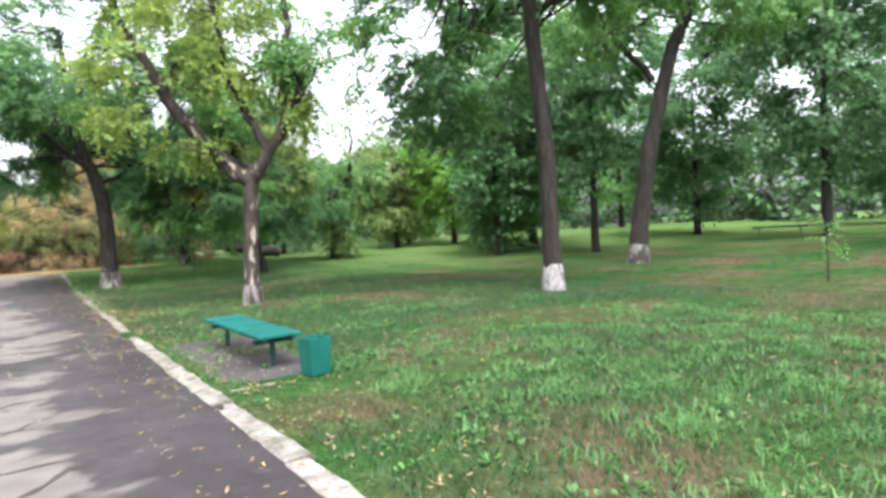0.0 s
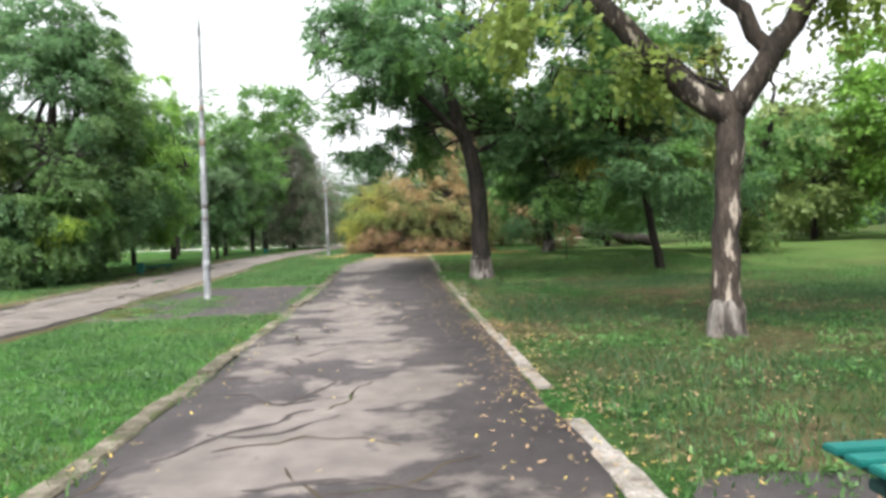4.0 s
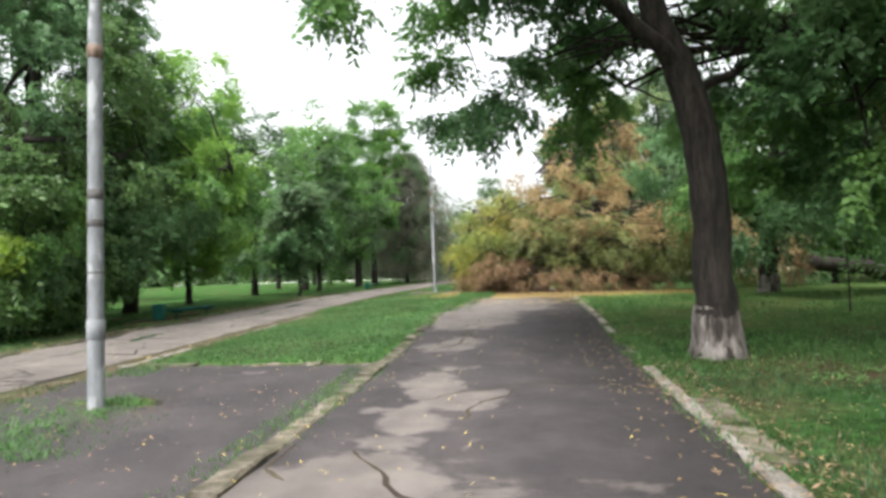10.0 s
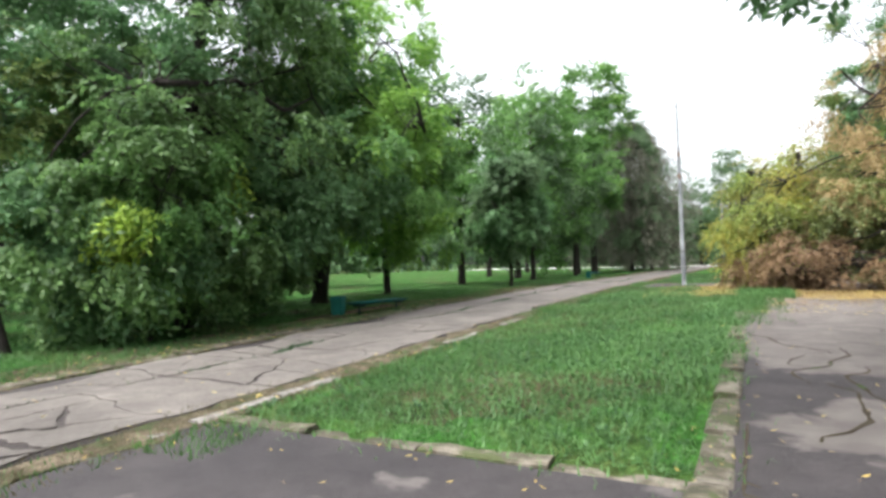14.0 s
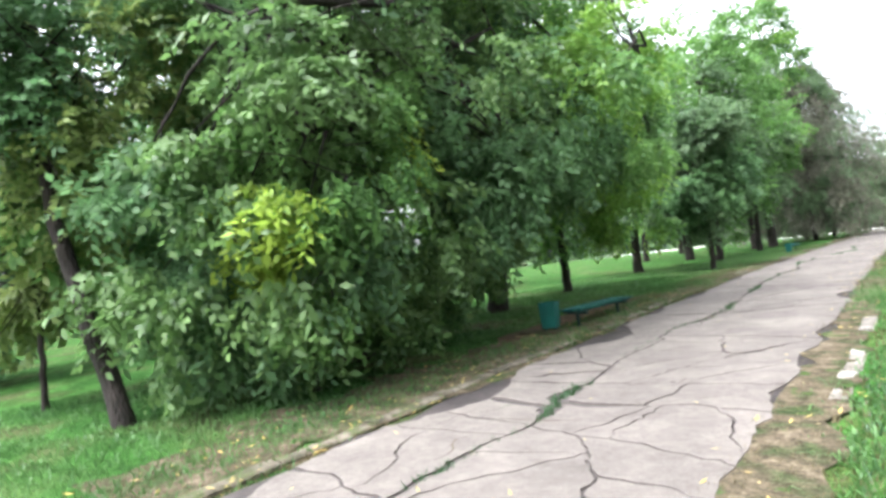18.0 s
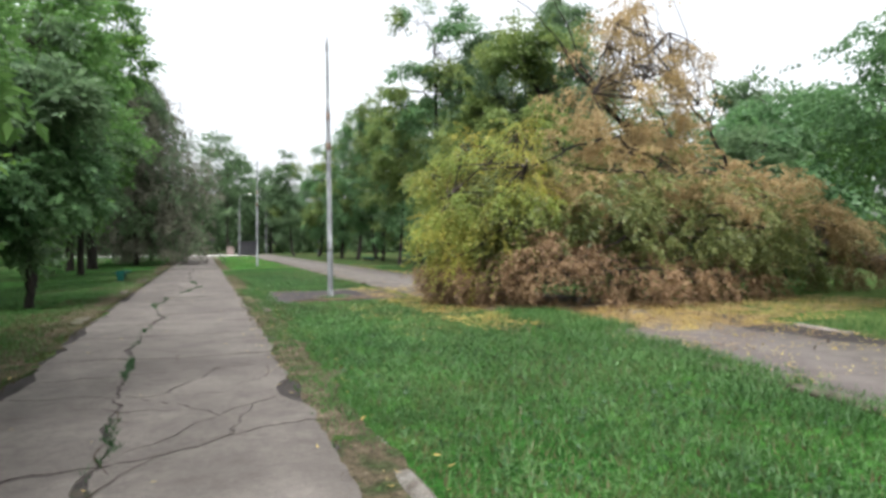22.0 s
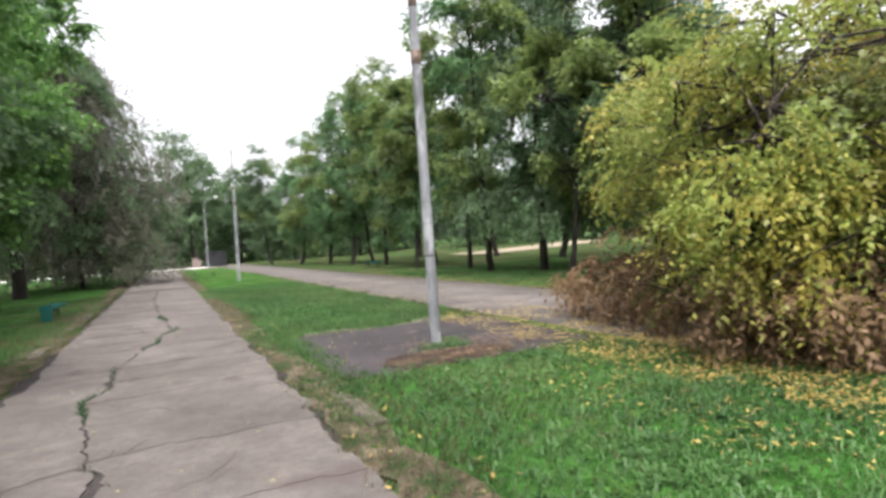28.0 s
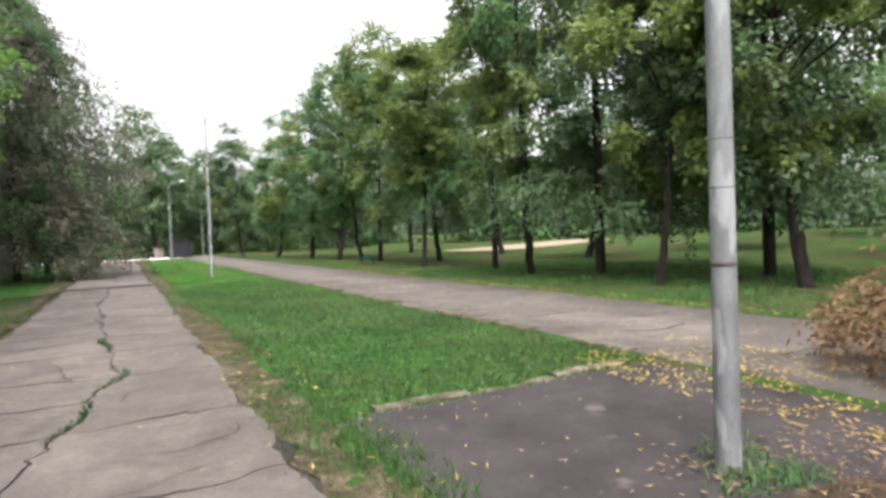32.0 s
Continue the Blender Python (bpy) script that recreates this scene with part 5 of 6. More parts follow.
for i, (x, y, h, r, low, mat, tr, n, sec) in enumerate((
        (-15.3, 23.2, 4.4, 1.1, 1.1, L_OLIVE, 0.05, 700, (L_GREEN, 0.0)), (-17.2, 27.7, 10.5, 3.0, 1.6, L_DEEP, 0.16, 1500, None), (-23, 28, 9, 3.4, 1.6, L_GREEN, 0.18, 700, None),
        (-28, 30.3, 11, 4.2, 2, L_GREEN, 0.2, 700, None), (-13.6, 36.0, 8.0, 2.7, 1.2, L_LIGHT, 0.14, 1300, (L_GREEN, 0.0)),
        (-11.0, 41.6, 6.0, 1.9, 1.3, L_DUSK, 0.1, 1300, (L_DEEP, 0.0)), (-14.5, 44, 10.5, 3.2, 1.2, L_DUSK, 0.2, 1300, (L_GREEN, 0.1)), (-15.4, 54, 13.4, 3.4, 2.4, L_GREEN, 0.25, 1200, (L_LIGHT, 0.15)), (-12.6, 49, 11.0, 2.7, 1.0, L_DUSK, 0.16, 1300, (L_GREEN, 0.0)),
        (-12.6, 57.5, 11.0, 2.8, 1.2, L_DUSK, 0.16, 1200, (L_GREEN, 0.0)), (-20, 60, 13, 4.4, 2, L_DEEP, 0.22, 800, None), (-21, 40, 10, 4, 1.6, L_DEEP, 0.22, 800, None), (-14.2, 64, 11, 3.2, 1.5, L_DUSK, 0.2, 800, None), (-32, 44, 12, 5, 1.6, L_GREEN, 0.22, 700, None),
        (-22, 74, 13, 4.6, 1.6, L_GREEN, 0.22, 700, None), (-13.5, 82, 10, 3.2, 1.8, L_GREEN, 0.18, 700, None), (-14, 93, 10, 3.2, 1.4, L_DEEP, 0.18, 600, None), (-36, 24, 10, 4.5, 1.2, L_DEEP, 0.22, 600, None), (-21, 23.9, 6.2, 2.8, 0.6, L_OLIVE, 0.14, 1000, (L_DEEP, -0.1)))):
    simple_tree("verge_tree", "green tree standing beside the cracked path", (x, y), h, r, low, mat, 90 + i, trunk_r=tr, sprays=n, tri=y > 43, leaf=(0.17, 0.085) if y < 43 else (0.3, 0.15), spray_len=0.6 if y < 43 else 0.8, per=14, gaps=0.34, second=sec, droop=0.35, hang=0.12)


make_tree("tall_verge_tree", "tall rounded green tree behind the path verge", "tree", (-13.5, 66.5),
          [(0, 0, 0, 0.28), (0, 0, 5, 0.22), (0.2, 0, 10, 0.14), (0.3, 0, 15, 0.05)], [],
          [(0.2, 0, 15.2, 2.4, 2.4, 2.7), (1.6, 0, 12.6, 1.9, 2.0, 1.8), (-1.4, 0, 11.6, 2.1, 2.2, 2.3), (0.4, 0, 9.0, 2.4, 2.4, 2.2), (-0.8, 0, 5.8, 2.6, 2.6, 2.4)],
          L_GREEN, 58, sprays=2000, leaf=(0.3, 0.16), per=14, spray_len=0.8, gaps=0.32, second=(L_LIGHT, 0.2), droop=0.3, hang=0.12, tri=True, clump=0.5)


def conifer(base, height, radius, low, leaves, seed, label, sprays=1500, second=None, fullness=1.2):
    """A cone of drooping boughs."""
    rng = np.random.default_rng(seed)
    ob = empty("conifer", pose(base[0], base[1], land(base[1])), label, "conifer", "conifers")
    bl = Builder()
    bl.add(*tube([(0, 0, -0.1), (0, 0, height * 0.4), (0, 0, height)], [0.17, 0.12, 0.02], 9))
    pts, outs = [], []
    n = int(sprays / 22)
    for i in range(n):
        z = low + (height - low) * (i + rng.random()) / n
        k = (height - z) / (height - low)
        R = radius * (0.1 + 0.9 * min(1.0, k * fullness) ** 0.75) * rng.uniform(0.7, 1.1)
        a = rng.uniform(0, 2 * math.pi)
        e = np.array([math.cos(a) * R, math.sin(a) * R, z - 0.22 * R])
        if i % 2 == 0:
            bl.add(*tube(wander(rng, (0, 0, z), e, 5, 0.03), np.linspace(0.03, 0.008, 5), 4))
        for _ in range(22):
            s = rng.uniform(0.25, 1.0)
            p = np.array([0, 0, z]) * (1 - s) + e * s + rng.normal(0, 0.1 + 0.085 * R, 3) * (1, 1, 0.35)
            pts.append(p)
            outs.append(np.array([math.cos(a), math.sin(a), 0.1]))
    v, f = bl.arrays()
    np_part("trunk", v, f, M_BARK, ob, smooth=True)
    pts, outs = np.array(pts), np.array(outs)
    tpl = [spray(rng, 0.7, 14, 0.22, 0.1, 0.6) for _ in range(3)]
    q = place_sprays(rng, pts, outs, tpl, hang=0.5)
    if second:
        mask = np.array([noise.noise(Vector(p[0] * 0.5) + Vector((seed, 2, 1))) for p in q]) > 0.18
        np_part("green_foliage", q[mask][:, 1:].reshape(-1, 3), np.arange(mask.sum() * 3).reshape(-1, 3), second, ob, "still green boughs")
        q = q[~mask]
    np_part("foliage", q[:, 1:].reshape(-1, 3), np.arange(len(q) * 3).reshape(-1, 3), leaves, ob)
    return ob


conifer((-11.8, 73.5), 13.6, 5.6, 1.7, L_DEAD, 5, "greying half-dead conifer beside the path", 6800, second=L_DUSK, fullness=2.3)
conifer((-11.4, 82.0), 11.5, 3.6, 0.8, L_DEAD, 6, "greying conifer at the path's end", 1500, second=L_DUSK)
conifer((6.2, 53.4), 12.5, 3.7, 2.5, L_DUSK, 7, "dark drooping conifer in the row of trees", 2200)
conifer((8.2, 49.0), 13, 3.8, 2.6, L_DUSK, 8, "dark drooping conifer in the row of trees", 2000)

# ---- row of trees right of the park path ----
for i, (x, y, h, r, low, mat, tr, n, sec) in enumerate((
        (6.1, 46.8, 11.5, 3.0, 2.0, L_DUSK, 0.17, 1300, (L_OLIVE, 0.0)), (4.6, 49.6, 9.5, 2.2, 2.0, L_DUSK, 0.1, 900, (L_DEEP, 0.1)), (4.9, 55.4, 13.5, 3.0, 2.2, L_DEEP, 0.15, 1050, (L_OLIVE, 0.1)), (5.8, 58.9, 11.0, 2.6, 2.2, L_DEEP, 0.13, 800, (L_OLIVE, 0.0)),
        (5.0, 63.8, 10.5, 2.6, 2.0, L_DEEP, 0.12, 900, (L_OLIVE, -0.05)), (8.1, 68.0, 11, 3.0, 2.0, L_DUSK, 0.16, 800, None), (6.4, 72.5, 11.0, 2.8, 1.6, L_DEEP, 0.15, 900, (L_OLIVE, -0.1)),
        (5.6, 77.8, 11, 2.8, 1.6, L_DEEP, 0.2, 900, (L_OLIVE, -0.05)), (7.7, 79, 11.5, 2.8, 2, L_DUSK, 0.15, 700, None), (5.5, 84, 10.5, 2.6, 1.2, L_DEEP, 0.2, 900, (L_OLIVE, 0.0)), (4.4, 90.5, 10, 2.2, 0.8, L_DEEP, 0.16, 900, (L_OLIVE, 0.1)), (2.6, 96.0, 9.6, 2.3, 0.8, L_DUSK, 0.16, 900, (L_OLIVE, 0.2)),
        (12, 53, 10.5, 3.0, 2, L_OLIVE, 0.2, 700, None), (13.5, 62, 12, 3.4, 2.2, L_DEEP, 0.2, 700, None), (15, 72, 12, 3.8, 2.2, L_DUSK, 0.2, 700, None), (14, 84, 13, 4.0, 1.8, L_DEEP, 0.2, 700, None), (9.8, 41.0, 6.0, 1.8, 2.0, L_DUSK, 0.12, 600, None))):
    k = 1.3 if y > 70 else 1.12 if y > 52 else 1.0
    simple_tree("row_tree", "park tree in the row along the path", (x, y), h * k, r * 1.08, low * (1.0 if i < 5 else 0.75), mat, 130 + i, trunk_r=tr, sprays=int(n * (1.35 if i < 4 else 1.8)), tri=True, clump=0.5, per_clump=36, leaf=(0.22, 0.12), spray_len=0.65, per=16, gaps=0.66 if i < 4 else 0.36, second=(L_OLIVE, sec[1] + (0.1 if i > 4 else -0.1)) if sec else (L_DEEP, 0.1), droop=0.3, hang=0.12, lean=(1.1 * math.sin(i * 2.1), 0.9 * math.cos(i * 1.7)))

# tall trees closing the far end
for i, (x, y, h, r) in enumerate(((-4, 116, 17.5, 4.2), (-9.5, 118, 14, 4.5), (-15, 115, 13, 4.5), (2.5, 121, 14.5, 4.5), (9, 116, 13, 4.8), (-22, 112, 13, 5), (17, 112, 13, 5), (-1, 128, 16, 5))):
    simple_tree("end_tree", "tall tree closing the far end of the path", (x, y), h, r, 0.8, L_DUSK, 170 + i, trunk_r=0.25, sprays=900, tri=True, leaf=(0.45, 0.24), spray_len=1.2, per=12, gaps=0.3, droop=0.3, hang=0.1)


def woods(name, points, height, depth, seed, count, mat=None):
    """A far belt of foliage along a line, with uneven tops and gaps."""
    rng = np.random.default_rng(seed)
    P = np.array(points, float)
    seg = np.linalg.norm(np.diff(P, axis=0), axis=1)
    cum = np.concatenate([[0], np.cumsum(seg)])
    d = rng.uniform(0, cum[-1], count)
    x, y = np.interp(d, cum, P[:, 0]), np.interp(d, cum, P[:, 1])
    top = np.array([height * (0.68 + 0.42 * noise.noise(Vector((v * 0.11, seed, 0))) + 0.16 * noise.noise(Vector((v * 0.5, seed, 3)))) for v in d])
    z = 0.3 + (top - 0.3) * rng.random(count) ** 0.8
    off = rng.normal(0, depth, count) * (1 - 0.5 * z / height)
    pts = np.stack([x + off, y + off * 0.6 + rng.normal(0, depth * 0.5, count), z + 0.3], -1)
    outs = np.stack([-x, -y + 20, np.full(count, 12.0)], -1) + rng.normal(0, 25, (count, 3))
    outs /= np.linalg.norm(outs, axis=1)[:, None]
    tpl = [spray(rng, 1.6, 12, 0.9, 0.5, 0.4) for _ in range(4)]
    q = place_sprays(rng, pts, outs, tpl, hang=0.15)
    return tagged(np_part(name, q[:, 1:].reshape(-1, 3), np.arange(len(q) * 3).reshape(-1, 3), mat or L_WOODS), "distant belt of green woodland round the park", "woods", kind="stuff")


woods("far_woods", [(62, -45), (66, 0), (60, 40), (45, 75), (30, 110)], 15, 3.5, 2, 5200)
woods("far_woods", [(30, 122), (0, 136), (-30, 130), (-55, 100)], 13, 3.0, 3, 3600)
woods("far_woods", [(-55, 100), (-60, 60), (-58, 20), (-55, -20)], 11, 3.0, 4, 3800)


# ---- the fallen tree across the park path ----
def fallen_tree():
    rng = np.random.default_rng(77)
    z0 = land(37)
    ob = empty("fallen_tree", pose(0, 37.2, z0), "fallen tree with withered tan and yellow leaves across the path", "fallen tree")
    limbs = [
        [(15.0, 0.4, 0.25, 0.34), (12.5, 0.5, 0.75, 0.3), (10.0, 0.6, 1.2, 0.28), (8.2, 0.6, 1.5, 0.26)],
        [(8.4, 0.6, 1.5, 0.2), (6.6, 0.4, 1.75, 0.18), (5.4, 0.3, 2.05, 0.16), (3.7, 0.2, 2.85, 0.1), (1.6, 0.0, 4.75, 0.055), (0.4, 0.0, 6.0, 0.02)],
        [(6.6, 0.4, 1.75, 0.09), (5.8, 0.0, 3.0, 0.075), (4.8, -0.2, 4.2, 0.065), (3.8, -0.2, 5.2, 0.05), (2.8, 0.0, 6.2, 0.03), (2.0, 0.2, 7.0, 0.012)],
        [(4.8, -0.2, 4.2, 0.04), (4.2, -0.9, 4.9, 0.03), (3.6, -1.3, 5.6, 0.012)],
        [(3.8, -0.2, 5.2, 0.035), (3.8, 0.2, 6.4, 0.025), (3.5, 0.4, 7.6, 0.01)],
        [(8.2, 0.6, 1.5, 0.2), (6.0, 0.9, 1.15, 0.17), (4.0, 0.9, 0.9, 0.14), (2.2, 1.0, 0.9, 0.1), (0.4, 1.0, 1.2, 0.07), (-1.2, 1.2, 1.3, 0.04), (-1.9, 1.4, 1.7, 0.015)],
        [(3.4, 0.2, 3.1, 0.08), (1.6, -0.6, 3.8, 0.06), (0.0, -1.0, 3.4, 0.04), (-1.4, -1.2, 2.8, 0.02)],
        [(4.0, 0.9, 0.9, 0.1), (2.6, -0.6, 1.3, 0.07), (1.0, -1.6, 1.5, 0.05), (-0.6, -2.0, 1.0, 0.03)],
        [(3.9, 0.2, 2.8, 0.07), (3.0, 1.2, 5.0, 0.05), (1.4, 1.8, 7.0, 0.03), (0.2, 2.0, 7.9, 0.015)],
        [(5.4, 0.3, 2.05, 0.08), (4.8, 1.4, 4.6, 0.06), (4.0, 1.8, 6.6, 0.03), (3.6, 2.0, 7.8, 0.012)],
        [(0.4, 1.0, 1.2, 0.06), (-1.0, 1.8, 2.4, 0.04), (-2.2, 2.0, 3.4, 0.02)],
        [(1.6, 0.0, 4.75, 0.05), (1.2, 0.8, 6.6, 0.03), (0.6, 1.0, 8.0, 0.012)],
        [(6.0, 0.9, 1.15, 0.09), (5.0, -0.6, 1.2, 0.06), (4.0, -1.6, 0.8, 0.03)],
    ]
    for k, lb in enumerate(limbs):
        lp = np.array([p[:3] for p in lb], float)
        lr = np.array([p[3] for p in lb])
        s, ss = np.linspace(0, 1, len(lp)), np.linspace(0, 1, len(lp) * 4)
        lr = lr * (1 if lr[0] > 0.12 else 0.55)
        Q = np.stack([np.interp(ss, s, lp[:, j]) for j in range(3)], -1)
        Q[1:] += rng.normal(0, 0.04, (len(Q) - 1, 3))
        v, f = tube(Q, np.interp(ss, s, lr), 10)
        np_part("trunk" if k == 0 else "limb", v, f, M_BARK, ob, smooth=True)

    def leaves(nm, blobs, count, mat, leaf, seed, gaps, hang, label, shell=0.3, per=13, ln=0.5):
        r2 = np.random.default_rng(seed)
        pts, outs = crown_points(r2, blobs, count, gaps, gap_scale=1.1, shell=shell, seed=seed * 0.37)
        keep = pts[:, 2] > 0.05
        pts, outs = pts[keep], outs[keep]
        pts = gathered(r2, pts, 0.4, 22)
        pts[:, 2] = np.maximum(pts[:, 2], 0.06)
        bl = Builder()
        for i in r2.choice(len(pts), min(70, len(pts) // 12), replace=False):
            b = np.array(blobs[r2.integers(len(blobs))][:3])
            bl.add(*tube(wander(r2, b, pts[i], 5, 0.08), np.linspace(0.022, 0.005, 5), 4))
        v, f = bl.arrays()
        np_part("twig", v, f, M_BARK_PALE, ob)
        tpl = [spray(r2, ln, per, leaf[0], leaf[1], 0.7) for _ in range(4)]
        q = place_sprays(r2, pts, outs, tpl, hang=hang)
        np_part(nm, q.reshape(-1, 3), np.arange(len(q) * 4).reshape(-1, 4), mat, ob, label)

    leaves("dry_crown", [(1.2, 0.0, 3.0, 2.0, 1.8, 1.3), (3.2, -0.2, 2.6, 1.9, 1.8, 1.3), (5.0, -0.2, 2.4, 1.3, 1.4, 1.0), (5.6, -1.2, 2.5, 1.2, 1.2, 1.1), (2.2, 0.2, 3.7, 1.7, 1.3, 0.8), (4.8, 0.0, 3.3, 1.2, 1.0, 0.9), (1.6, -0.6, 2.4, 2.0, 1.3, 1.1), (7.0, -0.5, 2.2, 1.4, 1.3, 1.1), (8.2, -0.3, 1.9, 1.3, 1.1, 0.9), (3.5, 0.0, 3.8, 1.1, 1.0, 0.9), (9.6, -0.3, 1.6, 1.2, 1.1, 0.8)], 3300, L_TAN, (0.095, 0.045), 1, 0.52, 0.2, "withered tan leaves", ln=0.4)
    leaves("dry_top", [(0.7, -0.8, 4.7, 1.1, 0.9, 1.1), (1.9, -0.9, 4.9, 1.2, 0.9, 0.9), (1.0, -1.0, 5.7, 0.8, 0.7, 0.6), (2.8, -0.2, 5.4, 0.9, 0.7, 0.6), (4.2, -0.4, 4.8, 0.9, 0.8, 0.6), (2.4, -0.4, 5.6, 1.0, 0.8, 0.6), (1.7, -0.4, 6.5, 0.8, 0.8, 0.6), (2.8, 0.0, 7.0, 0.9, 0.8, 0.6), (3.9, 0.3, 6.8, 0.9, 0.7, 0.6), (4.8, 0.3, 5.9, 0.9, 0.8, 0.6)], 900, L_TAN, (0.085, 0.04), 2, 0.54, 0.35, "sparse withered leaves", per=10, ln=0.4)
    leaves("dry_skirt", [(-0.7, -1.7, 1.0, 1.0, 0.8, 0.8), (-1.5, 0.2, 0.65, 1.3, 1.5, 0.7), (-0.4, -1.2, 0.7, 1.5, 1.3, 0.85), (1.4, -1.7, 0.6, 1.6, 1.2, 0.75), (3.2, -1.3, 0.6, 1.5, 1.2, 0.7), (-2.3, 0.5, 0.45, 0.6, 0.6, 0.45), (-1.0, 2.0, 0.5, 1.1, 1.4, 0.55), (-0.4, 3.9, 0.5, 1.3, 1.4, 0.55), (4.8, -1.2, 0.45, 1.2, 1.0, 0.5), (0.1, 3.9, 0.9, 1.3, 1.4, 0.8), (-0.6, 4.3, 0.5, 1.1, 1.2, 0.6), (9.2, -0.6, 0.8, 1.3, 1.0, 0.6)], 2900, L_BROWN, (0.085, 0.038), 3, 0.3, 0.45, "withered brown leaves near the ground", ln=0.42)
    fading = [(-2.4, 0.4, 1.6, 0.75, 0.8, 1.0), (-2.2, 0.3, 2.5, 0.7, 0.7, 0.7), (-1.4, 0.6, 2.4, 1.2, 1.6, 1.4), (-0.8, 0.9, 3.0, 1.2, 1.6, 1.1), (-0.8, 2.0, 2.3, 1.1, 1.6, 1.5), (-0.9, 2.8, 2.8, 1.3, 1.4, 1.2), (-0.4, 3.0, 3.1, 1.0, 1.2, 0.7), (-1.2, -0.6, 1.8, 1.3, 1.2, 1.0), (-1.7, 0.4, 1.3, 1.1, 1.4, 0.9), (-0.9, 2.2, 1.1, 1.0, 1.4, 0.9), (-1.9, 0.4, 3.5, 0.5, 0.5, 0.5), (-1.4, 1.6, 3.8, 0.5, 0.6, 0.5), (-0.6, 0.2, 3.9, 0.6, 0.5, 0.5), (-2.3, 1.3, 3.0, 0.5, 0.6, 0.5), (-0.2, 2.6, 3.7, 0.5, 0.6, 0.5), (-1.0, -0.9, 3.0, 0.6, 0.5, 0.6), (-2.4, 0.2, 2.2, 0.4, 0.5, 0.6)]
    leaves("yellow_crown", fading, 1600, L_YELLOW, (0.066, 0.036), 4, 0.46, 0.35, "yellowing leaves", ln=0.42)
    leaves("fading_crown", fading, 1500, L_FADING, (0.066, 0.036), 14, 0.46, 0.35, "pale green leaves turning yellow", ln=0.42)
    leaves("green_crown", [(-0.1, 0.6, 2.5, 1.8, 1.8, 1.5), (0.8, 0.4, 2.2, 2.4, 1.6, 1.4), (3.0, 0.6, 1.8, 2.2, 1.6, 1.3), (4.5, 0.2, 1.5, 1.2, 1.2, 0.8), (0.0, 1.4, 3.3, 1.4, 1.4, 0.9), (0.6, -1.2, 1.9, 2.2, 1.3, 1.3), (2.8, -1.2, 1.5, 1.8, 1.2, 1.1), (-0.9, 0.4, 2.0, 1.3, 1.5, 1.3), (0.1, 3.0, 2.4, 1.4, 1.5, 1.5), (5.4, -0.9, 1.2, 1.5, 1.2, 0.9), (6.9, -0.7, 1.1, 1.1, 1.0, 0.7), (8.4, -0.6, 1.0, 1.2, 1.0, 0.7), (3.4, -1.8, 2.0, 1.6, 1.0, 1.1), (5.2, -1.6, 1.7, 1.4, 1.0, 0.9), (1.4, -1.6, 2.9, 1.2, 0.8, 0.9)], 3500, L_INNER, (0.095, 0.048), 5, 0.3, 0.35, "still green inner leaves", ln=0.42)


fallen_tree()


# ---- grass, tufts and leaf litter ----
def blades(name, areas, per_m2, height, width, mat, seed, label, patch=0.0, skip=(), lean=0.45):
    """Single blades over rectangles (x0, y0, x1, y1), thinned in patches."""
    rng = np.random.default_rng(seed)
    xs, ys = [], []
    for x0, y0, x1, y1 in areas:
        n = int((x1 - x0) * (y1 - y0) * per_m2)
        xs.append(rng.uniform(x0, x1, n))
        ys.append(rng.uniform(y0, y1, n))
    x, y = np.concatenate(xs), np.concatenate(ys)
    keep = np.ones(len(x), bool)
    # a broad noise from a few waves makes the patches
    w = np.zeros(len(x))
    for k in range(7):
        a, fr, ph = rng.uniform(0, 6.3), rng.uniform(0.35, 2.2), rng.uniform(0, 6.3)
        w += np.sin((x * math.cos(a) + y * math.sin(a)) * fr + ph) / 7 ** 0.5
    keep &= (w + rng.normal(0, 0.5, len(x))) > patch
    for x0, y0, x1, y1 in skip:
        keep &= ~((x > x0) & (x < x1) & (y > y0) & (y < y1))
    x, y, w = x[keep], y[keep], w[keep]
    n = len(x)
    z = np.interp(y, LAND_Y, LAND_Z) - 0.005
    h = height * rng.uniform(0.5, 1.4, n) * (1 + 0.25 * w)
    a = rng.uniform(0, 2 * np.pi, n)
    wd = width * rng.uniform(0.6, 1.3, n)
    la, ln = rng.uniform(0, 2 * np.pi, n), rng.uniform(0.1, lean * 2, n)
    b = np.stack([x, y, z], -1)
    side = np.stack([np.cos(a), np.sin(a), np.zeros(n)], -1) * wd[:, None]
    tip = b + np.stack([np.cos(la) * ln * h, np.sin(la) * ln * h, h], -1)
    V = np.stack([b - side, b + side, tip], 1).reshape(-1, 3)
    return tagged(np_part(name, V, np.arange(n * 3).reshape(n, 3), mat), label, "grass", kind="stuff")


MEDIAN = [(-5.9, -6, -2.15, 15.9), (-5.85, 21.9, -2.15, 40.1), (-5.85, 43.9, -2.15, 62)]
blades("median_grass", MEDIAN, 560, 0.06, 0.008, L_GRASS, 1, "short green grass on the median", patch=-1.1)
blades("median_dry_grass", MEDIAN, 190, 0.055, 0.008, L_DRYGRASS, 2, "short dry grass on the median", patch=-0.1)
blades("median_dull_grass", MEDIAN, 200, 0.065, 0.008, L_LAWN, 22, "dull darker grass on the median", patch=-0.2)
LAWN = [(1.95, -3, 13, 16), (1.95, 16, 12, 21)]
LAWN_BEYOND = [(1.95, 21, 12, 33), (10, 16, 16, 26)]
NO_LAWN = [(2.0, 3.7, 3.3, 7.2)]
blades("lawn_grass", LAWN, 420, 0.07, 0.008, L_LAWN, 3, "patchy green grass of the lawn", patch=-0.2, skip=NO_LAWN)
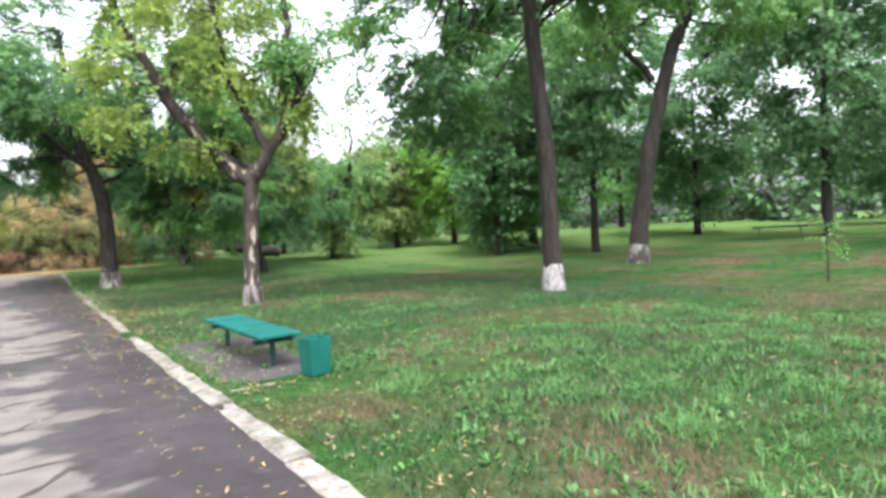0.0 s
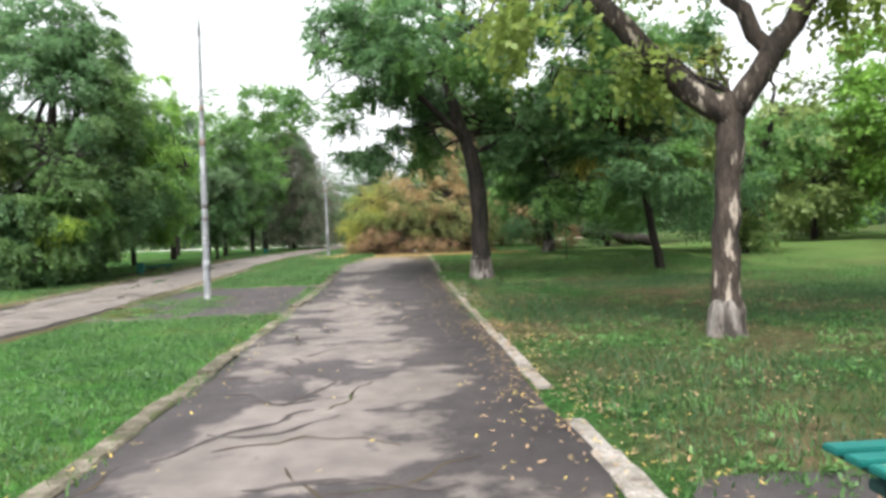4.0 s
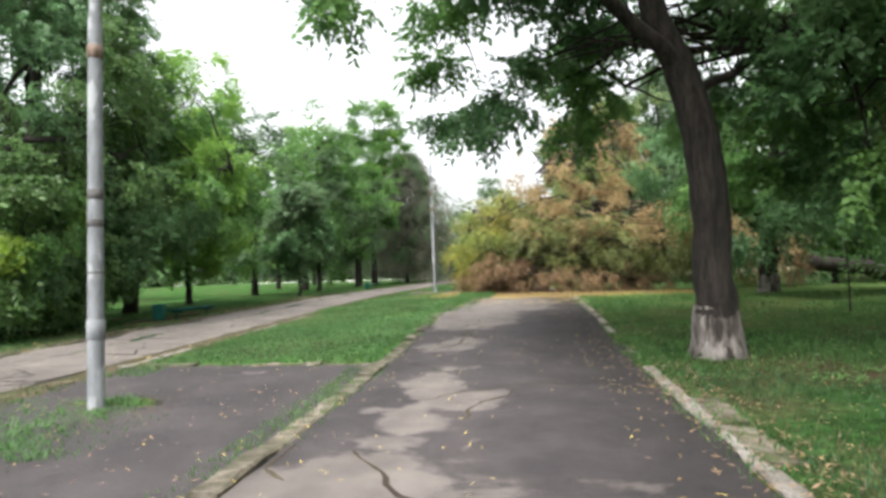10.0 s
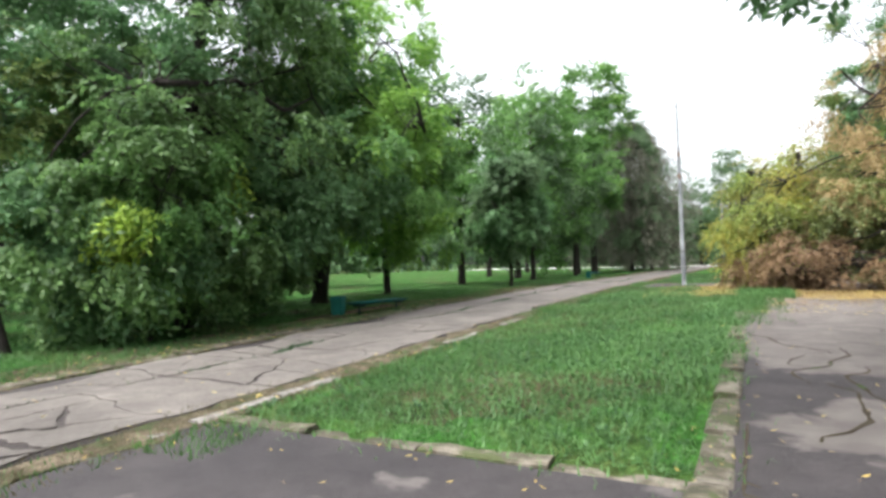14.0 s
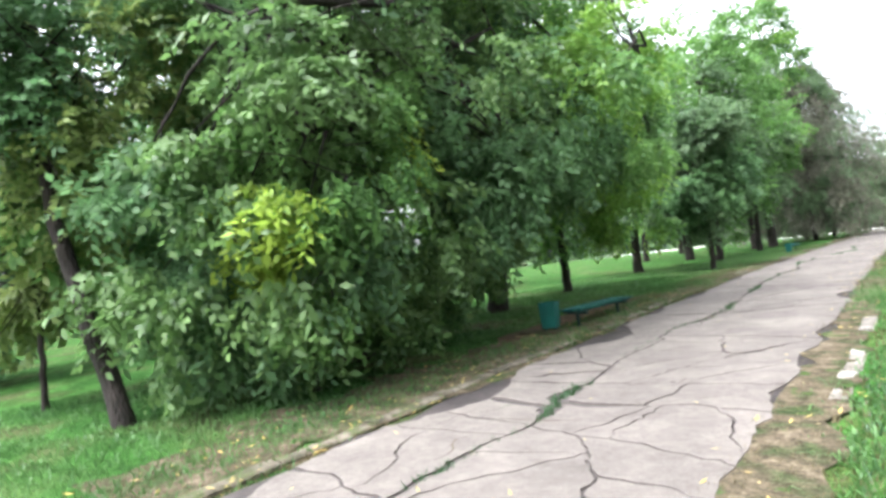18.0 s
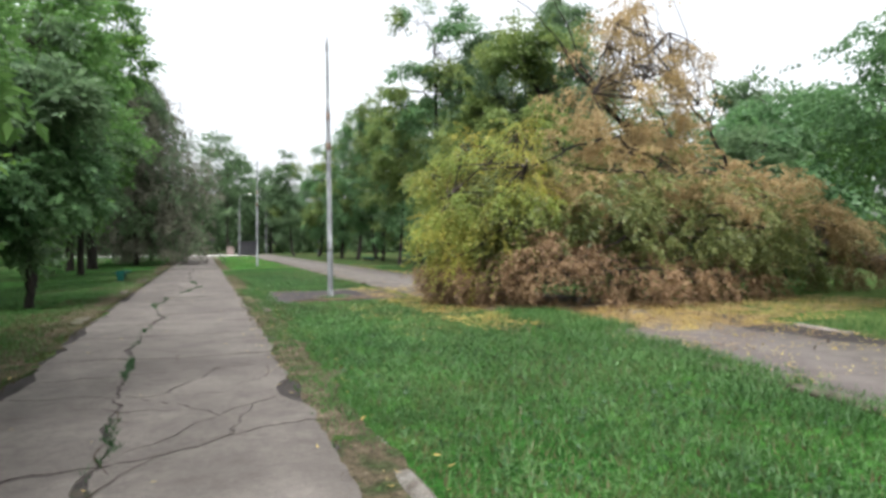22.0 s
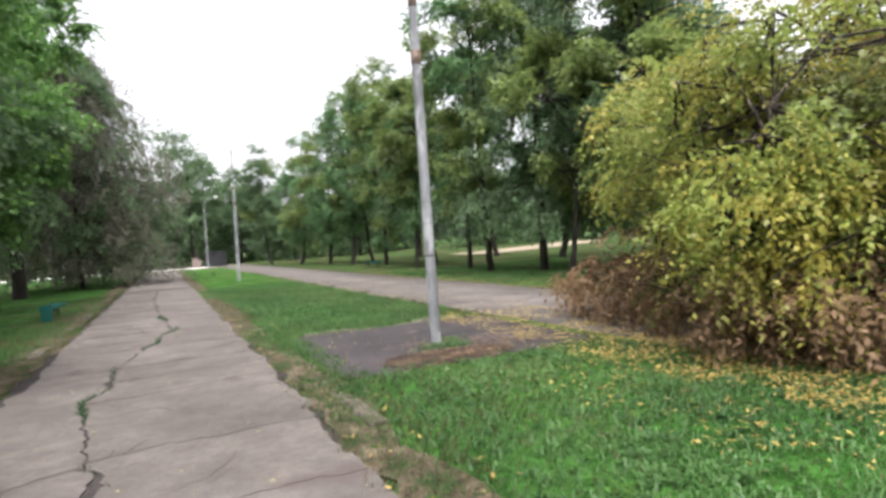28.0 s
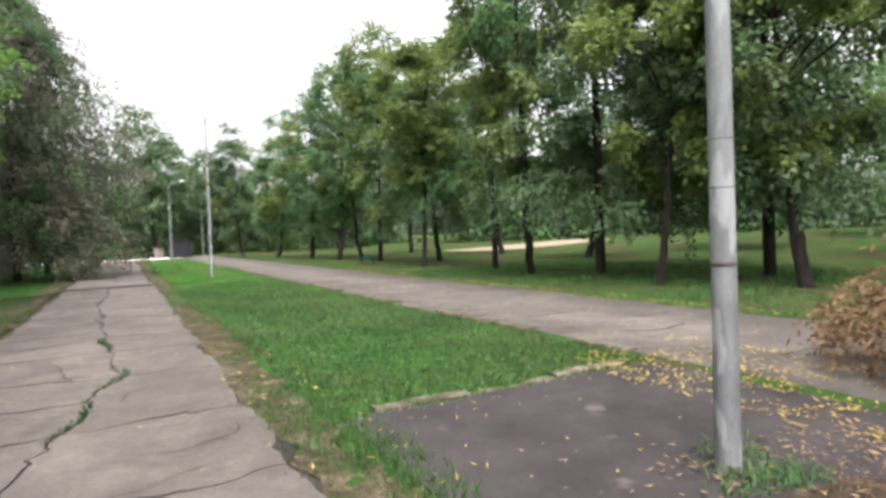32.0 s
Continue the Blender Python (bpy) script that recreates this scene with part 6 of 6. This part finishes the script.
# The far lawn's light is put into these blades by the brighter grass colour.
blades("lawn_grass_beyond", LAWN_BEYOND, 260, 0.07, 0.009, L_GRASS, 23, "brighter green blades standing in for the lit lawn deeper in the park", patch=-0.3)
blades("lawn_dry_grass", LAWN, 190, 0.05, 0.008, L_DRYGRASS, 4, "dry yellowed grass of the lawn", patch=-0.1, skip=NO_LAWN)
VERGE = [(-16, 17, -9.7, 45), (-13, 45, -9.6, 62)]
blades("verge_grass", VERGE, 330, 0.07, 0.010, L_GRASS, 5, "green grass under the trees", patch=-0.3, skip=[(-11.2, 28, -9.4, 32.4)])
def crack_weeds():
    rng = np.random.default_rng(51)
    n = 6500
    y = rng.uniform(19, 50, n)
    w = np.array([noise.noise(Vector((1.0, v * 0.7, 5.0))) for v in y])
    keep = w + rng.normal(0, 0.12, n) > 0.14
    y = y[keep]
    x = np.array([warp(long_crack(v), v)[0] for v in y]) + rng.normal(0, 0.022, len(y))
    n = len(y)
    z = np.interp(y, LAND_Y, LAND_Z) + 0.015
    h = rng.uniform(0.03, 0.085, n)
    a, la = rng.uniform(0, 6.3, n), rng.uniform(0, 6.3, n)
    b = np.stack([x, y, z], -1)
    side = np.stack([np.cos(a), np.sin(a), 0 * a], -1) * 0.006
    tip = b + np.stack([np.cos(la) * h * 0.6, np.sin(la) * h * 0.6, h], -1)
    V = np.stack([b - side, b + side, tip], 1).reshape(-1, 3)
    tagged(np_part("crack_weeds", V, np.arange(n * 3).reshape(n, 3), L_LAWN), "green weeds growing in the long crack", "weeds", kind="stuff")


crack_weeds()
blades("verge_dry_grass", [(-6.5, 19, -5.7, 62), (-10.6, 17, -9.25, 62)], 620, 0.05, 0.007, L_DRYGRASS, 41, "dry straw along the path verge", patch=-0.2)
blades("kerb_grass", [(-2.1, 28.0, -1.25, 33.4)], 520, 0.07, 0.009, L_GRASS, 47, "grass creeping over the kerb onto the path", patch=0.15)
blades("far_lawn_grass", [(1.9, 38, 12, 62)], 150, 0.09, 0.014, L_GRASS, 6, "green grass beside the park path", patch=-0.6)
blades("edge_weeds", [(-2.25, -5, -1.8, 33), (-6.4, 18, -5.7, 60), (-6.3, 30, -5.8, 60), (-6.15, 21, -5.8, 60), (-10.4, 18, -9.3, 60), (1.5, 12, 2.1, 33)], 420, 0.06, 0.010, L_GRASS, 7, "weeds along kerbs and cracks", patch=0.1)


def tufts(name, areas, count, height, mat, seed, label, m=48, spread=0.09):
    rng = np.random.default_rng(seed)
    xs, ys = [], []
    for (x0, y0, x1, y1), n in zip(areas, count):
        xs.append(rng.uniform(x0, x1, n))
        ys.append(rng.uniform(y0, y1, n))
    cx, cy = np.concatenate(xs), np.concatenate(ys)
    x, y = np.repeat(cx, m) + rng.normal(0, spread, len(cx) * m), np.repeat(cy, m) + rng.normal(0, spread, len(cx) * m)
    n = len(x)
    z = np.interp(y, LAND_Y, LAND_Z) - 0.01
    b = np.stack([x, y, z], -1)
    la = rng.uniform(0, 2 * np.pi, n)
    h = height * rng.uniform(0.5, 1.2, n)
    out = rng.uniform(0.4, 1.5, n)
    dirv = np.stack([np.cos(la), np.sin(la), np.zeros(n)], -1)
    side = np.stack([-np.sin(la), np.cos(la), np.zeros(n)], -1) * rng.uniform(0.004, 0.008, n)[:, None]
    mid = b + dirv * (out * h * 0.4)[:, None] + np.stack([0 * h, 0 * h, h * 0.75], -1)
    tip = b + dirv * (out * h)[:, None] + np.stack([0 * h, 0 * h, h * 0.7], -1)
    V = np.stack([b - side, b + side, mid + side * 0.8, mid - side * 0.8, tip], 1).reshape(-1, 3)
    k = np.arange(n) * 5
    F = np.concatenate([np.stack([k, k + 1, k + 2], -1), np.stack([k, k + 2, k + 3], -1), np.stack([k + 3, k + 2, k + 4], -1)])
    return tagged(np_part(name, V, F, mat), label, "grass", kind="stuff")


tufts("grass_tufts", [(3.0, -2.5, 10, 4), (2.5, 7, 12, 16), (-5.8, 22, -2.2, 40)], (260, 60, 60), 0.11, L_GRASS, 8, "taller tufts of fresh grass")
tufts("median_tufts", [(-5.8, 22, -2.3, 40), (-5.8, 6, -2.3, 15.8), (-5.8, 44, -2.3, 56)], (620, 220, 160), 0.085, L_GRASS, 18, "short clumps of grass and clover on the median", m=25, spread=0.12)
blades("median_dry_grass", [(-5.9, 21.8, -2.2, 40), (-5.9, 44, -2.2, 54)], 240, 0.055, 0.008, L_DRYGRASS, 62, "dry blades among the median grass", patch=0.05)
tufts("broadleaf_weeds", [(-5.6, 21.7, -2.2, 27), (-5.8, 24, -2.3, 38), (1.9, 14, 4.2, 24)], (420, 520, 0), 0.1, L_GRASS, 61, "clumps of broad-leaved weeds in the grass", m=14, spread=0.2)
tufts("pole_grass", [(-4.9, 18.6, -4.1, 19.4), (-4.45, 41.0, -3.75, 41.6), (-5.9, 16.1, -3.7, 18.9)], (12, 9, 50), 0.1, L_GRASS, 9, "grass growing round the lamp posts")


def herbs(name, areas, per_m2, reach, mat, seed, label, patch=-0.2, leaves=9):
    """Low rosettes of small broad leaves, thicker in patches."""
    rng = np.random.default_rng(seed)
    xs, ys = [], []
    for x0, y0, x1, y1 in areas:
        n = int((x1 - x0) * (y1 - y0) * per_m2)
        xs.append(rng.uniform(x0, x1, n))
        ys.append(rng.uniform(y0, y1, n))
    x, y = np.concatenate(xs), np.concatenate(ys)
    w = np.array([noise.noise(Vector((p * 0.9, q * 0.9, seed))) + 0.6 * noise.noise(Vector((p * 2.7, q * 2.7, seed))) for p, q in zip(x, y)])
    keep = w + rng.normal(0, 0.1, len(x)) > patch
    x, y, w = x[keep], y[keep], w[keep]
    size = np.repeat(reach * rng.uniform(0.6, 1.3, len(x)) * (1 + 0.4 * w), leaves)
    x, y = np.repeat(x, leaves), np.repeat(y, leaves)
    n = len(x)
    a, el = rng.uniform(0, 2 * np.pi, n), rng.uniform(0.1, 1.1, n)
    d = np.stack([np.cos(a) * np.cos(el), np.sin(a) * np.cos(el), np.sin(el)], -1)
    side = np.stack([-np.sin(a), np.cos(a), rng.normal(0, 0.3, n)], -1)
    b = np.stack([x, y, np.interp(y, LAND_Y, LAND_Z) + 0.004], -1) + d * (size * rng.uniform(0.1, 0.6, n))[:, None]
    L, W = (size * rng.uniform(0.4, 0.8, n))[:, None], (size * rng.uniform(0.1, 0.2, n))[:, None]
    V = np.stack([b, b + d * L * 0.5 + side * W, b + d * L - [0, 0, 0.006], b + d * L * 0.5 - side * W], 1).reshape(-1, 3)
    return tagged(np_part(name, V, np.arange(n * 4).reshape(n, 4), mat), label, "weeds", kind="stuff")


herbs("clover", [(-5.9, 21.8, -2.15, 40.1), (-5.9, 5, -2.15, 15.7), (-5.9, 43.9, -2.3, 56)], 70, 0.06, L_GRASS, 71, "patches of clover and broad-leaved weeds in the turf")
herbs("dull_clover", [(-5.9, 21.8, -2.15, 40.1), (-5.9, 8, -2.15, 15.7), (-5.9, 43.9, -2.3, 52)], 40, 0.058, L_LAWN, 72, "darker low weeds in the turf", patch=-0.05)
herbs("lawn_weeds", [(1.95, -3, 11, 13), (1.95, 20, 8, 30)], 34, 0.075, L_GRASS, 73, "broad-leaved weeds scattered in the lawn", patch=0.18)
herbs("verge_weeds", [(-15, 19, -10.0, 44)], 22, 0.07, L_GRASS, 74, "broad-leaved weeds under the trees", patch=0.02)


def litter(name, areas, mat, seed, size, label, clump=-0.25, lift=0.034):
    """Fallen leaves lying a little curled: areas of (x0, y0, x1, y1, count)."""
    rng = np.random.default_rng(seed)
    xs, ys = [], []
    for x0, y0, x1, y1, n in areas:
        xs.append(rng.uniform(x0, x1, n))
        ys.append(rng.uniform(y0, y1, n))
    x, y = np.concatenate(xs), np.concatenate(ys)
    w = np.array([noise.noise(Vector((p * 1.3, q * 1.3, seed))) + 0.6 * noise.noise(Vector((p * 4, q * 4, seed))) for p, q in zip(x, y)])
    keep = w + rng.normal(0, 0.16, len(x)) > clump
    x, y = x[keep], y[keep]
    n = len(x)
    z = np.interp(y, LAND_Y, LAND_Z) + lift + rng.uniform(0, 0.02, n)
    a = rng.uniform(0, 2 * np.pi, n)
    L = size * rng.uniform(0.6, 1.3, n)
    u = np.stack([np.cos(a), np.sin(a), rng.normal(0, 0.2, n)], -1) * L[:, None]
    v = np.stack([-np.sin(a), np.cos(a), rng.normal(0, 0.25, n)], -1) * (L * 0.32)[:, None]
    c = np.stack([x, y, z], -1)
    V = np.stack([c - u * 0.5, c + v * 0.5, c + u * 0.5 + [0, 0, 0.01], c - v * 0.5], 1).reshape(-1, 3)
    return tagged(np_part(name, V, np.arange(n * 4).reshape(n, 4), mat), label, "fallen leaves", kind="stuff")


litter("path_litter", [(-1.8, -4, 1.6, 34, 300), (-1.7, 13, 1.6, 24, 160), (0.9, -4, 1.7, 33, 300), (-2.3, 0, -1.6, 33, 300), (-5.8, 16, -2.2, 21.6, 90), (-5.8, 40.2, -2.2, 43.8, 160), (-9.2, 18, -6.4, 60, 160), (1.9, 0, 9, 26, 600), (1.2, 3, 2.8, 17, 650)], L_LITTER, 1, 0.05, "yellow and brown leaves scattered on path and lawn")
litter("heaped_litter", [(-4.4, 33.6, -2.6, 38.6, 500), (-3.2, 33.6, -1.0, 38.6, 4200), (-3.1, 38.5, -0.8, 44.4, 3000), (-1.0, 32.4, 1.7, 35.6, 4600), (1.7, 32.4, 6.5, 35.4, 3000), (-1.9, 29.5, 1.7, 32.2, 700), (-2.6, 43, 2.5, 60, 500), (1.4, 43, 2.2, 64, 1700), (1.6, 33, 5.0, 36, 500)], L_LITTER, 2, 0.064, "carpet of yellow leaves under the fallen tree", clump=0.0)
litter("grass_litter", [(-4.6, 34.2, -2.0, 38.8, 900), (-3.4, 34.0, -2.0, 40.6, 2600), (-3.2, 38.0, -1.2, 41.2, 2200)], L_LITTER, 9, 0.045, "yellow leaves lying on the grass by the fallen tree", clump=0.06, lift=0.066)
litter("leaf_carpet", [(-1.0, 32.9, 2.6, 36.0, 11500), (-0.6, 32.3, 1.7, 33.0, 900), (2.4, 33.2, 7.0, 35.6, 4500), (-2.2, 36.0, 0.5, 39.5, 4000)], L_CARPET, 19, 0.06, "thick carpet of tan and yellow leaves on the path", clump=-0.16)
litter("lawn_litter", [(1.9, -2, 10, 28, 3600), (0.9, -4, 2.2, 30, 1300), (1.4, 7.5, 2.2, 22, 1300), (-4.6, 40.3, -2.6, 41.6, 500), (-6.2, 16, -2.2, 20, 250)], L_LITTER_BROWN, 5, 0.06, "dry brown leaves in the grass")
litter("under_litter", [(-3.0, 33.0, 5.0, 39.5, 5200), (-1.9, 31.0, 1.8, 34.0, 1500)], L_LITTER_BROWN, 6, 0.07, "brown withered leaves under the fallen tree", clump=-0.1)
litter("verge_litter", [(-10.6, 18, -9.2, 34, 420), (-6.6, 20, -5.6, 48, 260)], L_LITTER, 3, 0.07, "dry leaves along the verge")


# ---- worn patches on the pads and cracks in the park path ----
pad("turf_overgrowth", rounded(-2.15, 32.9, -1.05, 35.7, 0.5, wob=0.06, seed=27), 0.034, M_TURF, "grass grown over the path's edge by the fallen tree", "turf")
blades("overgrowth_grass", [(-2.2, 28.0, -1.6, 33.2), (-2.2, 32.8, -1.0, 35.6)], 900, 0.13, 0.009, L_GRASS, 48, "long grass grown over the path's edge", patch=-0.6)
tufts("overgrowth_tufts", [(-2.5, 24.0, -2.0, 33.0), (-2.2, 32.9, -1.1, 35.5)], (90, 70), 0.15, L_GRASS, 49, "long clumps of grass by the kerb", m=30, spread=0.12)
pad("worn_patch", rounded(-5.95, 16.1, -4.9, 18.9, 0.4, wob=0.035, seed=21), 0.024, M_MOSS, "grassy dirt over the edge of the pad", "dirt")
pad("worn_patch", rounded(-5.2, 18.35, -3.8, 19.5, 0.5, wob=0.07, seed=22), 0.026, M_MOSS, "dirt ring round the lamp post", "dirt")
pad("worn_patch", rounded(-5.2, 40.12, -3.5, 40.95, 0.38, wob=0.07, seed=23), 0.024, M_STRAW, "reddish dead grass over the edge of the pad", "dirt")
blades("pad_edge_weeds", [(-6.1, 39.7, -2.0, 40.35), (-5.95, 40, -5.5, 43.8), (-6.2, 43.6, -2, 44.1), (-6.3, 15.5, -2.2, 16.2), (1.85, 3.2, 2.1, 7.5), (1.9, 7.1, 3.5, 7.6), (3.15, 3.5, 3.6, 7.4)], 380, 0.06, 0.009, L_GRASS, 33, "grass creeping over the pad edges", patch=-0.3)
blades("pad_dry_grass", [(-5.3, 40.0, -3.3, 41.0), (-3.9, 40.8, -2.9, 41.2), (-4.4, 18.2, -3.6, 19.7)], 420, 0.035, 0.009, L_BROWN, 34, "dry reddish grass on the pad edge", patch=0.1, lean=1.2)
blades("pole_weeds", [(-6.0, 16.9, -4.3, 19.5), (-4.4, 17.4, -3.5, 18.8)], 1100, 0.065, 0.012, L_GRASS, 32, "short green weeds round the lamp post", patch=-0.08)
blades("pad_weeds", [(-5.9, 16.0, -4.7, 19.0), (-2.36, 14.5, -2.05, 21.4), (-5.9, 20.8, -5.2, 21.7), (-6.1, 39.8, -5.6, 44)], 620, 0.07, 0.01, L_GRASS, 31, "weeds creeping over the pad", patch=-0.12)


def cracks(name, starts, lift, mat, seed, label, bounds=PATH1):
    rng = np.random.default_rng(seed)
    V, F = [], []
    for x, y, head, length, width in starts:
        n = int(length / 0.12)
        p = np.array([x, y])
        a = head
        row = []
        for i in range(n):
            a += rng.normal(0, 0.33) + (head - a) * 0.2
            p = p + np.array([math.cos(a), math.sin(a)]) * 0.12
            p[0] = min(max(p[0], bounds[0] + 0.08), bounds[1] - 0.08)
            w = width * (0.3 + rng.random()) * math.sin(math.pi * (i + 1) / (n + 1)) ** 0.4
            q = np.array([-math.sin(a), math.cos(a)]) * w
            row.append((p - q, p + q))
        k = len(V)
        for l, r in row:
            V.append((l[0], l[1], land(l[1]) + lift))
            V.append((r[0], r[1], land(r[1]) + lift))
        F += [(k + 2 * i, k + 2 * i + 1, k + 2 * i + 3, k + 2 * i + 2) for i in range(len(row) - 1)]
    return tagged(np_part(name, np.array(V), np.array(F), mat), label, "crack", kind="stuff")


rng_c = np.random.default_rng(8)
crack_list = [(rng_c.uniform(-1.8, 0.2), y, rng_c.choice([0.1, 0.3, 1.4, 2.9, 1.9]), rng_c.uniform(0.8, 2.6), rng_c.uniform(0.011, 0.026)) for y in np.arange(-3, 33, 0.8)]
crack_list += [(rng_c.uniform(-1.8, 0.4), y, rng_c.choice([0.05, 0.2, 1.5, 3.0]), rng_c.uniform(1.2, 3.2), rng_c.uniform(0.02, 0.042)) for y in np.arange(43, 66, 1.1)]
cracks("path_cracks", crack_list, 0.0245, M_CRACK, 4, "thin dark cracks across the asphalt")
wide_list = [(rng_c.uniform(-1.8, -0.6), y, rng_c.choice([0.05, 0.25, 1.5, 2.9, 0.5]), rng_c.uniform(0.9, 2.2), rng_c.uniform(0.022, 0.045)) for y in np.arange(-4, 11, 0.6)]
cracks("wide_cracks", wide_list, 0.0255, M_UNDER, 14, "broad dark cracks between the asphalt plates")
hair_list = [(rng_c.uniform(-9.0, -7.0), y, rng_c.choice([0.1, 0.6, 1.2, 2.4]), rng_c.uniform(0.5, 1.4), rng_c.uniform(0.004, 0.008)) for y in np.arange(20, 48, 0.55)]
cracks("hairline_cracks", hair_list, 0.0425, M_CRACK, 15, "hairline cracks in the asphalt plates", (-9.1, -6.5))



# ---- the higher ground along the park path ----
def settle():
    """Lift all that stands or lies on the higher ground."""
    for ob in list(scene.objects):
        if ob.parent or ob.type in ("CAMERA", "LIGHT"):
            continue
        if ob.type == "MESH" and ob.matrix_basis.translation.length == 0:
            n = len(ob.data.vertices)
            co = np.empty(n * 3, np.float32)
            ob.data.vertices.foreach_get("co", co)
            co = co.reshape(-1, 3)
            co[:, 2] += np.interp(co[:, 1], RISE_Y, RISE_Z) * np.clip((co[:, 0] + 6.0) / 3.95, 0, 1)
            ob.data.vertices.foreach_set("co", co.ravel())
            ob.data.update()
        elif ob.matrix_basis.translation.length > 0:
            ob.location.z += rise(ob.location.x, ob.location.y)
        else:
            for stone in ob.children:
                stone.location.z += rise(stone.location.x, stone.location.y)


settle()
